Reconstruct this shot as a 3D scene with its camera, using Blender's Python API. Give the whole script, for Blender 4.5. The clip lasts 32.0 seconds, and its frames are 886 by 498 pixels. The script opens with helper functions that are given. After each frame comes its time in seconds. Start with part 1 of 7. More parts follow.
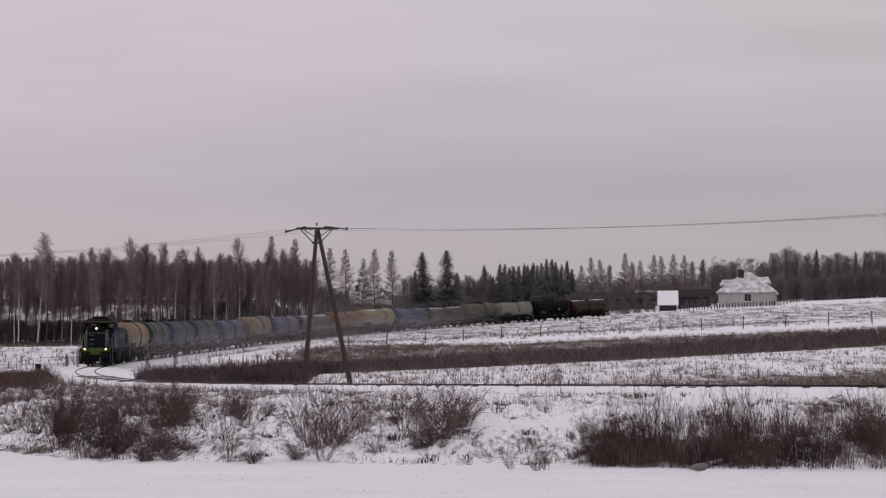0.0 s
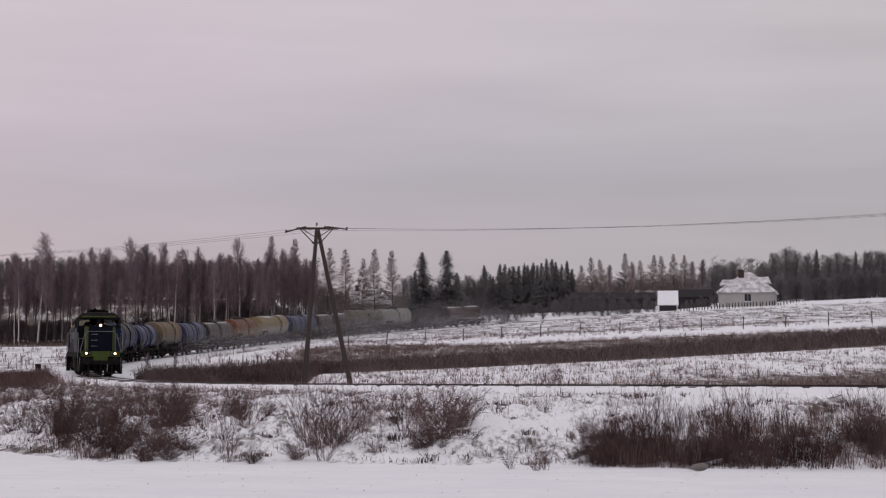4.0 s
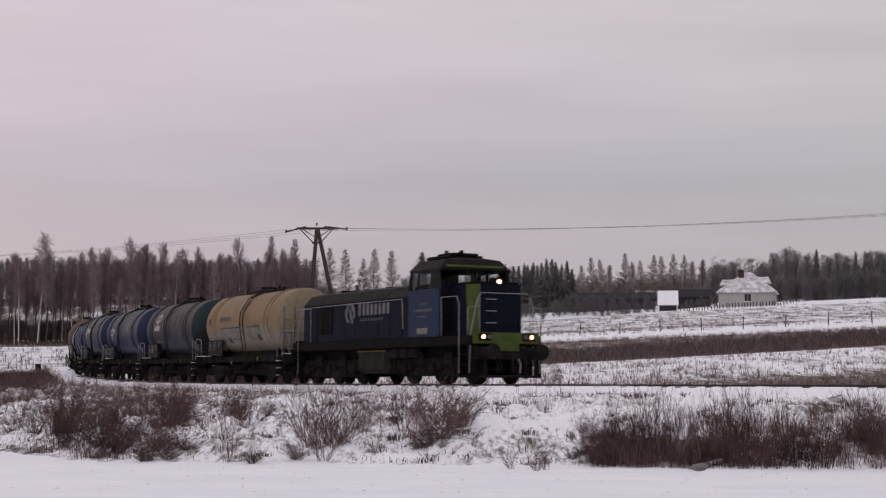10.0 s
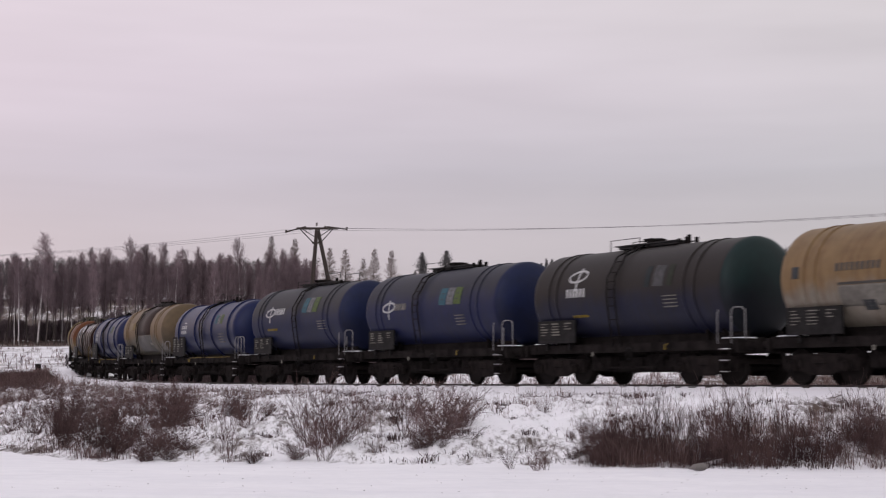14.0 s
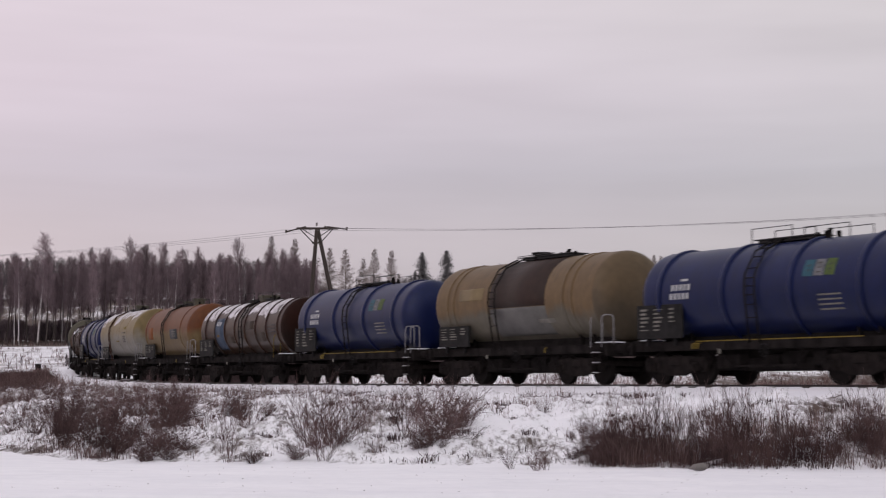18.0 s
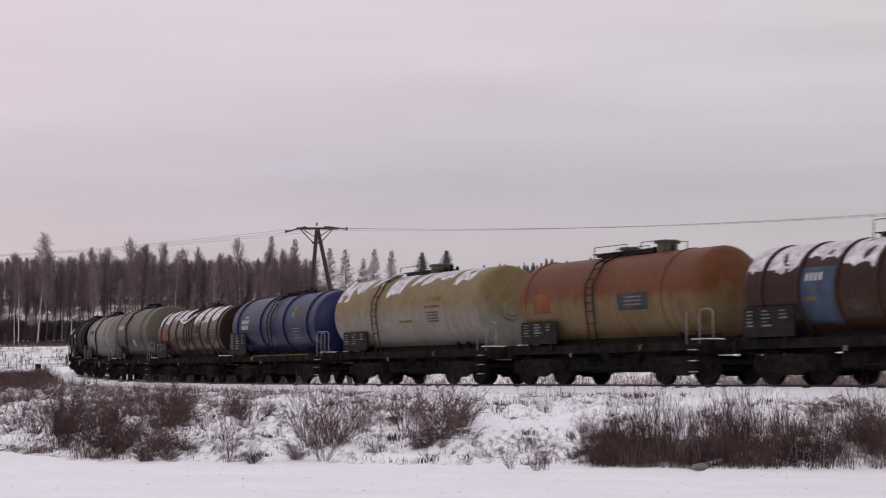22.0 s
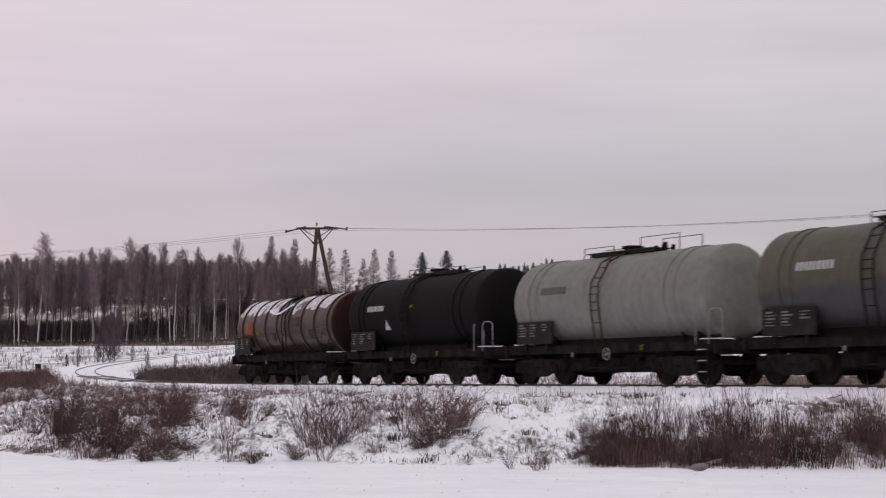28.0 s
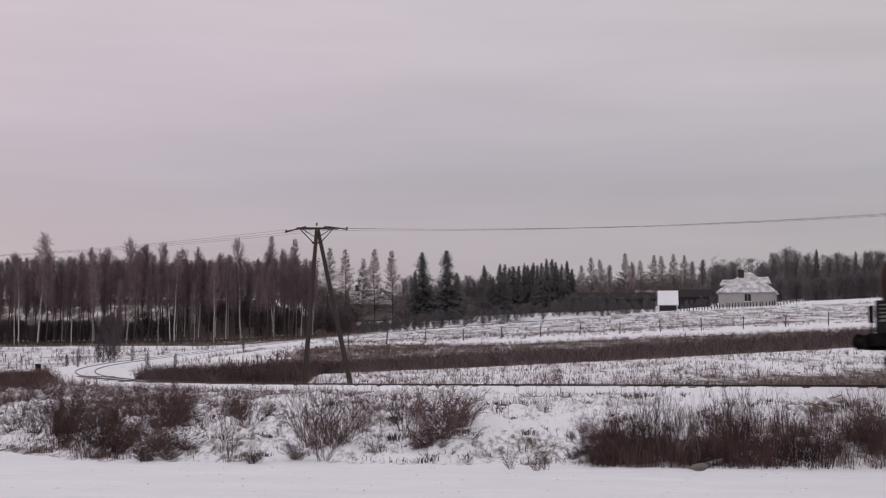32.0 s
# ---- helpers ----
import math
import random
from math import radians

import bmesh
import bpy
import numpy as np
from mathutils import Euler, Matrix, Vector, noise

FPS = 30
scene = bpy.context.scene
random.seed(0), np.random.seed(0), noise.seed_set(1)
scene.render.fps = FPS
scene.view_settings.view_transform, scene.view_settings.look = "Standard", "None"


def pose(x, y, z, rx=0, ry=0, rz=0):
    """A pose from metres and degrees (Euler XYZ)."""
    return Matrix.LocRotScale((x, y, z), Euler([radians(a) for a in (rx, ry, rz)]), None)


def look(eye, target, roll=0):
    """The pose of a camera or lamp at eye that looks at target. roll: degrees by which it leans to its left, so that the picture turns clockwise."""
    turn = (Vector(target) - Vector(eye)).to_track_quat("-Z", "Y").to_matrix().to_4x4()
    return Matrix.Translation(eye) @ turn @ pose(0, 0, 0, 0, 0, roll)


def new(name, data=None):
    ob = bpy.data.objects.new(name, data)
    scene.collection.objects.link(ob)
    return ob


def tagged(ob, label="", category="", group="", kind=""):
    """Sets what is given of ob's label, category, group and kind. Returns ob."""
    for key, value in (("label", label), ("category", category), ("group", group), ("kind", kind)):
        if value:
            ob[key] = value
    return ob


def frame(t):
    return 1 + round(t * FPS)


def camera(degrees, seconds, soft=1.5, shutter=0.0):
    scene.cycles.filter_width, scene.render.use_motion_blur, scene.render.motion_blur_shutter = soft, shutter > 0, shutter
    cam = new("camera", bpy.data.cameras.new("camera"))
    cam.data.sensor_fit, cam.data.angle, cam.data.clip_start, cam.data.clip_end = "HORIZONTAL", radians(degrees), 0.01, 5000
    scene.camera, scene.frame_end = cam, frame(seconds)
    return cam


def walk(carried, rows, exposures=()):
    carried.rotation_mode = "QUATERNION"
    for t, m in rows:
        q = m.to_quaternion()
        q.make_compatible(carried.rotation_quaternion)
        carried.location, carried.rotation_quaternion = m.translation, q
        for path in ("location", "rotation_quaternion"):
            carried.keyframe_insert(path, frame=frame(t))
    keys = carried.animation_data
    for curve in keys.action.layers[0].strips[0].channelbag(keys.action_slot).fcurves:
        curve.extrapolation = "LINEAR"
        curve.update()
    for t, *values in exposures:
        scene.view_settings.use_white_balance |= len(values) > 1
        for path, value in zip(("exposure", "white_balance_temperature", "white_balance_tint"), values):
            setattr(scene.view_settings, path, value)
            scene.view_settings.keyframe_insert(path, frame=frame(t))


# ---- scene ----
# Snowy field, a railway curve and a freight train seen by a camera on a tripod. World: rail top near the eye is z = 0.

# ---- camera ----
cam = camera(30.59, 32.0, soft=1.2, shutter=0.4)
EYE = (0.0, 0.0, 0.126)
TILT = math.degrees(math.atan(238.25 / 2866.5))
stand = look(EYE, (0, math.cos(radians(TILT)), EYE[2] + math.sin(radians(TILT))), 0.13)
walk(cam, [(0, stand), (32, stand)], [(0, 0.0), (9, 0.03), (11, 0.19), (13, 0.30), (17, 0.27), (25, 0.25), (28, 0.25), (30.0, 0.15), (32, 0.0)])

# ---- sky and light: thick cloud, brighter overhead ----
world = bpy.data.worlds.new("sky")
scene.world = world
world.use_nodes = True
wn, wl = world.node_tree.nodes, world.node_tree.links
wn.clear()
w_out = wn.new("ShaderNodeOutputWorld")
w_sky = wn.new("ShaderNodeTexSky")
w_sky.sky_type, w_sky.sun_disc, w_sky.sun_elevation, w_sky.sun_rotation = "NISHITA", False, radians(14), radians(-40)
w_sky.dust_density, w_sky.air_density = 3.0, 1.0
w_bg1 = wn.new("ShaderNodeBackground")
w_bg1.inputs[1].default_value = 0.06
wl.new(w_sky.outputs[0], w_bg1.inputs[0])
w_co = wn.new("ShaderNodeTexCoord")
w_sep = wn.new("ShaderNodeSeparateXYZ")
wl.new(w_co.outputs["Generated"], w_sep.inputs[0])
w_rmp = wn.new("ShaderNodeValToRGB")          # cloud by height above the horizon
wl.new(w_sep.outputs[2], w_rmp.inputs[0])
cr = w_rmp.color_ramp
cr.elements[0].position, cr.elements[0].color = 0.0, (0.460, 0.419, 0.455, 1)
cr.elements[1].position, cr.elements[1].color = 1.0, (0.660, 0.630, 0.680, 1)
for p_, c_ in ((0.09, (0.475, 0.428, 0.470, 1)), (0.13, (0.475, 0.438, 0.495, 1)), (0.18, (0.555, 0.497, 0.555, 1)), (0.26, (0.630, 0.566, 0.610, 1)), (0.45, (0.620, 0.586, 0.630, 1))):
    e_ = cr.elements.new(p_)
    e_.color = c_
w_map = wn.new("ShaderNodeMapping")
w_map.inputs["Scale"].default_value = (3.0, 3.0, 22.0)
wl.new(w_co.outputs["Generated"], w_map.inputs[0])
w_noi = wn.new("ShaderNodeTexNoise")
w_noi.inputs["Scale"].default_value, w_noi.inputs["Detail"].default_value = 1.3, 3.0
wl.new(w_map.outputs[0], w_noi.inputs["Vector"])
w_rng = wn.new("ShaderNodeMapRange")
w_rng.inputs[1].default_value, w_rng.inputs[2].default_value = 0.3, 0.7
w_rng.inputs[3].default_value, w_rng.inputs[4].default_value = 0.94, 1.06
wl.new(w_noi.outputs[0], w_rng.inputs[0])
w_bg2 = wn.new("ShaderNodeBackground")
w_sd = wn.new("ShaderNodeMapRange")            # lilac cloud to the west, plain grey to the east
w_sd.inputs[1].default_value, w_sd.inputs[2].default_value = -0.30, 0.30
wl.new(w_sep.outputs[0], w_sd.inputs[0])
w_tint = wn.new("ShaderNodeMix")
w_tint.data_type = "RGBA"
w_tint.inputs[6].default_value, w_tint.inputs[7].default_value = (1.022, 0.989, 1.036, 1), (0.978, 1.013, 0.966, 1)
wl.new(w_sd.outputs[0], w_tint.inputs[0])
w_mul = wn.new("ShaderNodeMix")
w_mul.data_type, w_mul.blend_type = "RGBA", "MULTIPLY"
w_mul.inputs[0].default_value = 1.0
wl.new(w_rmp.outputs[0], w_mul.inputs[6])
wl.new(w_tint.outputs[2], w_mul.inputs[7])
wl.new(w_mul.outputs[2], w_bg2.inputs[0])
wl.new(w_rng.outputs[0], w_bg2.inputs[1])
w_add = wn.new("ShaderNodeMixShader")
w_add.inputs[0].default_value = 0.93
wl.new(w_bg1.outputs[0], w_add.inputs[1])
wl.new(w_bg2.outputs[0], w_add.inputs[2])
wl.new(w_add.outputs[0], w_out.inputs[0])
sun_data = bpy.data.lights.new("sun", "SUN")
sun_data.energy, sun_data.angle, sun_data.color = 0.5, radians(50), (1.0, 0.96, 0.93)
sun_ob = new("sun", sun_data)
sun_ob.matrix_world = look((-40, -60, 60), (0, 40, 0))

# ---- materials ----
def mat(name, color, rough=0.7, metal=0.0, vary=0.25, scale=3.0, color2=None, bump=0.0, bump_scale=40.0, stretch=(1, 1, 1), emit=0.0, per_object=0.0, detail=6.0, spec=0.3):
    """A surface whose colour wanders between two tones at a coarse and a fine scale, with a fine relief."""
    m = bpy.data.materials.new(name)
    m.use_nodes = True
    n, l = m.node_tree.nodes, m.node_tree.links
    b = n["Principled BSDF"]
    b.inputs["Roughness"].default_value, b.inputs["Metallic"].default_value = rough, metal
    b.inputs["Specular IOR Level"].default_value = spec
    c2 = color2 or tuple(x * (1 - vary) for x in color)
    co = n.new("ShaderNodeTexCoord")
    mp = n.new("ShaderNodeMapping")
    mp.inputs["Scale"].default_value = stretch
    l.new(co.outputs["Object"], mp.inputs[0])
    n1 = n.new("ShaderNodeTexNoise")
    n1.inputs["Scale"].default_value, n1.inputs["Detail"].default_value = scale, detail
    l.new(mp.outputs[0], n1.inputs["Vector"])
    n2 = n.new("ShaderNodeTexNoise")
    n2.inputs["Scale"].default_value, n2.inputs["Detail"].default_value = scale * 9, 3
    l.new(mp.outputs[0], n2.inputs["Vector"])
    mx = n.new("ShaderNodeMath")
    mx.operation = "MULTIPLY_ADD"
    mx.inputs[1].default_value = 0.35
    l.new(n2.outputs[0], mx.inputs[0])
    l.new(n1.outputs[0], mx.inputs[2])
    rg = n.new("ShaderNodeMapRange")
    rg.inputs[1].default_value, rg.inputs[2].default_value = 0.5, 0.85
    l.new(mx.outputs[0], rg.inputs[0])
    mc = n.new("ShaderNodeMix")
    mc.data_type = "RGBA"
    mc.inputs[6].default_value, mc.inputs[7].default_value = (*color, 1), (*c2, 1)
    l.new(rg.outputs[0], mc.inputs[0])
    last = mc.outputs[2]
    if per_object:
        oi = n.new("ShaderNodeObjectInfo")
        hs = n.new("ShaderNodeHueSaturation")
        r2 = n.new("ShaderNodeMapRange")
        r2.inputs[3].default_value, r2.inputs[4].default_value = 1 - per_object, 1 + per_object
        l.new(oi.outputs["Random"], r2.inputs[0])
        l.new(r2.outputs[0], hs.inputs["Value"])
        l.new(last, hs.inputs["Color"])
        last = hs.outputs[0]
    l.new(last, b.inputs["Base Color"])
    if bump:
        n3 = n.new("ShaderNodeTexNoise")
        n3.inputs["Scale"].default_value, n3.inputs["Detail"].default_value = bump_scale, 4
        l.new(co.outputs["Object"], n3.inputs["Vector"])
        bp = n.new("ShaderNodeBump")
        bp.inputs["Strength"].default_value, bp.inputs["Distance"].default_value = bump, 0.02
        l.new(n3.outputs[0], bp.inputs["Height"])
        l.new(bp.outputs[0], b.inputs["Normal"])
    if emit:
        b.inputs["Emission Color"].default_value = (*color, 1)
        b.inputs["Emission Strength"].default_value = emit
    return m


def tank_mat(name, top, low, split=-0.3, soft=0.5, streak=(0.05, 0.04, 0.035), dirt=0.35, rough=0.5, spec=0.22):
    """Tank paint in two weathered tones, meeting at a ragged height, with streaks of dirt that run down the sides."""
    m = bpy.data.materials.new(name)
    m.use_nodes = True
    n, l = m.node_tree.nodes, m.node_tree.links
    b = n["Principled BSDF"]
    b.inputs["Roughness"].default_value = rough
    b.inputs["Specular IOR Level"].default_value = spec
    co = n.new("ShaderNodeTexCoord")
    sp = n.new("ShaderNodeSeparateXYZ")
    l.new(co.outputs["Object"], sp.inputs[0])
    no = n.new("ShaderNodeTexNoise")
    no.inputs["Scale"].default_value, no.inputs["Detail"].default_value = 1.1, 7
    l.new(co.outputs["Object"], no.inputs["Vector"])
    ma = n.new("ShaderNodeMath")
    ma.operation = "MULTIPLY_ADD"
    ma.inputs[1].default_value = 1.3
    l.new(no.outputs[0], ma.inputs[0])
    l.new(sp.outputs[2], ma.inputs[2])
    rg = n.new("ShaderNodeMapRange")
    rg.interpolation_type = "SMOOTHSTEP"
    rg.inputs[1].default_value, rg.inputs[2].default_value = split + 0.65 - soft / 2, split + 0.65 + soft / 2
    l.new(ma.outputs[0], rg.inputs[0])
    mc = n.new("ShaderNodeMix")
    mc.data_type = "RGBA"
    mc.inputs[6].default_value, mc.inputs[7].default_value = (*low, 1), (*top, 1)
    l.new(rg.outputs[0], mc.inputs[0])
    mp = n.new("ShaderNodeMapping")
    mp.inputs["Scale"].default_value = (5.5, 0.7, 0.7)
    l.new(co.outputs["Object"], mp.inputs[0])
    n2 = n.new("ShaderNodeTexNoise")
    n2.inputs["Scale"].default_value, n2.inputs["Detail"].default_value, n2.inputs["Roughness"].default_value = 1.0, 8, 0.65
    l.new(mp.outputs[0], n2.inputs["Vector"])
    r2 = n.new("ShaderNodeMapRange")
    r2.inputs[1].default_value, r2.inputs[2].default_value, r2.inputs[4].default_value = 0.45, 0.8, dirt
    l.new(n2.outputs[0], r2.inputs[0])
    m2 = n.new("ShaderNodeMix")
    m2.data_type = "RGBA"
    m2.inputs[7].default_value = (*streak, 1)
    l.new(r2.outputs[0], m2.inputs[0])
    l.new(mc.outputs[2], m2.inputs[6])
    n4 = n.new("ShaderNodeTexNoise")
    n4.inputs["Scale"].default_value, n4.inputs["Detail"].default_value = 3.6, 9
    l.new(co.outputs["Object"], n4.inputs["Vector"])
    r4 = n.new("ShaderNodeMapRange")
    r4.inputs[3].default_value, r4.inputs[4].default_value = 0.70, 1.28
    l.new(n4.outputs[0], r4.inputs[0])
    hs = n.new("ShaderNodeHueSaturation")
    l.new(r4.outputs[0], hs.inputs["Value"])
    l.new(m2.outputs[2], hs.inputs["Color"])
    l.new(hs.outputs[0], b.inputs["Base Color"])
    bp = n.new("ShaderNodeBump")
    bp.inputs["Strength"].default_value, bp.inputs["Distance"].default_value = 0.15, 0.02
    l.new(no.outputs[0], bp.inputs["Height"])
    l.new(bp.outputs[0], b.inputs["Normal"])
    return m


def ground_mat():
    """Snow with dead grass that comes through where the mask (grass cover) is high."""
    m = bpy.data.materials.new("snowy_ground")
    m.use_nodes = True
    n, l = m.node_tree.nodes, m.node_tree.links
    b = n["Principled BSDF"]
    b.inputs["Roughness"].default_value = 0.85
    co = n.new("ShaderNodeTexCoord")
    at_ = n.new("ShaderNodeAttribute")
    at_.attribute_name = "grass"
    mp = n.new("ShaderNodeMapping")
    mp.inputs["Scale"].default_value = (1, 0.22, 1)
    l.new(co.outputs["Object"], mp.inputs[0])
    n1 = n.new("ShaderNodeTexNoise")
    n1.inputs["Scale"].default_value, n1.inputs["Detail"].default_value, n1.inputs["Roughness"].default_value = 0.42, 9, 0.74
    l.new(mp.outputs[0], n1.inputs["Vector"])
    n3 = n.new("ShaderNodeTexNoise")
    n3.inputs["Scale"].default_value, n3.inputs["Detail"].default_value, n3.inputs["Roughness"].default_value = 6.5, 6, 0.7
    l.new(mp.outputs[0], n3.inputs["Vector"])
    fine = n.new("ShaderNodeMath")
    fine.operation = "MULTIPLY_ADD"
    fine.inputs[1].default_value, fine.inputs[2].default_value = 0.75, -0.375
    l.new(n3.outputs[0], fine.inputs[0])
    both = n.new("ShaderNodeMath")
    l.new(fine.outputs[0], both.inputs[0])
    l.new(n1.outputs[0], both.inputs[1])
    ad = n.new("ShaderNodeMath")
    ad.operation = "ADD"
    l.new(at_.outputs["Fac"], ad.inputs[0])
    l.new(both.outputs[0], ad.inputs[1])
    rg = n.new("ShaderNodeMapRange")
    rg.interpolation_type = "SMOOTHSTEP"
    rg.inputs[1].default_value, rg.inputs[2].default_value = 0.86, 1.1
    l.new(ad.outputs[0], rg.inputs[0])
    n2 = n.new("ShaderNodeTexNoise")
    n2.inputs["Scale"].default_value, n2.inputs["Detail"].default_value = 3.0, 6
    l.new(co.outputs["Object"], n2.inputs["Vector"])
    gr = n.new("ShaderNodeMix")
    gr.data_type = "RGBA"
    gr.inputs[6].default_value, gr.inputs[7].default_value = (0.045, 0.03, 0.026, 1), (0.12, 0.082, 0.062, 1)
    l.new(n2.outputs[0], gr.inputs[0])
    sn = n.new("ShaderNodeMix")
    sn.data_type = "RGBA"
    sn.inputs[6].default_value, sn.inputs[7].default_value = (0.80, 0.79, 0.83, 1), (0.91, 0.895, 0.925, 1)
    m5 = n.new("ShaderNodeMapping")
    m5.inputs["Scale"].default_value = (0.5, 1.3, 1)
    l.new(co.outputs["Object"], m5.inputs[0])
    n5 = n.new("ShaderNodeTexNoise")
    n5.inputs["Scale"].default_value, n5.inputs["Detail"].default_value, n5.inputs["Roughness"].default_value = 0.8, 9, 0.72
    l.new(m5.outputs[0], n5.inputs["Vector"])
    r5 = n.new("ShaderNodeMapRange")
    r5.inputs[1].default_value, r5.inputs[2].default_value = 0.30, 0.66
    l.new(n5.outputs[0], r5.inputs[0])
    l.new(r5.outputs[0], sn.inputs[0])
    mx = n.new("ShaderNodeMix")
    mx.data_type = "RGBA"
    l.new(rg.outputs[0], mx.inputs[0])
    l.new(sn.outputs[2], mx.inputs[6])
    l.new(gr.outputs[2], mx.inputs[7])
    l.new(mx.outputs[2], b.inputs["Base Color"])
    bp = n.new("ShaderNodeBump")
    bp.inputs["Strength"].default_value, bp.inputs["Distance"].default_value = 0.5, 0.06
    l.new(n2.outputs[0], bp.inputs["Height"])
    l.new(bp.outputs[0], b.inputs["Normal"])
    return m


M_GROUND = ground_mat()
M_SNOW = mat("snow", (0.86, 0.86, 0.9), 0.8, vary=0.08, scale=2, bump=0.3, bump_scale=12)
M_THINSNOW = mat("thin_dirty_snow", (0.70, 0.68, 0.71), 0.85, scale=5, color2=(0.36, 0.33, 0.34), bump=0.4, bump_scale=25)
M_RAIL = mat("rail_steel", (0.034, 0.028, 0.027), 0.5, 0.4, scale=6)
M_SLEEPER = mat("sleeper_wood", (0.05, 0.04, 0.035), 0.9, scale=4, bump=0.4)
M_BLACK = mat("grimy_black_steel", (0.0200, 0.0170, 0.0163), 0.85, scale=2.5, color2=(0.0085, 0.0072, 0.0070), bump=0.2, spec=0.03)
M_WHEEL = mat("wheel_steel", (0.0175, 0.0148, 0.0140), 0.75, scale=5, spec=0.04)
M_BOGIE = mat("bogie_cast_steel", (0.0195, 0.0158, 0.0148), 0.85, scale=4, color2=(0.0085, 0.0072, 0.0070), bump=0.3, spec=0.03)
M_GREYBOX = mat("grey_placard_steel", (0.021, 0.0195, 0.0195), 0.75, scale=4, vary=0.5, spec=0.1)
M_PIPE = mat("pale_grey_handrail", (0.26, 0.25, 0.255), 0.55, scale=8, vary=0.35)
M_DARKPIPE = mat("dark_handrail", (0.022, 0.019, 0.019), 0.6, scale=8)
M_YELLOW = mat("yellow_paint", (0.17, 0.115, 0.010), 0.6, scale=5, vary=0.4)
M_WHITE = mat("white_lettering", (0.465, 0.465, 0.465), 0.6, scale=6, vary=0.3)
M_DARKMARK = mat("dark_lettering", (0.06, 0.055, 0.05), 0.6, scale=6, vary=0.3)
M_FADED = mat("dull_grey_lettering", (0.075, 0.073, 0.076), 0.7, scale=6, vary=0.5)
M_PALEMARK = mat("faded_lettering", (0.180, 0.168, 0.144), 0.6, scale=6, vary=0.4)
M_TEAL = mat("teal_marking", (0.020, 0.085, 0.115), 0.6, scale=6, vary=0.3)
M_DIMTEAL = mat("sooted_teal_marking", (0.013, 0.021, 0.023), 0.7, scale=6, vary=0.4)
M_DIMLIME = mat("sooted_lime_marking", (0.019, 0.023, 0.013), 0.7, scale=6, vary=0.4)
M_LIME_MARK = mat("lime_marking", (0.062, 0.095, 0.020), 0.6, scale=6, vary=0.3)
M_LOCO_BLUE = tank_mat("locomotive_navy_paint", (0.0026, 0.0040, 0.0135), (0.0024, 0.0034, 0.0100), 0, 0.6, (0.0068, 0.0060, 0.0058), 0.75, 0.6, 0.08)
M_CAB_BLUE = tank_mat("cab_blue_paint", (0.0075, 0.0165, 0.050), (0.0055, 0.012, 0.038), 0, 0.6, (0.010, 0.011, 0.016), 0.5, 0.5, 0.15)
M_SOOTROOF = mat("sooty_grey_roof_paint", (0.0240, 0.0215, 0.0205), 0.8, scale=2, color2=(0.011, 0.010, 0.010), bump=0.2, spec=0.12)
M_TANKGREY = mat("dusty_grey_fuel_tank", (0.030, 0.026, 0.023), 0.85, scale=2.5, vary=0.5, spec=0.06)
M_LOGO = mat("pale_grey_lettering", (0.150, 0.150, 0.158), 0.7, scale=6, vary=0.4)
M_LADDER = mat("grimy_ladder_steel", (0.0115, 0.0095, 0.009), 0.7, scale=8, spec=0.08)
M_RUSTLADDER = mat("rusty_ladder_steel", (0.050, 0.0235, 0.0150), 0.8, scale=8, spec=0.08)
M_LOCO_DARK = mat("locomotive_dark_grey", (0.0085, 0.0078, 0.0076), 0.8, scale=2, vary=0.5, spec=0.06)
M_LIME = mat("lime_green_paint", (0.047, 0.070, 0.005), 0.6, scale=2.5, vary=0.35)
M_LAMP = mat("lit_headlamp", (1.0, 0.62, 0.40), 0.3, emit=9.0)
M_LAMP_RIM = mat("glowing_lamp_reflector", (1.0, 0.40, 0.16), 0.3, emit=0.7)
M_LAMP_OFF = mat("unlit_lamp_glass", (0.10, 0.09, 0.08), 0.15)
M_POLE = mat("weathered_pole_wood", (0.055, 0.043, 0.038), 0.9, scale=3, stretch=(6, 6, 0.6), bump=0.4, bump_scale=20)
M_POST = mat("fence_post_wood", (0.09, 0.075, 0.068), 0.9, scale=5)
M_WIRE = mat("conductor", (0.22, 0.21, 0.22), 0.6)
M_INSUL = mat("brown_insulator", (0.06, 0.04, 0.035), 0.25)
M_BARK = mat("birch_bark", (0.72, 0.68, 0.68), 0.85, scale=2.5, color2=(0.13, 0.11, 0.11), stretch=(2, 2, 5), per_object=0.45)
M_DARKBARK = mat("dark_bark", (0.075, 0.06, 0.055), 0.9, scale=5, per_object=0.2)
M_TWIG = mat("bare_twigs", (0.25, 0.188, 0.205), 0.9, scale=1.0, vary=0.35, per_object=0.3, spec=0.05)
M_LARCH = mat("larch_twigs", (0.21, 0.165, 0.155), 0.9, spec=0.05, scale=1.0, vary=0.35, per_object=0.2)
# needles lightened to grey: haze over the far spruces is painted in
M_FIR = mat("hazed_spruce_needles", (0.155, 0.147, 0.152), 0.9, spec=0.05, scale=1.5, vary=0.35, per_object=0.15)
M_SHRUB = mat("shrub_stems", (0.140, 0.090, 0.088), 0.9, spec=0.05, scale=3, vary=0.65, per_object=0.4)
M_DRYGRASS = mat("dead_grass", (0.26, 0.178, 0.165), 0.9, scale=1.6, color2=(0.058, 0.036, 0.036), spec=0.05)
M_REED = mat("dark_dead_reeds", (0.118, 0.084, 0.084), 0.9, scale=0.5, color2=(0.060, 0.042, 0.044), spec=0.05)
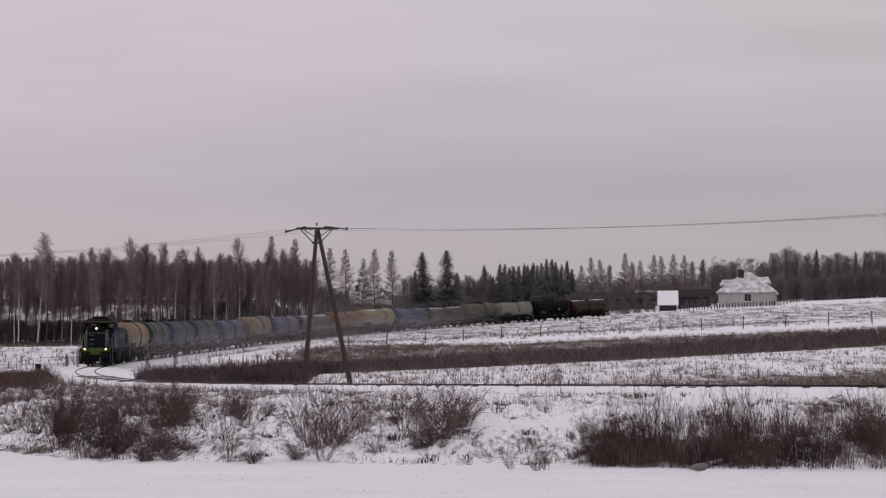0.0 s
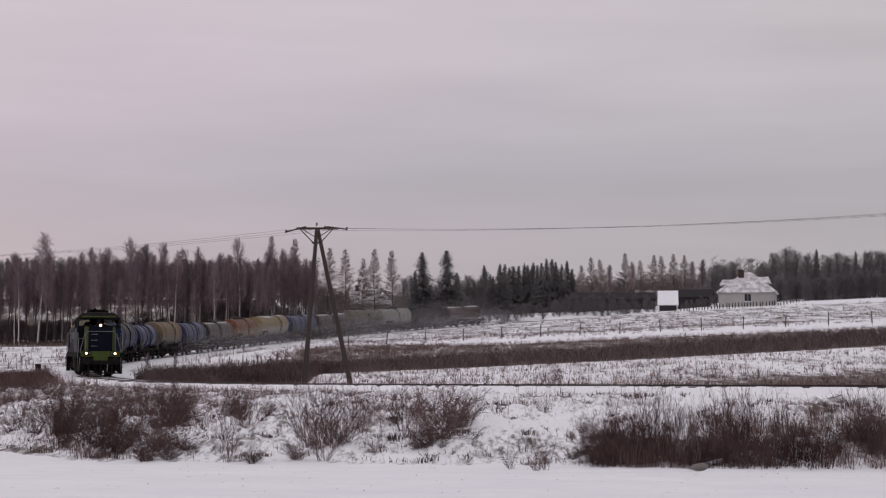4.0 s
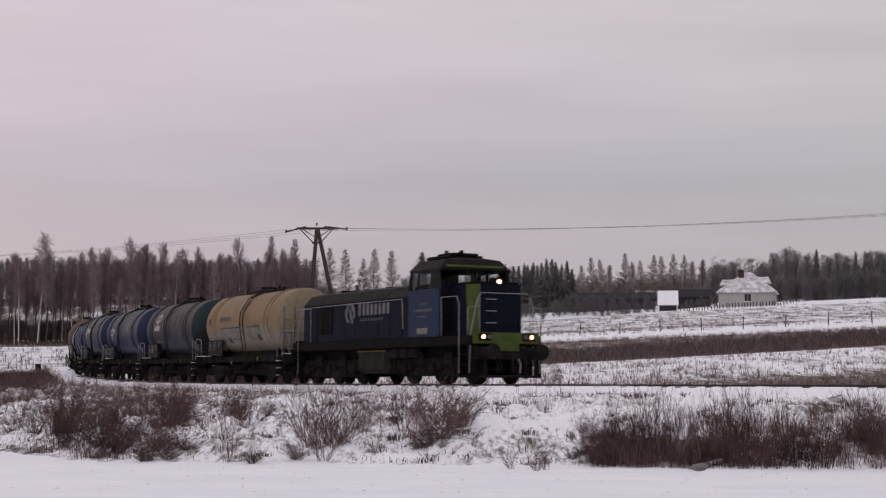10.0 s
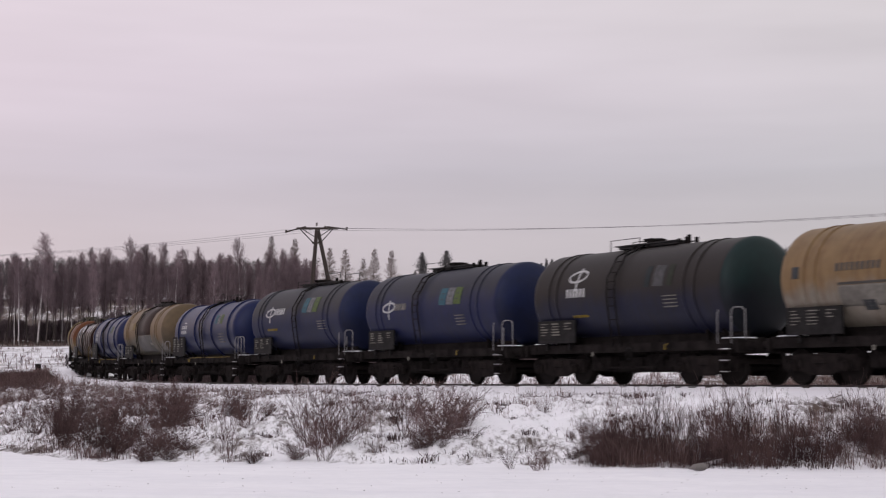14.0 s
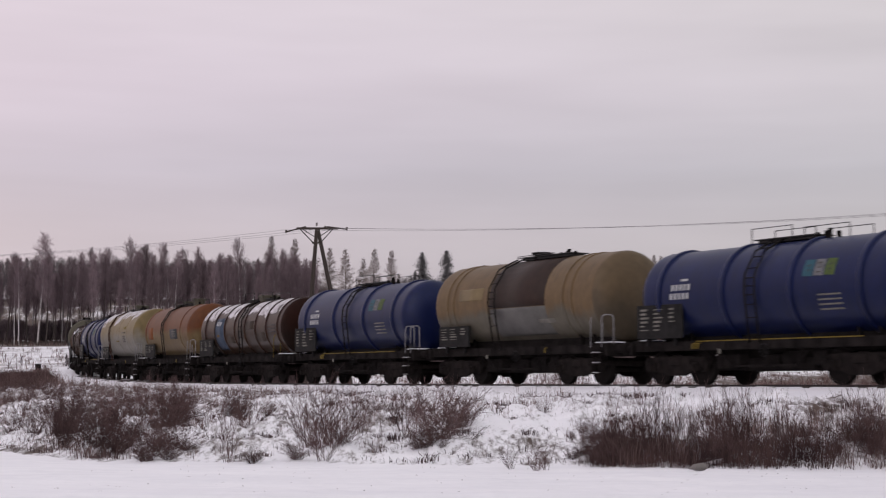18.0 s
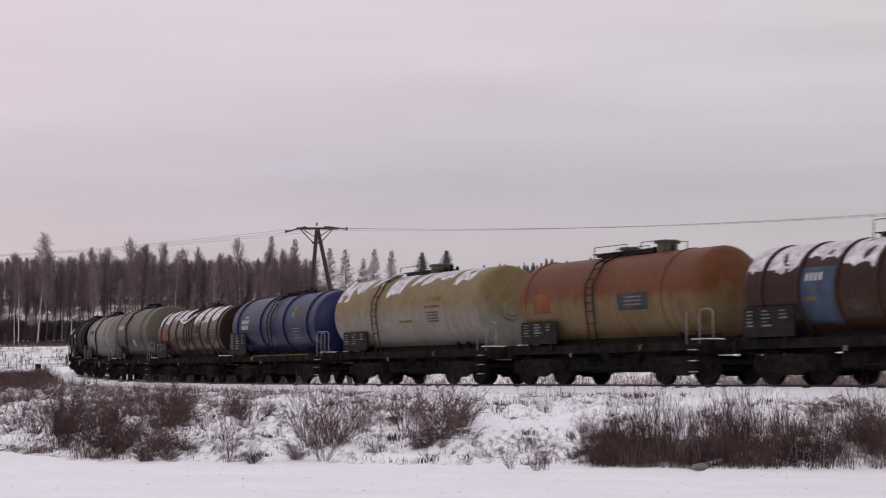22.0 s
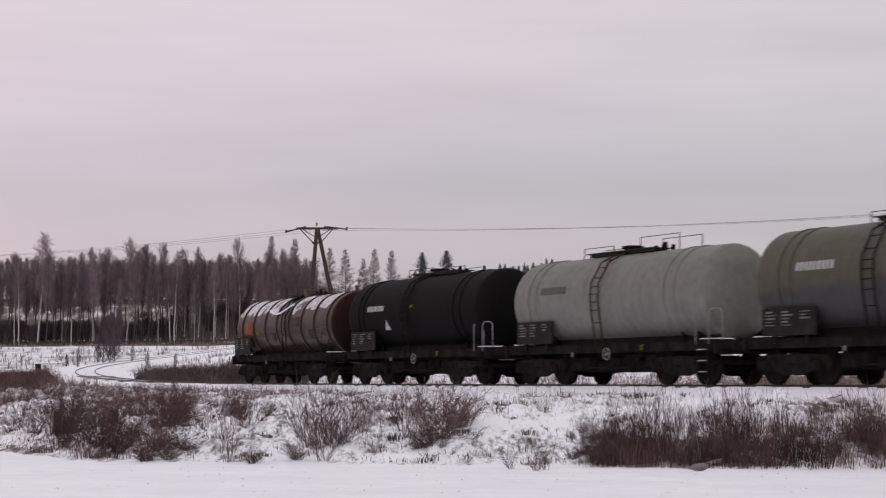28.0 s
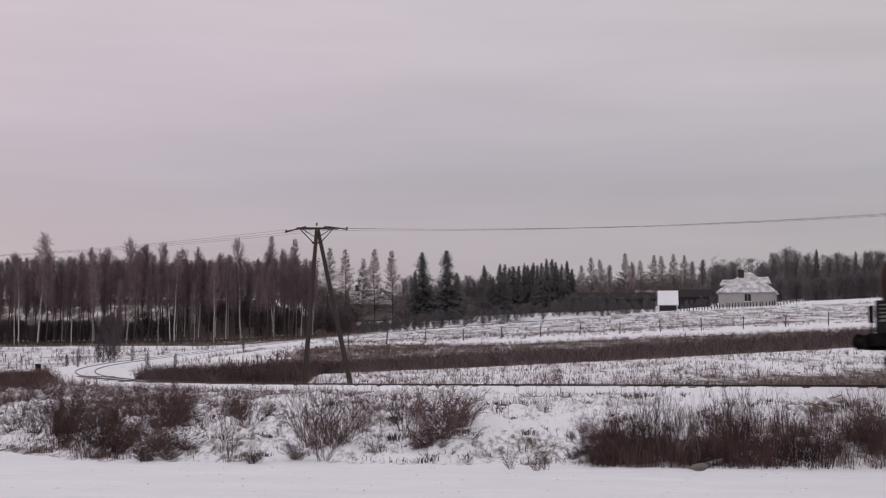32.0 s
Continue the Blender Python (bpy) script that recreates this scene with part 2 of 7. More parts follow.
M_BELT = mat("grey_brown_weeds", (0.165, 0.128, 0.130), 0.9, scale=0.5, color2=(0.098, 0.074, 0.077), spec=0.05)
M_DIMWALL = mat("grey_render_wall", (0.20, 0.185, 0.185), 0.9, scale=0.8, vary=0.2)
M_WEED = mat("dark_bank_weeds", (0.135, 0.085, 0.080), 0.9, scale=0.9, color2=(0.045, 0.029, 0.030), spec=0.05)
M_THICKET = mat("dark_undergrowth", (0.155, 0.12, 0.132), 0.9, scale=1.0, vary=0.4, per_object=0.3, spec=0.05)
# bark and twigs far off; the distance haze is mixed into this paler grey
M_HAZEWOOD = mat("hazed_distant_wood", (0.165, 0.148, 0.152), 0.9, scale=0.3, vary=0.4, spec=0.05)
M_WALL = mat("pale_render", (0.36, 0.345, 0.335), 0.9, scale=0.8, vary=0.12)
M_GLASS = mat("dark_window_glass", (0.03, 0.032, 0.036), 0.12, vary=0.2)
M_CHIM = mat("chimney_brick", (0.060, 0.036, 0.034), 0.9, scale=6)
M_ROOF = mat("snow_covered_roof", (0.76, 0.74, 0.77), 0.8, scale=0.9, color2=(0.33, 0.31, 0.31))
M_BARN = mat("dark_barn_boards", (0.042, 0.038, 0.042), 0.9, spec=0.1, scale=1, stretch=(4, 4, 0.4))
M_ROCK = mat("grey_stone", (0.2, 0.18, 0.17), 0.9, scale=4, bump=0.5)


# ---- mesh tools ----
class Geo:
    """Verts and faces gathered for one mesh."""
    def __init__(self):
        self.v, self.f, self.s = [], [], []

    def add(self, vs, fs, smooth=False):
        o = len(self.v)
        self.v += [tuple(p) for p in vs]
        self.f += [tuple(i + o for i in q) for q in fs]
        self.s += [smooth] * len(fs)
        return self

    def box(self, c, d, m=None, ch=0.0):
        """A block with centre c, size d and chamfer ch."""
        hx, hy, hz = d[0] / 2, d[1] / 2, d[2] / 2
        if ch <= 0:
            vs = [Vector((x * hx, y * hy, z * hz)) for x in (-1, 1) for y in (-1, 1) for z in (-1, 1)]
            fs = [(0, 1, 3, 2), (4, 6, 7, 5), (0, 4, 5, 1), (2, 3, 7, 6), (0, 2, 6, 4), (1, 5, 7, 3)]
        else:
            ch = min(ch, hx * 0.9, hy * 0.9, hz * 0.9)
            bm = bmesh.new()
            bmesh.ops.create_cube(bm, size=1.0, matrix=Matrix.Diagonal((2 * hx, 2 * hy, 2 * hz, 1)))
            bmesh.ops.bevel(bm, geom=bm.edges[:] + bm.verts[:], offset=ch, segments=1, affect="EDGES")
            bm.verts.index_update()
            vs = [v.co.copy() for v in bm.verts]
            fs = [[v.index for v in f.verts] for f in bm.faces]
            bm.free()
        off = Vector(c)
        return self.add([(m @ v if m else v) + off for v in vs], fs)

    def tube(self, a, b, r0, r1=None, n=6, caps=True):
        """A round bar from a to b."""
        a, b = Vector(a), Vector(b)
        r1 = r0 if r1 is None else r1
        w = (b - a).normalized()
        u = w.cross(Vector((0, 0, 1)) if abs(w.z) < 0.9 else Vector((1, 0, 0))).normalized()
        k = w.cross(u)
        ring = [u * math.cos(2 * math.pi * i / n) + k * math.sin(2 * math.pi * i / n) for i in range(n)]
        vs = [a + p * r0 for p in ring] + [b + p * r1 for p in ring]
        self.add(vs, [(i, (i + 1) % n, n + (i + 1) % n, n + i) for i in range(n)], n > 4)
        if caps:
            self.add(vs[:n], [tuple(range(n))[::-1]])
            self.add(vs[n:], [tuple(range(n))])
        return self

    def line(self, pts, r, n=6):
        pts = [Vector(p) for p in pts]
        vs, k = [], len(pts)
        for j, p in enumerate(pts):
            w = ((pts[min(j + 1, k - 1)] - p).normalized() + (p - pts[max(j - 1, 0)]).normalized()).normalized()
            ref = Vector((0.37, 0.81, 0.45)) if abs(w.dot(Vector((0.37, 0.81, 0.45)))) < 0.9 else Vector((0.9, -0.3, 0.3))
            u = w.cross(ref).normalized()
            q = w.cross(u)
            vs += [p + (u * math.cos(2 * math.pi * i / n) + q * math.sin(2 * math.pi * i / n)) * r for i in range(n)]
        self.add(vs, [(j * n + i, j * n + (i + 1) % n, (j + 1) * n + (i + 1) % n, (j + 1) * n + i) for j in range(k - 1) for i in range(n)] + [tuple(range(n))[::-1], tuple(range((k - 1) * n, k * n))], n > 4)
        return self

    def lathe(self, prof, n=48, a0=0.0, a1=360.0, z0=0.0):
        """Turn (x, r) pairs about the x axis at height z0."""
        full = a1 - a0 >= 359.9
        m = n if full else n + 1
        vs = []
        for x, r in prof:
            for i in range(m):
                a = radians(a0 + (a1 - a0) * i / n)
                vs.append((x, r * math.sin(a), z0 + r * math.cos(a)))
        fs = []
        for j in range(len(prof) - 1):
            for i in range(n):
                k = (i + 1) % m
                fs.append((j * m + i, j * m + k, (j + 1) * m + k, (j + 1) * m + i))
        return self.add(vs, fs, True)

    def plate(self, poly, t, m):
        """A flat polygon (u, v) with thickness t, laid by the matrix m (u, v, normal)."""
        k = len(poly)
        vs = [m @ Vector((x, y, 0)) for x, y in poly] + [m @ Vector((x, y, t)) for x, y in poly]
        fs = [tuple(range(k))[::-1], tuple(range(k, 2 * k))] + [(i, (i + 1) % k, k + (i + 1) % k, k + i) for i in range(k)]
        return self.add(vs, fs)

    def mesh(self, name, material):
        me = bpy.data.meshes.new(name)
        me.from_pydata(self.v, [], self.f)
        me.polygons.foreach_set("use_smooth", self.s)
        for mm in (material if isinstance(material, (list, tuple)) else [material]):
            me.materials.append(mm)
        return me


def part(name, geo, material, parent=None, label="", m=None):
    ob = new(name, geo.mesh(name, material))
    if parent is not None:
        ob.parent = parent
    if m is not None:
        ob.matrix_basis = m
    return tagged(ob, label) if label else ob


def again(name, source, parent, m):
    """Another part on the same mesh."""
    ob = new(name, source.data)
    ob.parent, ob.matrix_basis = parent, m
    return ob


def smooth(t):
    t = np.clip(t, 0, 1)
    return t * t * (3 - 2 * t)


# ---- the line of the track: bend and height every 20.6 m, counted backwards from the point before the eye ----
KNOT = np.arange(-6, 34, 2) * 10.3
BEND = (0, 0, -0.00026, -0.00219, -0.00407, -0.00381, -0.00432, -0.00559, -0.00574, -0.00428, -0.00331, -0.00367, -0.0046, -0.00512, -0.00514, -0.00496, -0.00461, -0.00413, -0.00365, -0.00317)
RISE = (0.12, 0.12, 0.12, 0.11, 0.13, 0.25, 0.55, 1.06, 1.76, 2.6, 3.56, 4.73, 6.06, 7.43, 8.82, 10.28, 11.76, 13.23, 14.7, 16.18)
TS = np.arange(-320, 440, 0.5)
_b = np.interp(TS, KNOT, BEND)
_b[TS < KNOT[0]] = 0
_i0 = int(np.argmin(abs(TS)))
TTH = np.cumsum(_b) * 0.5
TTH += radians(119.97) - TTH[_i0]
TX = np.cumsum(np.cos(TTH)) * 0.5
TY = np.cumsum(np.sin(TTH)) * 0.5
TX, TY = TX - TX[_i0], TY - TY[_i0] + 58.35
TZ = np.convolve(np.pad(np.interp(TS, KNOT, RISE), 20, "edge"), np.ones(41) / 41, "valid")
TZ[TS > 330] += (TS[TS > 330] - 330) * 0.05
TX += 0.20 * np.exp(-((TS - 78) / 42) ** 2)          # the apex of the curve
TZ += 0.09 * np.exp(-((TS - 82) / 42) ** 2)


def on_track(s, lat=0.0, up=0.0):
    """A point lat metres to the right of the way of travel (the eye's side) and up metres over the rail."""
    t = np.interp(s, TS, TTH)
    return np.stack([np.interp(s, TS, TX) - np.sin(t) * lat, np.interp(s, TS, TY) + np.cos(t) * lat, np.interp(s, TS, TZ) + up], -1)


# ---- ground ----
GY = (-400, 0, 59, 86, 100, 114, 130, 145, 160, 192, 222, 252, 280, 309, 341, 380, 420, 515, 824, 1550)
GZ = (-1.0, -0.8, -0.2, -0.05, 0.4, 1.0, 1.8, 2.55, 3.4, 4.75, 6.2, 7.8, 9.3, 11.0, 13.6, 15.9, 17.0, 18.5, 22, 24)
_near = (TS > -300) & (TS < 430)
_cx, _cy, _cz, _cs = TX[_near][::4], TY[_near][::4], TZ[_near][::4], TS[_near][::4]


def foot_line(x):
    """How far off the bank's foot, the edge of the snowy road, lies at x."""
    return 32.6 - 0.12 * np.clip(x, -60, 30) + 1.5 * np.maximum(0, -x - 7.5) - 0.9 * np.maximum(0, x - 16)


def ground_z(x, y):
    x, y = np.atleast_1d(np.asarray(x, float)), np.atleast_1d(np.asarray(y, float))
    g = np.interp(y, GY, GZ) + 0.05 * np.clip(x, -36, 200) * smooth((y - 60) / 95)
    g = g + 6 * smooth((y - 262) / 50) * smooth((-x - 20) / 20)
    # distance to the track and on which side
    dist, tz, side, ts = np.empty_like(x), np.empty_like(x), np.empty_like(x), np.empty_like(x)
    for a in range(0, len(x), 4000):
        dx, dy = x[a:a + 4000, None] - _cx, y[a:a + 4000, None] - _cy
        d2 = dx * dx + dy * dy
        k = d2.argmin(1)
        r = np.arange(len(k))
        dist[a:a + 4000], tz[a:a + 4000], ts[a:a + 4000] = np.sqrt(d2[r, k]), _cz[k], _cs[k]
        th = np.interp(_cs[k], TS, TTH)
        side[a:a + 4000] = -np.sin(th) * dx[r, k] + np.cos(th) * dy[r, k]
    # on the eye's side: road level, then the bank up to the track's shoulder
    foot = foot_line(x)
    near = (side > 0) & (ts < 75)
    back = np.maximum(y - foot, 0)
    u = back / np.maximum(back + np.maximum(dist - 2.9, 0.02), 0.05)
    bank = -1.52 + (tz - 0.30 + 1.52) * (0.65 * u + 0.35 * smooth(u)) 
    wn_ = smooth((95 - ts) / 40) * (side > 0)
    base = np.where(side > 0, g * (1 - wn_) + bank * wn_, g)
    # bed of the track
    bed = tz - 0.06 - 0.04 * smooth((dist - 1.15) / 0.3) - 0.18 * smooth((dist - 1.5) / 1.4)
    w = 1 - smooth((dist - 2.6) / np.where(wn_ > 0.5, 1.5, 5.0))
    z = base * (1 - w) + bed * w
    return z, dist, side, ts, u * wn_


def rough_z(x, y):
    return 0.10 * noise.noise(Vector((x * 0.5, y * 0.5, 0))) + 0.07 * noise.noise(Vector((x * 1.7, y * 1.7, 3))) + 0.13 * max(0, noise.noise(Vector((x * 3.2, y * 2.2, 8))))


def spread(x, y):
    """How much dead grass covers the field at (x, y): 0 snow, 1 grass."""
    x, y = np.asarray(x, float), np.asarray(y, float)
    low = 117.5 + 0.33 * np.clip(x, -20, 60)
    high = low + 21
    belt = smooth((y - low + 1) / 3) * smooth((high - y + 2) / 5) * smooth((x + 15) / 4)
    mid = 0.57 * smooth((y - high + 2) / 3) * smooth((188 + 26 * smooth((6 - x) / 14) - 0.3 * np.clip(x, 0, 80) - y) / 14) * smooth((x + 22) / 8)
    nearf = 0.36 * smooth((y - 64 + 1.2 * x) / 6) * smooth((low - y + 4) / 5) * (x > -18) + 0.24 * smooth((x - 7) / 12) * smooth((low - y - 18) / 14)
    reeds = 1.0 * smooth((x + 21.3 + 0.1 * (y - 95)) / 1.5) * smooth((y - 91) / 2) * smooth((118 - y) / 5) * smooth((-8.0 - x) / 2)
    out = 0.40 * smooth((y - 128) / 10) * smooth((238 - y) / 4) * smooth((-22 - x) / 6) + 0.6 * smooth((y - np.interp(x, (-73.6, -68.4, -56.4, -48.6, -35.9, -29.4, -21.4, -14.5, -8), (237, 237, 242, 245, 246, 243, 256, 270, 284))) / 2) * smooth((-8 - x) / 6) * smooth((320 - y) / 20)
    inner = 0.22 * smooth((y - 116) / 8) * smooth((165 - y) / 15) * smooth((x + 27) / 3) * smooth((2 - x) / 8)
    wood = 1.0 * smooth((y - np.interp(x, (-73.6, -68.4, -56.4, -48.6, -35.9, -29.4, -21.4, -14.5, -8), (250, 250, 255, 261, 268, 268, 274, 288, 300)) + 3) / 4) * smooth((-7 - x) / 5) * smooth((345 - y) / 20)
    far = 0.44 * smooth((y - 205) / 20) * smooth((350 - y) / 30) * (x > -15)
    glade = smooth((y - 284) / 4) * smooth((309 - y) / 5) * smooth((-40 - x) / 8)
    return np.clip(np.maximum.reduce([belt, mid, nearf, reeds, far, wood, out, inner]) * (1 - 0.44 * glade), 0, 1)


def ground():
    a = np.concatenate([np.linspace(-180, -40, 15)[:-1], np.linspace(-40, -17, 24)[:-1], np.linspace(-17, 17, 300), np.linspace(17, 40, 24)[1:], np.linspace(40, 180, 15)[1:-1]])
    d = np.concatenate([np.linspace(0.6, 18, 12)[:-1], np.linspace(18, 62, 190)[:-1], np.linspace(62, 130, 130)[:-1], np.linspace(130, 360, 120)[:-1], np.geomspace(360, 2500, 26)])
    A, D = np.meshgrid(np.radians(a), d)
    X, Y = (np.sin(A) * D).ravel(), (np.cos(A) * D).ravel()
    z, dist, side, ts, u = ground_z(X, Y)
    grass = spread(X, Y) * (dist > 3.2) * (u <= 0)
    grass = np.where((u > 0.02) & (u < 0.97), 0.39 + 0.06 * smooth((-X - 2) / 6), grass)
    grass = np.where((u <= 0.02) & (side > 0) & (Y < 45) & (dist > 4), 0.11, grass)
    for i in range(len(X)):
        if Y[i] > 10 and D.ravel()[i] < 130 and abs(X[i]) < 45:
            k = rough_z(X[i], Y[i])
            on = 0.25 + 0.75 * float(smooth(u[i] / 0.2)) if u[i] < 0.97 else 0.25
            z[i] += k * on * (1.0 if dist[i] > 2.6 else 0.12) * (1 + 0.7 * float(smooth(u[i] / 0.2)))
    z -= 0.09 * (1 - smooth((dist - 2.3) / 0.3))
    n, m = len(a), len(d)
    fs = [(j * n + i, j * n + (i + 1) % n, (j + 1) * n + (i + 1) % n, (j + 1) * n + i) for j in range(m - 1) for i in range(n)]
    vs = list(zip(X.tolist(), Y.tolist(), z.tolist())) + [(0, 0, float(z[:n].mean()))]
    fs += [(i, m * n, (i + 1) % n) for i in range(n)]
    fs = [f[::-1] for f in fs]
    me = bpy.data.meshes.new("ground")
    me.from_pydata(vs, [], fs)
    me.polygons.foreach_set("use_smooth", [True] * len(fs))
    me.materials.append(M_GROUND)
    me.attributes.new("grass", "FLOAT", "POINT").data.foreach_set("value", np.append(grass, 0.0).astype(np.float32))
    tagged(new("ground", me), "snow-covered field and bank with dead grass showing through", "ground", kind="structure")


ground()


def track_bed():
    """The snow over the ballast: level between the rails, a shoulder on either side."""
    s = np.arange(-320, 425, 0.45)
    lat = np.concatenate([np.linspace(-2.75, -1.1, 9), np.linspace(-0.9, 0.9, 7), np.linspace(1.05, 1.6, 9), np.linspace(1.75, 2.75, 6)])
    L, S = np.meshgrid(lat, s)
    L, S = L.ravel(), S.ravel()
    d = abs(L)
    p = on_track(S, L)
    z = p[:, 2] - 0.055 - 0.045 * smooth((d - 1.18) / 0.22) - 0.18 * smooth((d - 1.5) / 1.3) - 0.12 * smooth((d - 2.6) / 0.15)
    z += np.array([0.035 * noise.noise(Vector((x * 0.9, y * 0.9, 4))) + 0.03 * noise.noise(Vector((x * 3.1, y * 3.1, 6))) for x, y in p[:, :2]]) * smooth((d - 0.95) / 0.5)
    n, m = len(lat), len(s)
    me = bpy.data.meshes.new("track_bed")
    me.from_pydata(list(zip(p[:, 0].tolist(), p[:, 1].tolist(), z.tolist())), [], [(j * n + i, (j + 1) * n + i, (j + 1) * n + i + 1, j * n + i + 1) for j in range(m - 1) for i in range(n - 1)])
    me.polygons.foreach_set("use_smooth", [True] * len(me.polygons))
    me.materials.append(M_GROUND)
    me.attributes.new("grass", "FLOAT", "POINT").data.foreach_set("value", (0.42 * smooth((S - 175) / 25)).astype(np.float32))
    tagged(new("track_bed", me), "snow-covered ballast bed under the rails", "track bed", kind="structure")


track_bed()


def gz(x, y):
    return float(ground_z([x], [y])[0][0])


# ---- railway track ----
def sweep(lat, up, w, h, s0, s1, step):
    s = np.arange(s0, s1 + step, step)
    g = Geo()
    ring = []
    for du, dz in ((-w / 2, 0), (w / 2, 0), (w / 2, -0.045), (w * 0.16, -0.06), (w * 0.16, -h + 0.03), (w * 0.9, -h), (-w * 0.9, -h), (-w * 0.16, -h + 0.03), (-w * 0.16, -0.06), (-w / 2, -0.045)):
        ring.append(on_track(s, lat + du, up + dz))
    n, m = len(ring), len(s)
    vs = [tuple(ring[i][j]) for j in range(m) for i in range(n)]
    fs = [(j * n + i, j * n + (i + 1) % n, (j + 1) * n + (i + 1) % n, (j + 1) * n + i) for j in range(m - 1) for i in range(n)]
    return g.add(vs, fs)


track = tagged(new("railway_track"), "single curved railway track half buried in snow", "railway track", kind="structure")
for lat in (0.755, -0.755):
    part("rail", sweep(lat, 0.0, 0.072, 0.16, -320, 130, 1.0), M_RAIL, track)
    part("rail", sweep(lat, -0.01, 0.06, 0.13, 130, 425, 1.0), M_RAIL, track)
sl = Geo().box((0, 0, 0), (0.25, 2.6, 0.14), ch=0.02).mesh("sleeper", M_SLEEPER)
rest = Geo()
rs = random.Random(4)
for i in range(-150, 420):
    s = i * 0.62
    p = on_track(s, rs.uniform(-0.05, 0.05), -0.126 + rs.uniform(-0.035, 0.02))
    a = math.degrees(float(np.interp(s, TS, TTH)))
    if not -100 < s < 62:
        p[2] -= 0.09
    m = pose(p[0], p[1], p[2], 0, 0, a)
    if -62 < i < 225:
        o = new("sleeper", sl)
        o.parent, o.matrix_basis = track, m
    else:
        rest.box(p, (0.25, 2.6, 0.14), m.to_3x3())
tagged(part("sleeper_rest", rest, M_SLEEPER, track), kind="stuff")


# ---- tank wagons: x forward, the eye's side is -y, z = 0 at the rail top ----
def wheelset(r, name, parent, x, z=None):
    g = Geo()
    for sy in (-1, 1):
        prof = [(0.0, 0.09), (0.0, r * 0.45), (0.02, r * 0.80), (0.0, r * 0.84), (0.0, r), (0.125, r * 1.0), (0.125, r * 1.06), (0.15, r * 1.05), (0.15, r * 0.8), (0.11, r * 0.45), (0.15, 0.12), (0.15, 0.07)]
        h = Geo().lathe([(p[0], p[1]) for p in prof], 28)
        g.add([(v[1], sy * (0.815 - v[0]), v[2]) for v in h.v], [f if sy > 0 else f[::-1] for f in h.f], False)
    g.tube((0, -1.12, 0), (0, 1.12, 0), 0.075, n=10)
    ob = part(name, g, M_WHEEL, parent)
    ob.matrix_basis = pose(x, 0, z if z is not None else r)
    return ob


def bogie_frame():
    """A two-axle freight bogie: side frames with arched ends, springs, axle boxes, bolster."""
    g = Geo()
    for y in (-1.0, 1.0):
        top = [(-1.35, 0.62), (-1.25, 0.74), (-0.55, 0.78), (0.55, 0.78), (1.25, 0.74), (1.35, 0.62), (1.30, 0.36), (0.62, 0.34), (0.35, 0.24), (-0.35, 0.24), (-0.62, 0.34), (-1.30, 0.36)]
        g.plate(top, 0.12, Matrix(((1, 0, 0, 0), (0, 0, 1, y - 0.06), (0, 1, 0, 0), (0, 0, 0, 1))))
        for x in (-0.92, 0.92):
            g.box((x, y * 1.07, 0.47), (0.26, 0.24, 0.28), ch=0.04)
            g.tube((x, y * 1.07 + math.copysign(0.10, y), 0.47), (x, y * 1.07 + math.copysign(0.19, y), 0.47), 0.1, n=10)
            for dx in (-0.24, 0.24):
                g.tube((x + dx, y * 1.05, 0.44), (x + dx, y * 1.05, 0.66), 0.075, n=8)
        g.box((0, y, 0.62), (0.5, 0.2, 0.22), ch=0.03)
    g.box((0, 0, 0.70), (0.42, 2.0, 0.24), ch=0.03)
    for x in (-1.3, 1.3):
        g.box((x, 0, 0.62), (0.1, 2.0, 0.14))
    for x in (-0.35, 0.35):
        g.box((x, 0, 0.4), (0.08, 1.5, 0.12))
    return g.mesh("bogie", M_BOGIE)


BOGIE = bogie_frame()
WHEELS = []          # (wheelset object, radius), keyed with the train


def shell(R, x0, x1, a0, a1, t=0.006, n=10):
    """A thin curved plate on the tank's side between heights given by angles in degrees from the top."""
    g = Geo()
    vs = []
    for r in (R + t, R - 0.004):
        for x in (x0, x1):
            for i in range(n + 1):
                a = radians(a0 + (a1 - a0) * i / n)
                vs.append((x, r * math.sin(a), r * math.cos(a)))
    k = n + 1
    fs = [(i, i + 1, k + i + 1, k + i) for i in range(n)]
    fs += [(2 * k + i, 3 * k + i, 3 * k + i + 1, 2 * k + i + 1) for i in range(n)]
    fs += [(i, 2 * k + i, 2 * k + i + 1, i + 1) for i in range(n)] + [(k + i, k + i + 1, 3 * k + i + 1, 3 * k + i) for i in range(n)]
    fs += [(0, k, 3 * k, 2 * k), (n, 2 * k + n, 3 * k + n, k + n)]
    return g.add(vs, fs, True)


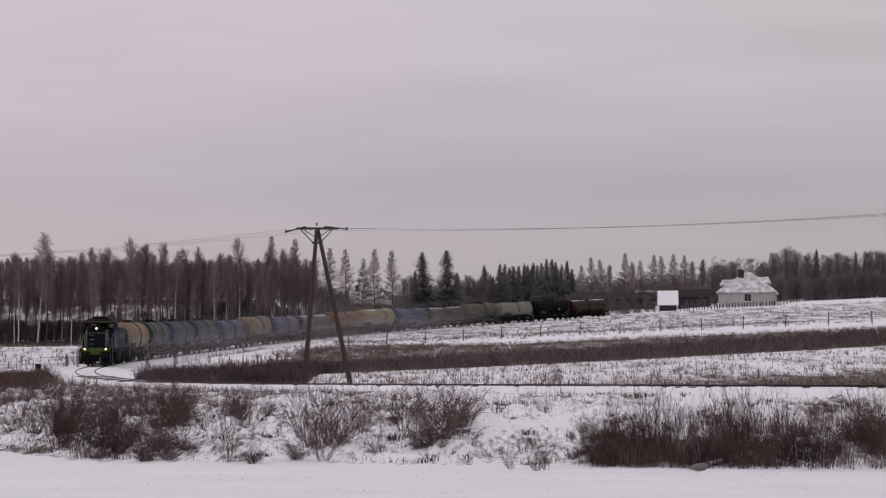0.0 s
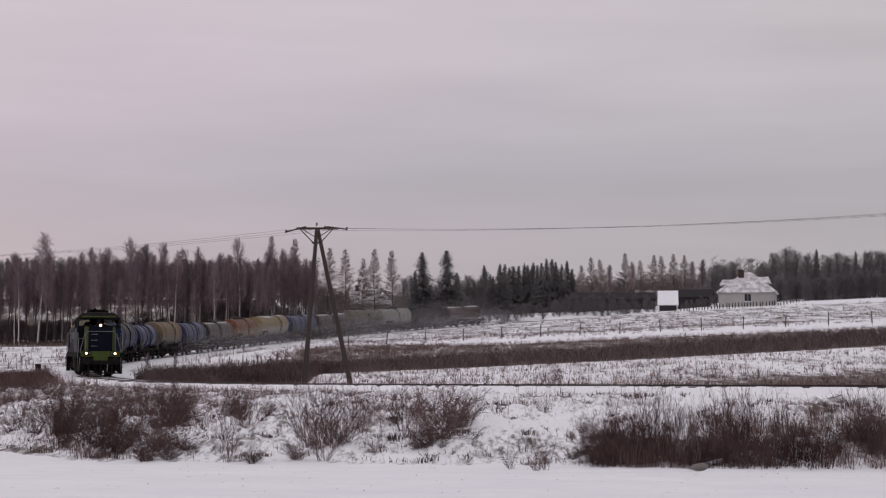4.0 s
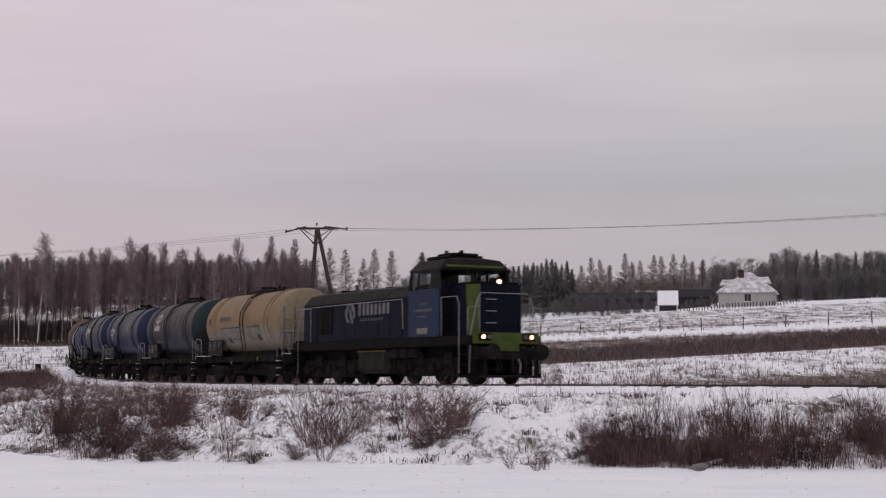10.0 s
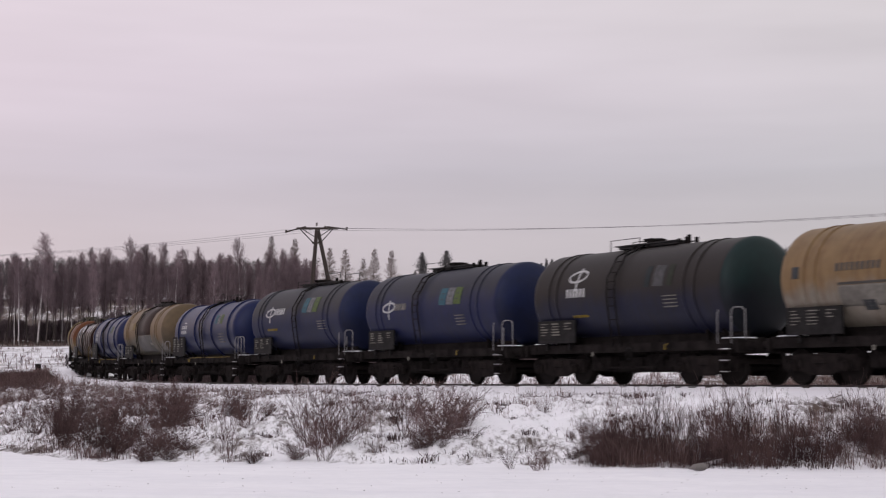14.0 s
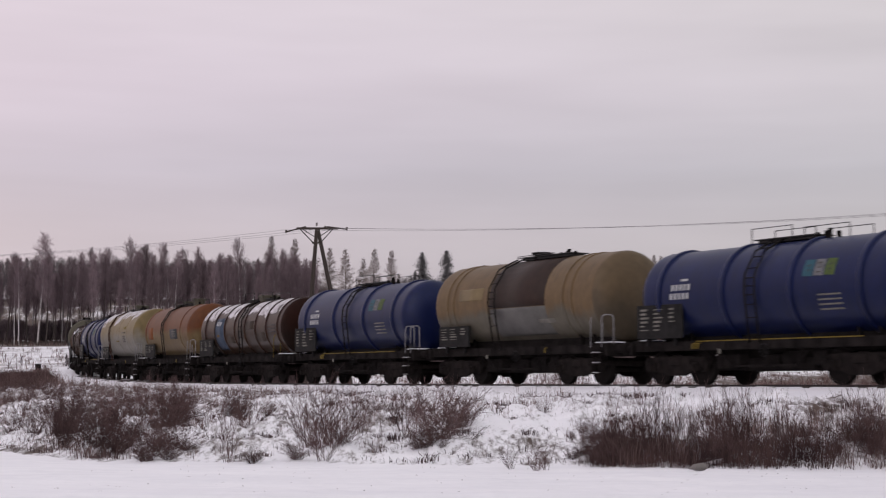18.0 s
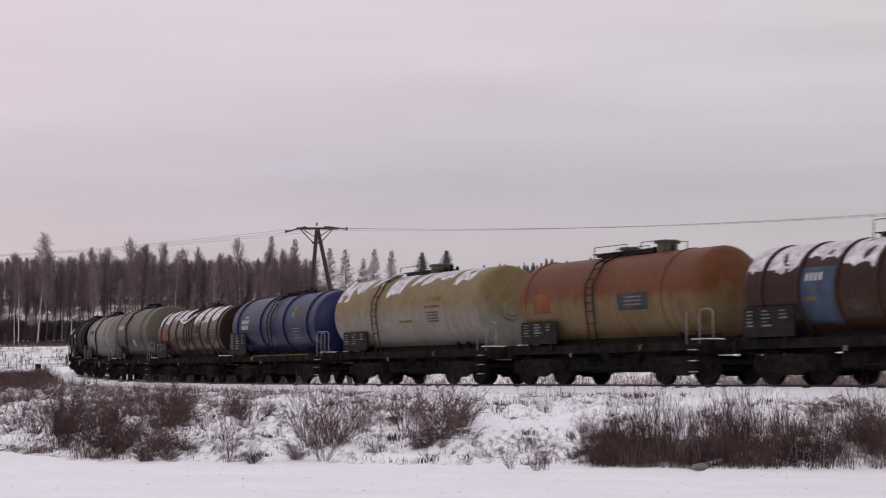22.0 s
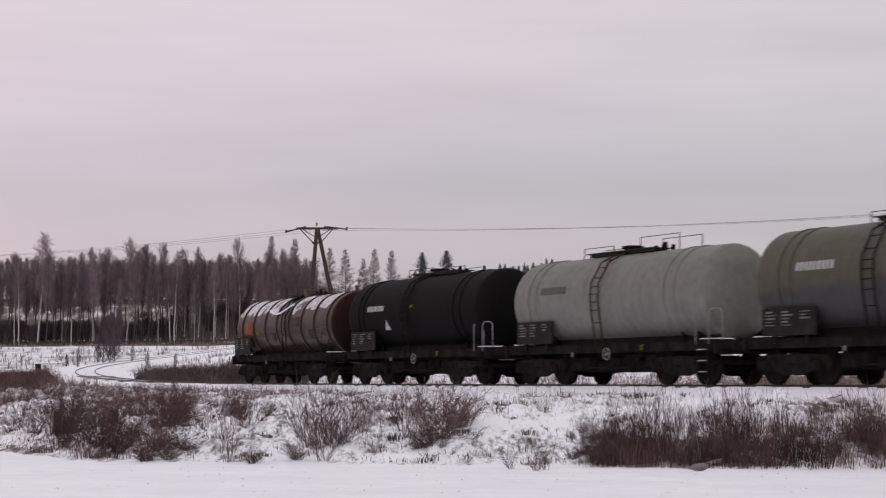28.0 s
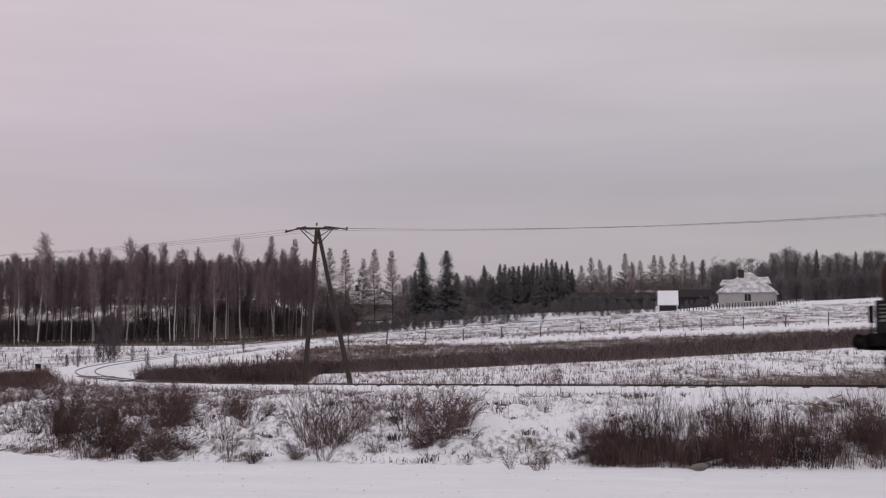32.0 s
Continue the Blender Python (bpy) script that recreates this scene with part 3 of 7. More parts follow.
def snow_patch(R, x0, x1, a0, a1, seed, thick=0.024):
    """Snow lying on the tank's shoulder between two ribs, with a ragged lower edge."""
    rr = random.Random(seed)
    nx, na = max(8, int((x1 - x0) / 0.03)), 26
    g, vs = Geo(), []
    for i in range(nx + 1):
        x = x0 + (x1 - x0) * i / nx
        k = noise.noise(Vector((x * 2.3, seed * 3.1, 0))) * 12 + noise.noise(Vector((x * 6, seed * 1.7, 5))) * 5 + noise.noise(Vector((x * 15, seed * 2.3, 9))) * 2.5
        lo, hi = a0 + k, a1 + 0.6 * k * math.sin(seed)
        for j in range(na + 1):
            f = j / na
            a = radians(lo + (hi - lo) * f)
            e = min(f, 1 - f) * 9
            ex = min(i, nx - i) / 1.5
            t = thick * min(1, e) * min(1, ex) * (0.8 + 0.5 * noise.noise(Vector((x * 5, f * 6, seed))) - 2.6 * max(0, noise.noise(Vector((x * 2.6, f * 3.0, seed + 3))) - 0.12)) - 0.004
            vs.append((x + rr.uniform(-0.01, 0.01), (R + t) * math.sin(a), (R + t) * math.cos(a)))
    k = na + 1
    fs = [(i * k + j, i * k + j + 1, (i + 1) * k + j + 1, (i + 1) * k + j) for i in range(nx) for j in range(na)]
    return g.add(vs, fs, True)


def stroke(R, pts, w, t=0.008):
    """A ribbon w wide laid on the tank's eye side along points (x, height over the axis)."""
    g = Geo()
    ends = [Vector((p[0], p[1])) for p in pts]
    pts = ends[:1]
    for a, b in zip(ends, ends[1:]):
        k = max(1, int((b - a).length / 0.07))
        pts += [a.lerp(b, (i + 1) / k) for i in range(k)]
    closed = (pts[0] - pts[-1]).length < 1e-6
    vs = []
    for i, p in enumerate(pts):
        a = pts[i - 1] if i else (pts[-2] if closed else p)
        b = pts[i + 1] if i + 1 < len(pts) else (pts[1] if closed else p)
        n = Vector((-(b - a).y, (b - a).x)).normalized() * (w / 2)
        for k in (p + n, p - n):
            for r in (R + t, R - 0.004):
                h = max(-0.98 * r, min(0.98 * r, k.y))
                vs.append((k.x, -math.sqrt(r * r - h * h), h))
    fs = []
    for i in range(len(pts) - 1):
        o = 4 * i
        fs += [(o, o + 4, o + 6, o + 2), (o, o + 1, o + 5, o + 4), (o + 2, o + 6, o + 7, o + 3)]
    return g.add(vs, fs)


def deg(R, z):
    """The angle from the top, on the eye's side, of height z over the tank's axis."""
    return -math.degrees(math.acos(max(-1, min(1, z / R))))


def tank_wagon(spec):
    L, R, zc, Lt = spec["L"], spec["R"], spec["zc"], spec["Lt"]
    off = spec.get("off", 0.0)
    w = tagged(new("tank_wagon"), spec["label"], "tank wagon", "tank wagons of the train")
    # tank with dished ends
    dish = spec.get("dish", 0.42)
    h = Lt / 2
    if spec.get("flat"):
        prof = [(-h, 0.0), (-h, R * 0.5), (-h + 0.01, R * 0.93), (-h + 0.05, R * 0.985), (-h + 0.12, R)]
    else:
        prof = [(-h, 0.0)] + [(-h + dish * (1 - math.cos(a)), R * math.sin(a)) for a in np.linspace(0.12, math.pi / 2, 10)]
    prof = prof + [(x, R) for x in np.linspace(-h + dish + 0.1, h - dish - 0.1, 9)] + [(-x, r) for x, r in prof[::-1]]
    mats = [spec["mat"]] + ([spec["cap"]] if "cap" in spec else [])
    g = Geo().lathe(prof[::-1], 56)
    tank = part("tank", g, mats, w)
    tank.matrix_basis = pose(off, 0, zc)
    if "cap" in spec:
        for poly in tank.data.polygons:
            if poly.center.x > h - dish * 0.97:
                poly.material_index = 1
    ribmat = spec.get("ribmat", spec["mat"])
    rp = spec.get("rib", (0.045, 0.035))
    for x in spec["ribs"]:
        b_, t_ = rp
        part("rib", Geo().lathe([(x - b_, R - 0.01), (x - b_, R + t_ * 0.8), (x - b_ * 0.6, R + t_), (x + b_ * 0.6, R + t_), (x + b_, R + t_ * 0.8), (x + b_, R - 0.01)][::-1], 56), ribmat, tank)
    for mk in spec.get("marks", ()):
        if mk[0] == "stroke":
            part("marking", stroke(R, mk[1], mk[2]), mk[3], tank)
        else:
            x0, x1, z0, z1, mm, nm = mk
            part(nm, shell(R, x0, x1, deg(R, z1), deg(R, z0)), mm, tank)
    for i, (x0, x1, a0, a1) in enumerate(spec.get("snow", ())):
        part("snow_patch", snow_patch(R, x0, x1, a0, a1, spec["seed"] * 7 + i), M_THINSNOW, tank, "patch of snow on top of the tank")
    # ladders over both flanks, joined by the walkway on top
    lx = spec.get("ladder", 0.35)
    for sg in (-1, 1):
        g = Geo()
        q = R + 0.07
        knee = [(0.30, q * 0.99), (q * math.sin(radians(44)), q * math.cos(radians(44)) + 0.05), (q * math.sin(radians(72)) + 0.03, q * math.cos(radians(72))), (q, 0.0), (q - 0.06, -0.5), (1.2, 1.2 - zc)]
        for dx in (-0.19, 0.19):
            g.line([(lx + dx, sg * y, z) for y, z in knee], 0.026, 6)
        for (y0, z0), (y1, z1) in zip(knee, knee[1:]):
            for f in (0.25, 0.75):
                y, z = y0 + (y1 - y0) * f, z0 + (z1 - z0) * f
                g.tube((lx - 0.19, sg * y, z), (lx + 0.19, sg * y, z), 0.014, n=4)
        part("ladder", g, spec.get("laddermat", M_LADDER), tank)
    x0, x1 = spec.get("walk", (-1.6, 1.6))
    g = Geo().box(((x0 + x1) / 2, 0, R + 0.04), (x1 - x0 - 0.1, 0.5, 0.07), ch=0.01)
    deck = part("walkway", g, spec.get("walkmat", M_DARKPIPE), w)
    deck.matrix_basis = pose(off, 0, zc)
    for i in range(7):
        part("plank", Geo().box(((x0 + x1) / 2, -0.33 + i * 0.11, R + 0.10), (x1 - x0, 0.07, 0.03)), spec.get("walkmat", M_DARKPIPE), deck)
    for hx, hr, hh in spec.get("hatch", ((0.3, 0.28, 0.22),)):
        g = Geo().tube((hx, 0, R - 0.05), (hx, 0, R + hh), hr, n=20)
        g.tube((hx, 0, R + hh), (hx, 0, R + hh + 0.05), hr + 0.05, hr + 0.02, n=20)
        for a in range(6):
            g.box((hx + (hr + 0.04) * math.cos(a * 1.047), (hr + 0.04) * math.sin(a * 1.047), R + hh), (0.06, 0.06, 0.1))
        part("hatch", g, spec.get("hatchmat", M_BLACK), tank)
    for k in range(4):
        vx = spec.get("valve", 1.2) + 0.22 * k
        g = Geo().tube((vx, 0.1 * (k % 2) - 0.15, R - 0.02), (vx, 0.1 * (k % 2) - 0.15, R + 0.16 + 0.04 * (k % 3)), 0.06, n=8)
        part("valve", g, M_BLACK, tank)
    for rx0, rx1, rh in spec.get("rails", ()):
        for sy in (-0.42, 0.42):
            g = Geo().line([(rx0, sy, R - 0.05), (rx0, sy, R + rh), (rx1, sy, R + rh + 0.0), (rx1, sy, R - 0.05)], 0.017, 5)
            if rh > 0.5:
                g.tube((rx0, sy, R + rh * 0.55), (rx1, sy, R + rh * 0.55), 0.016, n=5)
                g.tube(((rx0 + rx1) / 2, sy, R), ((rx0 + rx1) / 2, sy, R + rh), 0.018, n=5)
            part("railing", g, spec.get("railmat", M_DARKPIPE), tank)
    if spec.get("plug"):
        g = Geo().tube((h - 0.05, 0, -0.05), (h + 0.06, 0, -0.05), 0.42, 0.40, n=28)
        g.tube((h + 0.06, 0, -0.05), (h + 0.09, 0, -0.05), 0.30, 0.26, n=28)
        part("manhole_cover", g, spec["mat"], tank)
    # underframe
    e = L / 2 - 0.62
    for sy in (-1.12, 1.12):
        g = Geo().box((0, sy, 1.165), (2 * e, 0.03, 0.25))
        g.box((0, sy * 0.96, 1.28), (2 * e, 0.13, 0.025)).box((0, sy * 0.96, 1.05), (2 * e, 0.13, 0.025))
        for x in np.linspace(-e + 0.4, e - 0.4, 12):
            g.box((x, sy * 1.015, 1.165), (0.04, 0.025, 0.22))
        part("solebar", g, M_BLACK, w)
    part("centre_sill", Geo().box((0, 0, 1.10), (2 * e, 0.5, 0.3), ch=0.03), M_BLACK, w)
    for sx in (-1, 1):
        g = Geo().box((sx * (e + 0.03), 0, 1.12), (0.12, 2.5, 0.36), ch=0.02)
        part("headstock", g, M_BLACK, w)
        for sy in (-0.875, 0.875):
            g = Geo().tube((sx * (e + 0.08), sy, 1.15), (sx * (e + 0.34), sy, 1.15), 0.13, 0.11, n=12)
            g.tube((sx * (e + 0.34), sy, 1.15), (sx * (e + 0.56), sy, 1.15), 0.085, n=12)
            g.tube((sx * (e + 0.56), sy, 1.15), (sx * (e + 0.60), sy, 1.15), 0.2, 0.19, n=20)
            part("buffer", g, M_BLACK, w)
        g = Geo().box((sx * (e + 0.25), 0, 1.02), (0.5, 0.09, 0.10), ch=0.02)
        g.tube((sx * (e + 0.4), 0, 1.0), (sx * (e + 0.5), 0, 0.7), 0.035, n=6)
        part("coupling_hook", g, M_BLACK, w)
        g = Geo().box((sx * (e - 0.42), 0, 1.315), (0.9, 2.3, 0.045), ch=0.01)
        part("end_platform", g, M_BLACK, w)
        if spec.get("platform_snow", True):
            g = Geo()
            for k in range(5):
                g.box((sx * (e - 0.1 - 0.16 * k), -0.72 + 0.1 * (k % 2), 1.345), (0.15, 0.5 + 0.12 * (k % 3), 0.05), ch=0.02)
            part("platform_snow", g, M_SNOW, w, "thin snow lying on the end platform")
        # saddles under the tank
        px = spec["pivot"] * sx
        for dx in (-0.35, 0.35):
            g = Geo()
            prof = [(-0.8, 1.28)] + [(y, zc - math.sqrt(max(R * R - y * y, 0.04)) + 0.02) for y in np.linspace(-0.8, 0.8, 11)] + [(0.8, 1.28)]
            g.plate(prof, 0.05, Matrix(((0, 0, 1, px + dx + off), (1, 0, 0, 0), (0, 1, 0, 0), (0, 0, 0, 1))))
            part("saddle", g, spec.get("saddlemat", M_BLACK), w)
        # bogie
        bo = new("bogie", BOGIE)
        bo.parent, bo.matrix_basis = w, pose(px, 0, 0)
        for ax in (-0.92, 0.92):
            WHEELS.append((wheelset(0.46, "wheelset", bo, ax) if not WHEELS else again("wheelset", WHEELS[0][0], bo, pose(ax, 0, 0.46)), 0.46))
        for sy in (-1.14, 1.14):
            g = Geo().line([(px - sx * 1.9, sy, 1.05), (px - sx * 2.1, sy * 1.02, 0.55)], 0.02, 5)
            part("brake_hanger", g, M_BLACK, w)
    # added black plates that close the gap and darken the tank's underside
    for sy in (-1, 1):
        zt = zc - math.sqrt(R * R - 0.6 * 0.6) + 0.04
        part("shade_plate", Geo().box((off, sy * 0.6, (1.26 + zt) / 2), (2 * spec["pivot"] + 2.3, 0.07, zt - 1.26)), M_BLACK, w)
    # placard plates, handrails, steps and gear on both sides
    bx, bw, bh, bz = spec.get("box", (-e + 1.70, 1.95, 0.70, 1.70))
    for sy in (-1, 1):
        x_ = bx * (1 if sy < 0 else -1)
        g = Geo().box((x_, sy * 1.27, bz), (bw, 0.06, bh), ch=0.012)
        g.box((x_ - 0.3 * bw, sy * 1.2, bz - bh / 2), (0.06, 0.1, 0.4)).box((x_ + 0.3 * bw, sy * 1.2, bz - bh / 2), (0.06, 0.1, 0.4))
        pl = part("placard", g, spec.get("boxmat", M_GREYBOX), w, "grey information plate with illegible writing")
        rr = random.Random(spec["seed"])
        for col, (c0, cw) in enumerate(((-0.42, 0.2), (-0.12, 0.22), (0.22, 0.18))):
            for k in range(spec.get("bars", 5) - (2 if col == 2 else 0)):
                yy = bz + bh * (0.36 - 0.12 * k)
                ln = rr.uniform(0.45, 1.0) * cw * bw
                part("writing_bar", Geo().box((x_ + c0 * bw + ln / 2, sy * 1.304, yy), (ln, 0.006, bh * rr.choice((0.03, 0.04, 0.06)))), M_PALEMARK, pl)
        g = Geo()
        for k in range(3):
            g.box((sy * -1 * (e - 0.35), sy * 1.30, 0.42 + 0.3 * k), (0.42, 0.2, 0.03))
        g.tube((sy * -1 * (e - 0.15), sy * 1.32, 0.4), (sy * -1 * (e - 0.15), sy * 1.32, 1.2), 0.018, n=5)
        g.tube((sy * -1 * (e - 0.55), sy * 1.32, 0.4), (sy * -1 * (e - 0.55), sy * 1.32, 1.2), 0.018, n=5)
        part("step", g, M_BLACK, w)
        if spec.get("step_snow", True):
            for k in range(3):
                part("step_snow", Geo().box((sy * -1 * (e - 0.35), sy * 1.31, 0.45 + 0.3 * k), (0.24 + 0.05 * k, 0.14, 0.025), ch=0.01), M_THINSNOW, w, "thin snow lying on the step")
        for x_ in spec.get("loops", (e - 0.2, e - 0.75)):
            xx = x_ * (1 if sy < 0 else -1)
            g = Geo().line([(xx, sy * 1.22, 1.2), (xx, sy * 1.22, 2.02), (xx + 0.04, sy * 1.21, 2.12), (xx + 0.12, sy * 1.2, 2.16), (xx + 0.30, sy * 1.1, 2.16), (xx + 0.37, sy * 1.06, 2.08), (xx + 0.38, sy * 1.06, 1.3)], 0.019, 6)
            part("handrail", g, spec.get("loopmat", M_PIPE), w)
        g = Geo().line([(-0.25 * sy + 0.17 * math.cos(a), sy * 1.2, 1.0 + 0.17 * math.sin(a)) for a in np.linspace(0, 6.283, 19)], 0.013, 5)
        g.tube((-0.25 * sy, sy * 1.12, 1.0), (-0.25 * sy, sy * 1.21, 1.0), 0.025, n=8)
        for a in (0.3, 1.35, 2.4):
            g.tube((-0.25 * sy - 0.17 * math.cos(a), sy * 1.2, 1.0 - 0.17 * math.sin(a)), (-0.25 * sy + 0.17 * math.cos(a), sy * 1.2, 1.0 + 0.17 * math.sin(a)), 0.008, n=4)
        part("hand_wheel", g, spec.get("wheelmat", M_GREYBOX), w)
        part("marking_plate", Geo().box((1.55 * sy, sy * 1.15, 1.0), (0.10, 0.02, 0.13), ch=0.004), M_PALEMARK, w, "small pale plate")
    g = Geo().tube((-1.3, 0.3, 0.78), (-0.2, 0.3, 0.78), 0.26, n=14).tube((0.3, -0.45, 0.8), (1.1, -0.45, 0.8), 0.18, n=12)
    g.box((0, -0.6, 0.75), (0.5, 0.25, 0.3), ch=0.03)
    g.box((-1.5, -0.7, 0.72), (0.9, 0.4, 0.42), ch=0.04).box((1.9, -0.5, 0.8), (0.5, 0.7, 0.4), ch=0.04).box((-0.1, 0, 0.88), (4.6, 0.5, 0.2), ch=0.03)
    for x in (-1.7, 1.7):
        g.tube((x, -1.0, 1.0), (x * 0.72, -0.95, 0.62), 0.03, n=5).tube((x, 1.0, 1.0), (x * 0.72, 0.95, 0.62), 0.03, n=5)
    g.box((0, -0.95, 0.6), (2.4, 0.04, 0.05)).box((0, 0.95, 0.6), (2.4, 0.04, 0.05))
    g.box((0, 0, 0.64), (2.9, 1.1, 0.34), ch=0.05)
    part("brake_gear", g, M_BLACK, w)
    part("outlet_pipe", Geo().tube((0.0, 0, zc - R + 0.05), (0.0, 0, 0.95), 0.13, n=12).tube((0, -0.9, 0.98), (0, 0.9, 0.98), 0.08, n=10), M_BLACK, w)
    for x_, y_ in spec.get("yellow", ()):
        part("yellow_handle", Geo().box((x_, y_ * 1.19, 1.15), (0.06, 0.03, 0.14), ch=0.01).tube((x_, y_ * 1.21, 1.2), (x_ + 0.14, y_ * 1.21, 1.24), 0.014, n=5), M_YELLOW, w)
    if spec.get("yellow_edge"):
        for sy in (-1, 1):
            part("yellow_edge", Geo().box((0.6, sy * 1.145, 1.285), (6.2, 0.02, 0.028), ch=0.004), M_YELLOW, w, "yellow line along the frame's edge")
    if "triangle" in spec:
        tx, tz_ = spec["triangle"]
        for sy in (-1, 1):
            vs = [Vector((off + tx + u * 0.2, sy * (math.sqrt(R * R - v * v) + q), zc + v)) for q in (0.012, 0.03) for u, v in ((-1, tz_), (1, tz_), (0, tz_ + 0.36))]
            part("warning_triangle", Geo().add(vs, [(0, 1, 2), (5, 4, 3), (0, 3, 4, 1), (1, 4, 5, 2), (2, 5, 3, 0)]), M_WHITE, w)
    if spec.get("end_ladder"):
        for y_ in (-1.2, -0.72):
            part("end_ladder_post", Geo().line([(e - 0.05, y_, 0.5), (e - 0.05, y_, 3.3), (e - 0.7, y_ * 0.9, 3.34)], 0.015, 6), M_DARKPIPE, w)
        for k in range(5):
            part("end_ladder_rung", Geo().tube((e - 0.05, -1.2, 0.55 + 0.55 * k), (e - 0.05, -0.72, 0.55 + 0.55 * k), 0.012, n=6), M_DARKPIPE, w)
        part("end_rail", Geo().line([(e - 0.05, -1.2, 2.3), (e - 0.05, 1.0, 2.3), (e - 0.05, 1.0, 1.3)], 0.014, 6), M_PIPE, w)
    if spec.get("hose"):
        pts = []
        for k in range(13):
            u = k / 12
            a_ = radians(-58 - 14 * math.sin(math.pi * u) + 10 * u)
            pts.append((-1.5 + 2.3 * u, (R + 0.09) * math.sin(a_), (R + 0.09) * math.cos(a_)))
        part("hanging_hose", Geo().line(pts, 0.035, 6), M_SNOW, tank, "slack hose carrying a line of snow")
    if spec.get("tail"):
        g = Geo().box((-e + 0.02, -1.05, 1.80), (0.1, 0.12, 0.42), ch=0.02).tube((-e + 0.02, -1.05, 1.3), (-e + 0.02, -1.05, 1.62), 0.02, n=6)
        part("tail_sign", g, M_BLACK, w, "dark tail marker on the last wagon")
    return w


def logo_puck(x, z):
    """A round mark crossed by a leaning stroke, as plain shapes."""
    cx, cz = x + 0.18, z + 0.20
    ring = [(cx + 0.44 * math.cos(a), cz + 0.16 * math.sin(a) + 0.04 * math.cos(a)) for a in np.linspace(0, 2 * math.pi, 25)]
    return [("stroke", ring, 0.062, M_WHITE), ("stroke", [(cx - 0.03, z - 0.22), (cx + 0.03, z + 0.20), (cx + 0.07, z + 0.46)], 0.07, M_WHITE)]


def letters(x, z, n, w, h, mm):
    return [(x + i * w, x + i * w + w * 0.6, z, z + h, mm, "marking") for i in range(n)]


def rsm(x, z, a=0.42, h=0.5, dim=False):
    """Three leaning colour panels with plain bars in them."""
    out = []
    for k, (m1, m2) in enumerate(((M_DIMTEAL if dim else M_TEAL, M_PATCH_G), (M_FADED if dim else M_LOGO, M_DARKMARK), (M_DIMLIME if dim else M_LIME_MARK, M_PATCH_G))):
        x0 = x + k * a * 1.12
        out.append(("stroke", [(x0, z), (x0 + 0.05 * h, z + h)], a * (0.5 if dim and k != 1 else 1.0), m1))
        if not dim:
            out += [("stroke", [(x0 - 0.22 * a, z + h * f), (x0 + 0.25 * a, z + h * f)], h * 0.10, m2) for f in ((0.22, 0.5, 0.78) if k == 1 else (0.35, 0.65))]
    return out



T_CREAM = tank_mat("cream_tank_paint", (0.182, 0.118, 0.057), (0.195, 0.174, 0.140), -0.25, 0.5, (0.080, 0.032, 0.014), 0.7)
T_CREAMEND = tank_mat("pale_cream_tank_end", (0.190, 0.150, 0.098), (0.160, 0.138, 0.105), 0, 0.9, (0.10, 0.060, 0.034), 0.45)
T_DARK = tank_mat("sooty_blue_tank_paint", (0.0150, 0.0112, 0.0096), (0.0092, 0.0104, 0.0270), -0.15, 0.8, (0.0135, 0.0108, 0.0090), 0.7)
T_GREEN = tank_mat("green_tank_end", (0.0069, 0.0198, 0.0198), (0.0069, 0.0086, 0.0129), 0, 0.9, (0.0052, 0.0052, 0.0052), 0.4)
T_BLUE1 = tank_mat("dusty_blue_tank_paint", (0.0118, 0.0130, 0.0240), (0.0074, 0.0108, 0.0460), 0.40, 0.8, (0.0165, 0.0155, 0.0170), 0.6)
T_BLUE1E = tank_mat("blue_tank_end", (0.0075, 0.0125, 0.0480), (0.0062, 0.0090, 0.0310), 0, 0.8, (0.0086, 0.0088, 0.0120), 0.5)
T_BLUE2 = tank_mat("grey_blue_tank_paint", (0.0112, 0.0120, 0.0180), (0.0074, 0.0104, 0.0400), 0.25, 0.7, (0.0150, 0.0140, 0.0150), 0.6)
T_BLUE3 = tank_mat("clean_blue_tank_paint", (0.0050, 0.0100, 0.054), (0.0036, 0.0074, 0.042), 0.2, 0.8, (0.0056, 0.0070, 0.0165), 0.5, 0.38, 0.22)
T_TAN = tank_mat("tan_tank_paint", (0.128, 0.082, 0.040), (0.098, 0.086, 0.064), -0.35, 0.4, (0.0480, 0.0330, 0.0190), 0.6)
T_TANEND = tank_mat("khaki_tank_end", (0.112, 0.077, 0.043), (0.075, 0.058, 0.040), 0, 0.9, (0.045, 0.033, 0.020), 0.5)
T_BROWN = mat("brown_tar_stain", (0.031, 0.0145, 0.0095), 0.6, scale=3, vary=0.4)
T_GREYPATCH = mat("grey_patch_paint", (0.1204, 0.1144, 0.1075), 0.6, scale=1.5, vary=0.35)
T_RUST = tank_mat("rusty_brown_tank_paint", (0.025, 0.0068, 0.0048), (0.038, 0.0190, 0.0105), -0.05, 0.5, (0.0055, 0.0032, 0.0030), 0.9, 0.34, 0.2)
T_RUSTEND = tank_mat("dark_rust_tank_end", (0.024, 0.0085, 0.0060), (0.015, 0.0080, 0.0062), 0, 0.9, (0.004, 0.003, 0.003), 0.5, 0.5, 0.1)
T_ORANGE = tank_mat("orange_rust_tank_paint", (0.112, 0.036, 0.0105), (0.140, 0.098, 0.046), -0.05, 0.5, (0.050, 0.0185, 0.0075), 0.75)
T_YELLOW = tank_mat("yellowed_cream_tank_paint", (0.1703, 0.1256, 0.0585), (0.1969, 0.1832, 0.1608), -0.05, 0.8, (0.0757, 0.0533, 0.0267), 0.5)
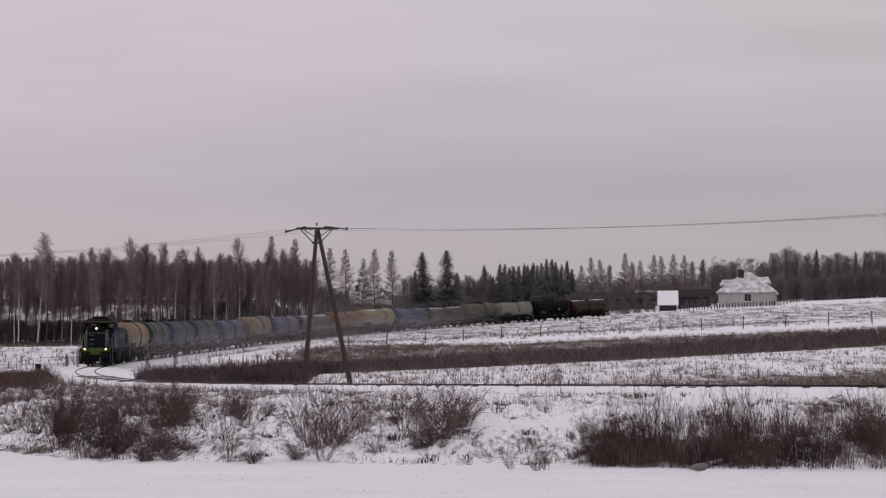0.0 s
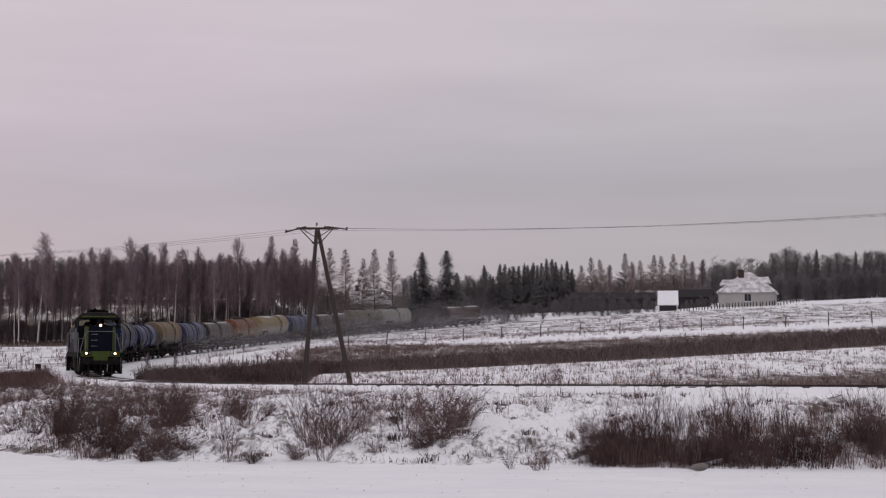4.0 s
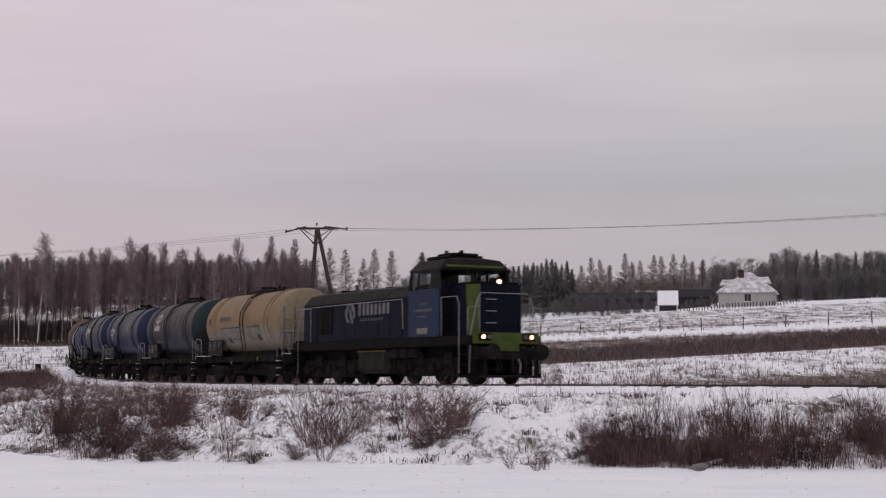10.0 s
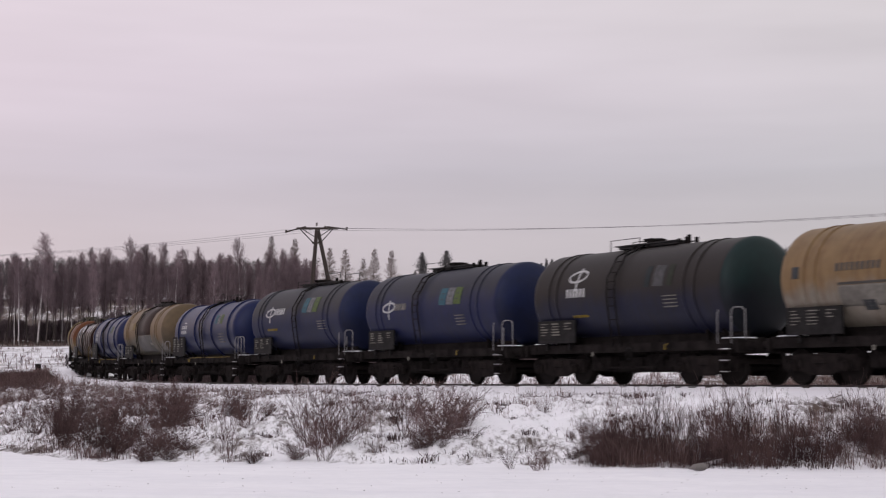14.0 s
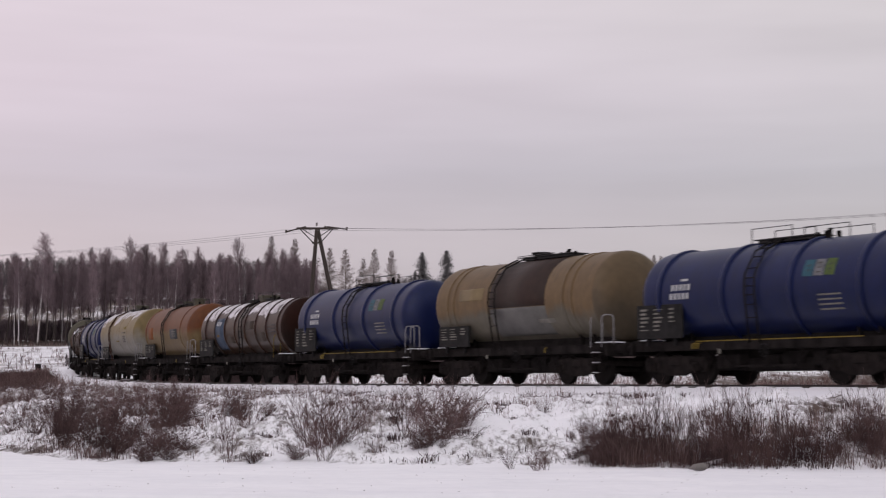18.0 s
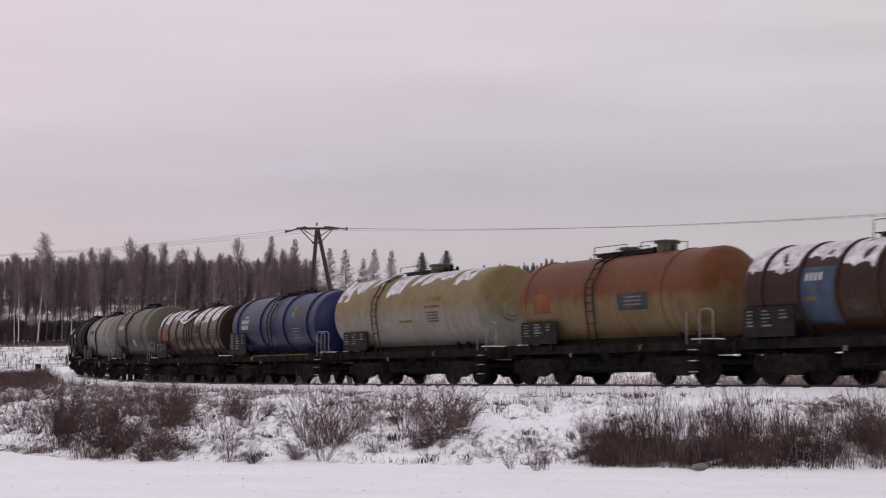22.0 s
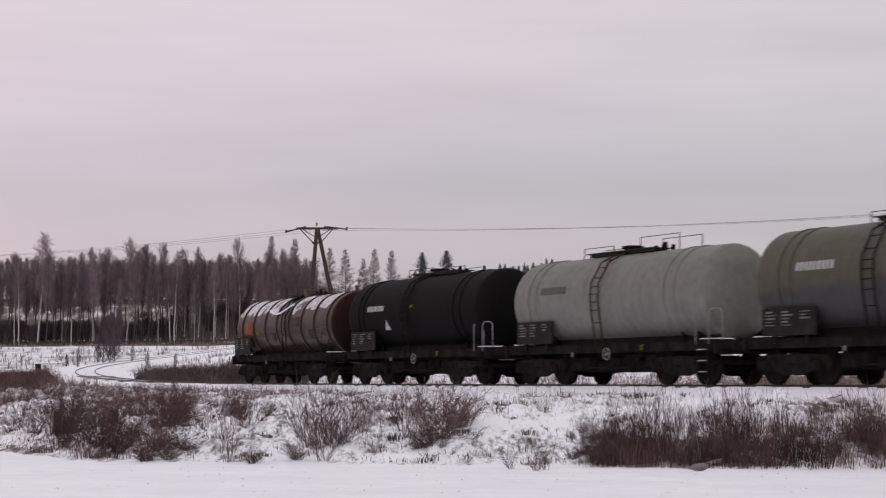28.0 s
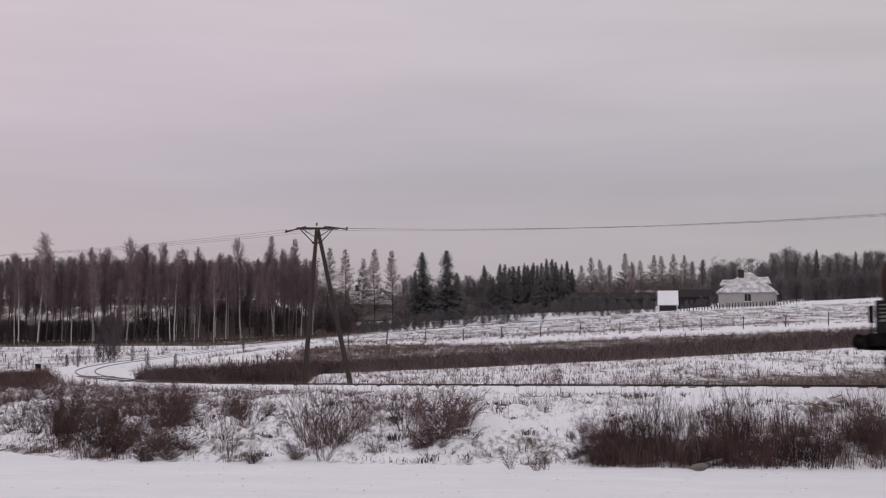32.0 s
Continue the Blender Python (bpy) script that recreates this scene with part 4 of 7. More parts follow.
T_OLIVE = tank_mat("olive_grey_tank_paint", (0.0757, 0.0671, 0.0473), (0.0516, 0.0516, 0.0516), -0.2, 0.35, (0.0310, 0.0267, 0.0198), 0.45)
T_LIGHT = tank_mat("light_grey_tank_paint", (0.1608, 0.1565, 0.1385), (0.1789, 0.1746, 0.1608), 0, 0.8, (0.0714, 0.0628, 0.0516), 0.45)
T_CHAR = tank_mat("charcoal_tank_paint", (0.0052, 0.0046, 0.0044), (0.0046, 0.0044, 0.0045), 0, 0.8, (0.0078, 0.0066, 0.0060), 0.6, 0.65, 0.06)
T_PALETAN = mat("pale_tan_panel", (0.20, 0.145, 0.075), 0.6, scale=2, vary=0.3)
T_OLIVE_DIM = mat("dull_tan_patch", (0.05, 0.035, 0.024), 0.6, scale=2.5, color2=(0.016, 0.008, 0.006), vary=0.5)
M_PATCH_O = mat("orange_primer_patch", (0.19, 0.062, 0.018), 0.7, scale=3, vary=0.3)
M_PATCH_Y = mat("yellow_primer_patch", (0.187, 0.104, 0.026), 0.7, scale=4, vary=0.45)
M_PATCH_B = mat("faded_blue_panel", (0.047, 0.068, 0.109), 0.6, scale=3, vary=0.35)
M_PATCH_G = mat("dark_grey_panel", (0.036, 0.039, 0.042), 0.6, scale=3, vary=0.35)

# rear ends of the wagons behind the front lamps' mark, metres along the train
ANCHOR = (31.4, 42.5, 53.9, 65.3, 77.0, 88.5, 100.2, 112.3, 123.1, 135.7, 147.6, 159.9, 171.2, 182.6, 194.3, 206.25)
REAR = [a + 0.85 for a in ANCHOR]
LOCO_MID, LOCO_HALF = 12.88, 7.95
DOUBLE = lambda h: (-h + 1.15, -h + 1.55, h - 1.95, h - 1.5)


def spec_big(L, seed, label, material, **kw):
    """The larger tank: two pairs of straps, low railing on top."""
    Lt = L - 1.55
    h = Lt / 2
    d = dict(L=L, R=1.385, zc=2.76, off=0.12, Lt=Lt, pivot=3.45, seed=seed, label=label, mat=material, ribs=DOUBLE(h), rib=(0.03, 0.03), walk=(-1.6, 1.3), rails=((-1.7, -0.3, 0.28),), hatch=((-0.1, 0.26, 0.2),), yellow=((1.9, -1),))
    d.update(kw)
    return d


def spec_blue(L, seed, label):
    """The smaller blue tank with four hoops and tall railings."""
    Lt = L - 1.5
    h = Lt / 2
    return dict(L=L, R=1.31, zc=2.57, Lt=Lt, pivot=3.5, seed=seed, label=label, mat=T_BLUE3, dish=0.6, ribs=(-h + 1.2, -1.25, 1.35, h - 1.35), rib=(0.07, 0.06), walk=(-1.0, 1.3), rails=((-1.0, 0.55, 0.40), (1.0, 2.6, 0.30)), hatch=(),
                marks=letters(-h + 1.75, 0.12, 5, 0.17, 0.17, M_WHITE) + letters(-h + 1.7, -0.12, 5, 0.17, 0.17, M_WHITE) + [(-h + 2.1, -h + 2.4, 0.38, 0.44, M_WHITE, "marking")] + rsm(1.95, 0.25, 0.34, 0.42) + [(2.3, 3.1, -0.25 - 0.12 * k, -0.21 - 0.12 * k, M_PALEMARK, "marking") for k in range(4)],
                box=(-L / 2 + 1.95, 2.0, 0.95, 1.86), bars=6, boxmat=M_GREYBOX, ladder=-0.1, yellow=((-2.6, -1), (-2.5, -1), (-2.38, -1)), yellow_edge=True, loops=(L / 2 - 0.8, L / 2 - 1.2))


def spec_brown(L, seed, label, blue=False, tail=False):
    """The smaller brown tank with many hoops, snow between them."""
    Lt = L - 1.45
    h = Lt / 2
    ribs = [-h + 0.75 + i * (Lt - 1.3) / 7 for i in range(8)]
    sn = []
    rr = random.Random(seed)
    for i in range(7):
        if i in (3,):
            continue
        sn.append((ribs[i] + 0.10, ribs[i + 1] - 0.12, -62 + rr.uniform(-8, 10), 30))
    sn.append((-h + 0.1, ribs[0] - 0.08, -66, 30))
    marks = [(ribs[6] + 0.15, ribs[7] - 0.2, 0.05 - 0.14 * k, 0.09 - 0.14 * k, M_FADED, "marking") for k in range(3)]
    marks += [(ribs[4] + 0.1, ribs[5] - 0.1, -0.05, 0.32, T_OLIVE_DIM, "paint_patch"), (ribs[1] + 0.25, ribs[1] + 0.6, -0.30, -0.2, M_PATCH_Y, "paint_patch"), (ribs[2] + 0.3, ribs[3] - 0.15, -0.62, -0.3, T_OLIVE_DIM, "paint_patch"), (ribs[0] + 0.5, ribs[1] - 0.1, -0.75, -0.45, T_OLIVE_DIM, "paint_patch"), (ribs[5] + 0.2, ribs[6] - 0.1, -0.6, -0.2, T_OLIVE_DIM, "paint_patch")]
    if blue:
        marks += [(ribs[1] + 0.08, ribs[2] - 0.08, -0.9, 0.55, M_PATCH_B, "paint_patch"), *letters(ribs[1] + 0.25, 0.2, 4, 0.16, 0.2, M_WHITE)]
    else:
        marks += [(ribs[0] + 0.15, ribs[1] - 0.1, -0.35, 0.28, M_PATCH_O, "paint_patch")]
    return dict(L=L, R=1.24, zc=2.505, Lt=Lt, pivot=3.6, seed=seed, label=label, mat=T_RUST, cap=T_RUSTEND, off=0.33 if tail else 0.17, flat=True, dish=0.12, ribs=ribs, rib=(0.05, 0.045), walk=(-1.4, 1.6), rails=((-1.4, -0.2, 0.42), (0.3, 2.1, 0.36)), hatch=((0.55, 0.42, 0.22),), hatchmat=T_OLIVE,
                marks=marks, snow=sn, box=(-L / 2 + 1.95, 1.9, 0.78, 1.72), tail=tail, step_snow=False, hose=not blue, loops=(L / 2 - 1.5,), loopmat=M_YELLOW if blue else M_DARKPIPE)


LEN = [REAR[0] - (LOCO_MID + LOCO_HALF)] + [b - a for a, b in zip(REAR, REAR[1:])]
h0 = (LEN[0] - 1.55) / 2
SPECS = [
    spec_big(LEN[0], 1, "cream tank wagon, weathered tan above and pale below", T_CREAM, marks=letters(-h0 + 2.25, 0.12, 9, 0.17, 0.2, M_DARKMARK) + [(-2.6, 0.1, -0.22, -0.16, M_DARKMARK, "marking"), (0.9, 2.4, -0.22, -0.16, M_DARKMARK, "marking"), (-2.6, -0.1, -0.75, -0.24, M_PALEMARK, "paint_patch"), (0.95, 2.35, -0.75, -0.24, M_PALEMARK, "paint_patch"), (1.9, 2.3, -0.8, -0.55, M_PATCH_G, "marking"), (-1.9, -1.5, -0.85, -0.6, M_PATCH_G, "marking"), (-h0 + 0.75, -h0 + 1.0, 0.0, 0.3, M_PATCH_G, "marking")], rails=((-1.7, -0.2, 0.22), (0.9, 2.3, 0.26)), walk=(-1.7, 1.2), end_ladder=True, cap=T_CREAMEND, laddermat=M_RUSTLADDER),
    spec_big(LEN[1], 2, "sooty blue tank wagon with a green end", T_DARK, cap=T_GREEN, marks=logo_puck(-h0 + 2.55, 0.38) + letters(-h0 + 2.25, -0.05, 6, 0.165, 0.26, M_WHITE) + rsm(1.2, 0.1, 0.45, 0.6, True) + [(-h0 + 2.4, -h0 + 3.2, -0.65, -0.58, M_YELLOW, "marking")] + [(1.9, 2.5, -0.2 - 0.1 * k, -0.17 - 0.1 * k, M_PALEMARK, "marking") for k in range(4)], platform_snow=True, ladder=-0.4),
    spec_big(LEN[2], 3, "blue tank wagon with grey dust on top", T_BLUE1, cap=T_BLUE1E, marks=logo_puck(-h0 + 2.0, -0.1) + letters(-h0 + 2.6, -0.02, 6, 0.15, 0.24, M_PALEMARK) + rsm(1.1, 0.05, 0.45, 0.58) + [(1.9, 2.5, -0.35 - 0.1 * k, -0.32 - 0.1 * k, M_PALEMARK, "marking") for k in range(4)], ladder=-0.7),
    spec_big(LEN[3], 4, "grey-blue tank wagon with faded markings", T_BLUE2, cap=T_BLUE1E, marks=logo_puck(-h0 + 2.3, 0.1) + letters(-h0 + 3.0, 0.2, 6, 0.17, 0.26, M_WHITE) + rsm(1.1, 0.2, 0.46, 0.6) + [(-h0 + 2.1, -h0 + 3.2, -0.45, -0.36, M_YELLOW, "marking")] + [(2.4, 3.2, -0.2 - 0.1 * k, -0.17 - 0.1 * k, M_PALEMARK, "marking") for k in range(4)], rails=((-1.7, -0.3, 0.22), (1.2, 2.6, 0.4)), ladder=0.25, walk=(-1.7, 1.9)),
    spec_blue(LEN[4], 5, "blue tank wagon with four hoops and tall top railings"),
    spec_big(LEN[5], 6, "tan tank wagon with a brown tar stain over the middle", T_TAN, marks=[(-1.15, 2.05, -0.2, 1.44, T_BROWN, "paint_patch"), (-1.15, 2.05, -1.1, -0.22, T_GREYPATCH, "paint_patch"), (-3.1, -1.6, 0.1, 0.5, T_PALETAN, "paint_patch"), (1.5, 2.4, -0.75, -0.62, M_PALEMARK, "marking")], ladder=-0.95, walk=(-0.9, 2.0), rails=((-0.9, 1.2, 0.14),), cap=T_TANEND),
    spec_blue(LEN[6], 7, "blue tank wagon with four hoops and tall top railings"),
    spec_brown(LEN[7], 8, "rusty hooped tank wagon with snow and a blue panel", True),
    spec_big(LEN[8], 9, "orange rust-stained tank wagon, cream below", T_ORANGE, R=1.33, zc=2.65, marks=[(-3.4, -2.5, -0.35, 0.25, M_PATCH_O, "paint_patch"), (0.9, 2.3, -0.4, 0.1, M_PATCH_G, "marking")] + [(1.2, 2.0, -0.05 - 0.11 * k, -0.01 - 0.11 * k, M_PALEMARK, "marking") for k in range(3)], hatch=((-0.2, 0.22, 0.2), (1.6, 0.3, 0.28)), rails=((-1.4, 0.2, 0.3), (0.9, 2.0, 0.3)), ribs=(-3.9, 2.9), hatchmat=T_OLIVE, ladder=-0.4),
    spec_big(LEN[9], 10, "yellowed cream tank wagon with snow on top", T_YELLOW, R=1.39, zc=2.71, Lt=LEN[9] - 1.9, off=-0.25, flat=True, dish=0.12, plug=True, ribs=(-2.6, 0.9, 3.2), rib=(0.02, 0.012), rails=((-1.7, 0.1, 0.3),), hatch=((0.6, 0.36, 0.26),), hatchmat=T_OLIVE, ladder=-1.9, laddermat=M_RUSTLADDER,
             marks=[(2.0, 2.9, 0.28, 0.42, M_YELLOW, "marking"), (1.9, 2.9, 0.05, 0.11, M_DARKMARK, "marking"), (-0.1, 0.9, -0.42, -0.34, M_YELLOW, "marking")] + [(2.0, 2.8, -0.15 - 0.1 * k, -0.1 - 0.1 * k, M_DARKMARK, "marking") for k in range(4)],
             snow=((-5.2, -4.3, -70, -20), (-4.2, -3.3, -52, 25), (-2.9, -2.1, -44, 30), (-1.3, -0.2, -64, -5), (0.3, 3.0, -46, 35), (3.4, 4.5, -50, -10))),
    spec_blue(LEN[10], 11, "blue tank wagon with four hoops and tall top railings"),
    spec_brown(LEN[11], 12, "rusty brown hooped tank wagon with snow on it"),
    spec_big(LEN[12], 13, "olive-grey tank wagon, slate grey below", T_OLIVE, marks=letters(-h0 + 1.85, 0.2, 9, 0.15, 0.22, M_WHITE) + [(0.8, 1.15, -0.75, -0.4, M_WHITE, "marking")], rails=((-1.4, -0.1, 0.22),), walk=(-1.4, 1.6), ladder=-0.6),
    spec_big(LEN[13], 14, "light grey tank wagon with dark lettering bars", T_LIGHT, marks=letters(-h0 + 1.85, 0.2, 9, 0.15, 0.22, M_DARKMARK), rails=((-2.0, -0.5, 0.26), (0.8, 2.6, 0.42)), walk=(-2.0, 1.3), ladder=-0.2, R=1.345, zc=2.665, laddermat=M_RUSTLADDER, wheelmat=M_PIPE),
    spec_big(LEN[14], 15, "charcoal black tank wagon with white lettering bars", T_CHAR, step_snow=False, wheelmat=M_PIPE, marks=letters(-h0 + 1.75, 0.1, 9, 0.145, 0.2, M_WHITE) + [(0.1, 0.25, 0.15, 0.25, M_YELLOW, "marking")], triangle=(-1.7, -0.6), rails=((-1.6, 0.2, 0.26), (1.2, 2.4, 0.2)), walk=(-1.6, 1.8), ladder=-0.3, R=1.345, zc=2.665),
    spec_brown(LEN[15], 16, "rusty brown hooped tank wagon, snow-topped, last in train", tail=True),
]
WAGONS = [tank_wagon(s) for s in SPECS]


def settle(vehicle, dz):
    """Let the body sit lower on its springs than it was drawn."""
    for c in vehicle.children:
        if not c.name.startswith("bogie"):
            c.location.z += dz


for w_ in WAGONS:
    settle(w_, -0.105)


# ---- locomotive ----
def locomotive():
    w = tagged(new("locomotive"), "navy blue and lime green diesel locomotive with lit headlamps", "locomotive")
    g = Geo().box((0, 0, 1.60), (14.2, 2.9, 0.34), ch=0.04)
    part("frame", g, M_LOCO_DARK, w)
    # long hood with chamfered roof edges
    sec = [(-1.42, 1.78), (-1.42, 3.22), (-1.05, 3.60), (-0.5, 3.72), (0.5, 3.72), (1.05, 3.60), (1.42, 3.22), (1.42, 1.78)]
    yz = Matrix(((0, 0, 1, -6.05), (1, 0, 0, 0), (0, 1, 0, 0), (0, 0, 0, 1)))
    hood = part("hood", Geo().plate(sec, 8.95, yz), M_LOCO_BLUE, w, "navy engine hood")
    roof = [(-1.435, 3.235), (-1.07, 3.62), (-0.5, 3.745), (0.5, 3.745), (1.07, 3.62), (1.435, 3.235), (1.0, 3.3), (-1.0, 3.3)]
    part("hood_roof", Geo().plate(roof, 8.97, yz), M_SOOTROOF, hood)
    for sy in (-1, 1):
        part("hood_door", Geo().box((-5.35, sy * 1.432, 2.5), (1.1, 0.025, 1.3), ch=0.01), M_LOCO_BLUE, hood)
        for i in range(3):
            g = Geo().box((-4.2 + i * 0.42 - 0.2, sy * 1.43, 2.6), (0.36, 0.04, 1.1), ch=0.01)
            for k in range(9):
                g.box((-4.2 + i * 0.42 - 0.2, sy * 1.455, 2.12 + k * 0.12), (0.32, 0.03, 0.05))
            part("radiator_louvre", g, M_BLACK, hood)
        for i in range(6):
            part("hood_door", Geo().box((-2.75 + i * 0.93, sy * 1.432, 2.5), (0.90, 0.025, 1.3), ch=0.01), M_LOCO_BLUE, hood)
        # lettering as plain shapes
        x0 = -1.75
        swirl = [(x0 + 0.34 * math.cos(a), sy * 1.45, 2.80 + 0.34 * math.sin(a)) for a in np.linspace(-0.6, 4.4, 16)]
        part("logo_ring", Geo().line(swirl, 0.065, 4), M_LOGO, hood)
        part("logo_stroke", Geo().box((x0 + 0.02, sy * 1.45, 2.70), (0.13, 0.014, 0.62), Euler((0, 0.45 * sy, 0)).to_matrix()), M_LOGO, hood)
        part("logo_stroke", Geo().box((x0 + 0.22, sy * 1.452, 2.92), (0.12, 0.014, 0.40), Euler((0, 0.8 * sy, 0)).to_matrix()), M_LOGO, hood)
        for i in range(8):
            xx, wd, hh = x0 + 0.78 + i * 0.325, 0.23, 0.50 if i < 3 else 0.40
            zz = 2.94 if i < 3 else 2.89
            g = Geo().box((xx, sy * 1.45, zz), (wd * 0.8, 0.012, hh), ch=0.004)
            part("logo_bar", g, M_LOGO, hood)
        for i in range(9):
            part("writing_bar", Geo().box((x0 + 0.9 + i * 0.21, sy * 1.45, 2.52), (0.11, 0.010, 0.10)), M_FADED, hood)
        part("hood_handrail", Geo().line([(-6.7, sy * 1.44, 1.9), (-6.7, sy * 1.44, 3.14), (2.5, sy * 1.50, 3.16), (2.55, sy * 1.50, 2.1)], 0.020, 6), M_PIPE, w)
    for x in (-4.6, -3.0, -1.2, 0.6):
        part("roof_fan", Geo().tube((x, 0, 3.70), (x, 0, 3.82), 0.42 if x < -4 else 0.2, n=20), M_BLACK, hood)
    # cab
    cab_body = part("cab", Geo().box((4.02, 0, 2.60), (2.26, 2.96, 1.66), ch=0.03), M_CAB_BLUE, w, "blue driver's cab with a sooty roof")
    GZ0, GZ1 = 3.45, 4.06          # lower and upper edge of the cab's glass

    def quad(a, b, c, d, t):
        """A thin pane on four corners, t its thickness and way."""
        t = Vector(t)
        vs = [Vector(p) for p in (a, b, c, d)]
        return Geo().add(vs + [p + t for p in vs], [(0, 1, 2, 3), (7, 6, 5, 4), (0, 4, 5, 1), (1, 5, 6, 2), (2, 6, 7, 3), (3, 7, 4, 0)])

    for xb, xt, ys in ((2.94, 3.06, (-1.42, 1.42)), (5.10, 4.93, (-1.42, -0.06, 0.06, 1.42))):
        for y in ys:
            part("cab_pillar", Geo().tube((xb, y, 3.40), (xt, y * 0.97, 4.10), 0.085, 0.08, 4), M_SOOTROOF, cab_body)
    for sy in (-1, 1):
        part("cab_pillar", quad((4.42, sy * 1.47, 3.42), (5.13, sy * 1.47, 3.42), (4.97, sy * 1.40, 4.10), (4.46, sy * 1.40, 4.10), (0, -0.05 * sy, 0)), M_SOOTROOF, cab_body)
        part("cab_pillar", Geo().tube((3.55, sy * 1.43, 3.4), (3.60, sy * 1.39, 4.1), 0.055, n=4), M_SOOTROOF, cab_body)
        for x0, x1, x2, x3 in ((3.03, 3.50, 3.55, 3.13), (3.61, 4.38, 4.42, 3.66)):
            ob = part("side_window", quad((x0, sy * 1.435, GZ0), (x1, sy * 1.435, GZ0), (x2, sy * 1.39, GZ1), (x3, sy * 1.39, GZ1), (0, -0.02 * sy, 0)), M_CABGLASS, cab_body)
            ob.visible_shadow = False
        ob = part("windscreen", quad((5.07, sy * 0.10, 3.60), (5.07, sy * 1.34, 3.60), (4.94, sy * 1.30, GZ1), (4.94, sy * 0.10, GZ1), (-0.02, 0, 0)), M_CABGLASS, cab_body)
        ob.visible_shadow = False
        ob = part("rear_window", quad((2.95, sy * 0.55, 3.74), (2.95, sy * 1.32, 3.74), (3.06, sy * 1.30, GZ1), (3.06, sy * 0.55, GZ1), (0.02, 0, 0)), M_CABGLASS, cab_body)
        ob.visible_shadow = False
    part("rear_panel", quad((2.95, -0.5, 3.4), (2.95, 0.5, 3.4), (3.06, 0.5, 4.1), (3.06, -0.5, 4.1), (0.04, 0, 0)), M_SOOTROOF, cab_body)
    part("front_panel", Geo().box((5.12, 0, 3.50), (0.05, 2.8, 0.20), ch=0.02), M_LOCO_BLUE, cab_body)
    part("control_desk", Geo().box((4.65, 0, 3.50), (0.5, 2.2, 0.22), ch=0.05), M_BLACK, cab_body)
    part("driver_seat", Geo().box((3.75, -0.6, 3.60), (0.12, 0.5, 0.6), ch=0.05), M_BLACK, cab_body)
    eave = [(2.94, -1.44), (5.06, -1.44), (5.06, 1.44), (2.94, 1.44)]
    crown = [(3.02, -1.08), (4.98, -1.08), (4.98, 1.08), (3.02, 1.08)]
    vs = [(x, y, 4.06) for x, y in eave] + [(x, y, 4.13) for x, y in eave] + [(x, y, 4.47) for x, y in crown] + [(x * 0.9 + 0.39, y * 0.55, 4.53) for x, y in crown]
    fs = [(3, 2, 1, 0)] + [(r * 4 + i, r * 4 + (i + 1) % 4, r * 4 + 4 + (i + 1) % 4, r * 4 + 4 + i) for r in range(3) for i in range(4)] + [(12, 13, 14, 15)]
    part("cab_roof", Geo().add(vs, fs), M_SOOTROOF, cab_body, "sooty grey roof with sloped edges")
    part("roof_visor", Geo().box((5.12, 0, 4.12), (0.20, 2.7, 0.07), Euler((0, 0.35, 0)).to_matrix(), 0.02), M_LOCO_DARK, cab_body)
    part("roof_unit", Geo().box((3.65, 0, 4.59), (1.7, 1.4, 0.14), ch=0.05), M_BLACK, cab_body)
    part("roof_unit", Geo().box((4.05, -0.1, 4.68), (1.1, 1.1, 0.10), ch=0.04), M_BLACK, cab_body)
    part("horn", Geo().tube((4.4, -0.25, 4.74), (4.6, -0.25, 4.76), 0.04, 0.07, n=10), M_BLACK, cab_body)
    part("front_lintel", Geo().box((5.06, 0, 4.22), (0.06, 2.3, 0.10), Euler((0, -0.5, 0)).to_matrix(), 0.01), M_LIME, cab_body, "lime green strip over the windscreens")
    for sy in (-1, 1):
        part("number_plate_bar", Geo().box((3.95, sy * 1.484, 1.98), (0.75, 0.012, 0.20)), M_PALEMARK, cab_body)
        for k in range(3):
            part("writing_bar", Geo().box((3.98, sy * 1.484, 2.92 - 0.22 * k), (0.6 + 0.7 * (k == 1), 0.010, 0.05 + 0.05 * (k == 1))), M_FADED, cab_body)
    part("cab_door", Geo().box((5.16, -1.2, 2.60), (0.03, 0.45, 1.65), ch=0.01), M_LOCO_DARK, cab_body)
    # short nose; its front corners are cut off and painted lime
    plan = [(5.0, -1.0), (6.42, -1.0), (6.78, -0.80), (6.78, 0.80), (6.42, 1.0), (5.0, 1.0)]
    flat = Matrix(((1, 0, 0, 0), (0, 1, 0, 0), (0, 0, 1, 1.78), (0, 0, 0, 1)))
    nose = part("nose", Geo().plate(plan, 1.74, flat), M_LOCO_BLUE, w, "navy nose")
    flat = Matrix(((1, 0, 0, 0), (0, 1, 0, 0), (0, 0, 1, 3.52), (0, 0, 0, 1)))
    part("nose_top", Geo().plate([(5.0, -0.95), (6.36, -0.95), (6.70, -0.75), (6.70, 0.75), (6.36, 0.95), (5.0, 0.95)], 0.08, flat), M_LOCO_DARK, nose)
    part("nose_door", Geo().box((6.785, 0.1, 2.6), (0.02, 1.0, 1.45), ch=0.008), M_LOCO_BLUE, nose)
    for sy in (-1, 1):
        part("lime_stripe", quad((6.42, sy * 1.0, 1.79), (6.785, sy * 0.80, 1.79), (6.785, sy * 0.80, 3.51), (6.42, sy * 1.0, 3.51), (0.01, 0.02 * sy, 0)), M_LIME, nose)
        part("lime_stripe", quad((6.36, sy * 1.0, 1.79), (6.42, sy * 1.0, 1.79), (6.42, sy * 1.0, 3.51), (6.20, sy * 1.0, 3.51), (0, 0.02 * sy, 0)), M_LIME, nose)
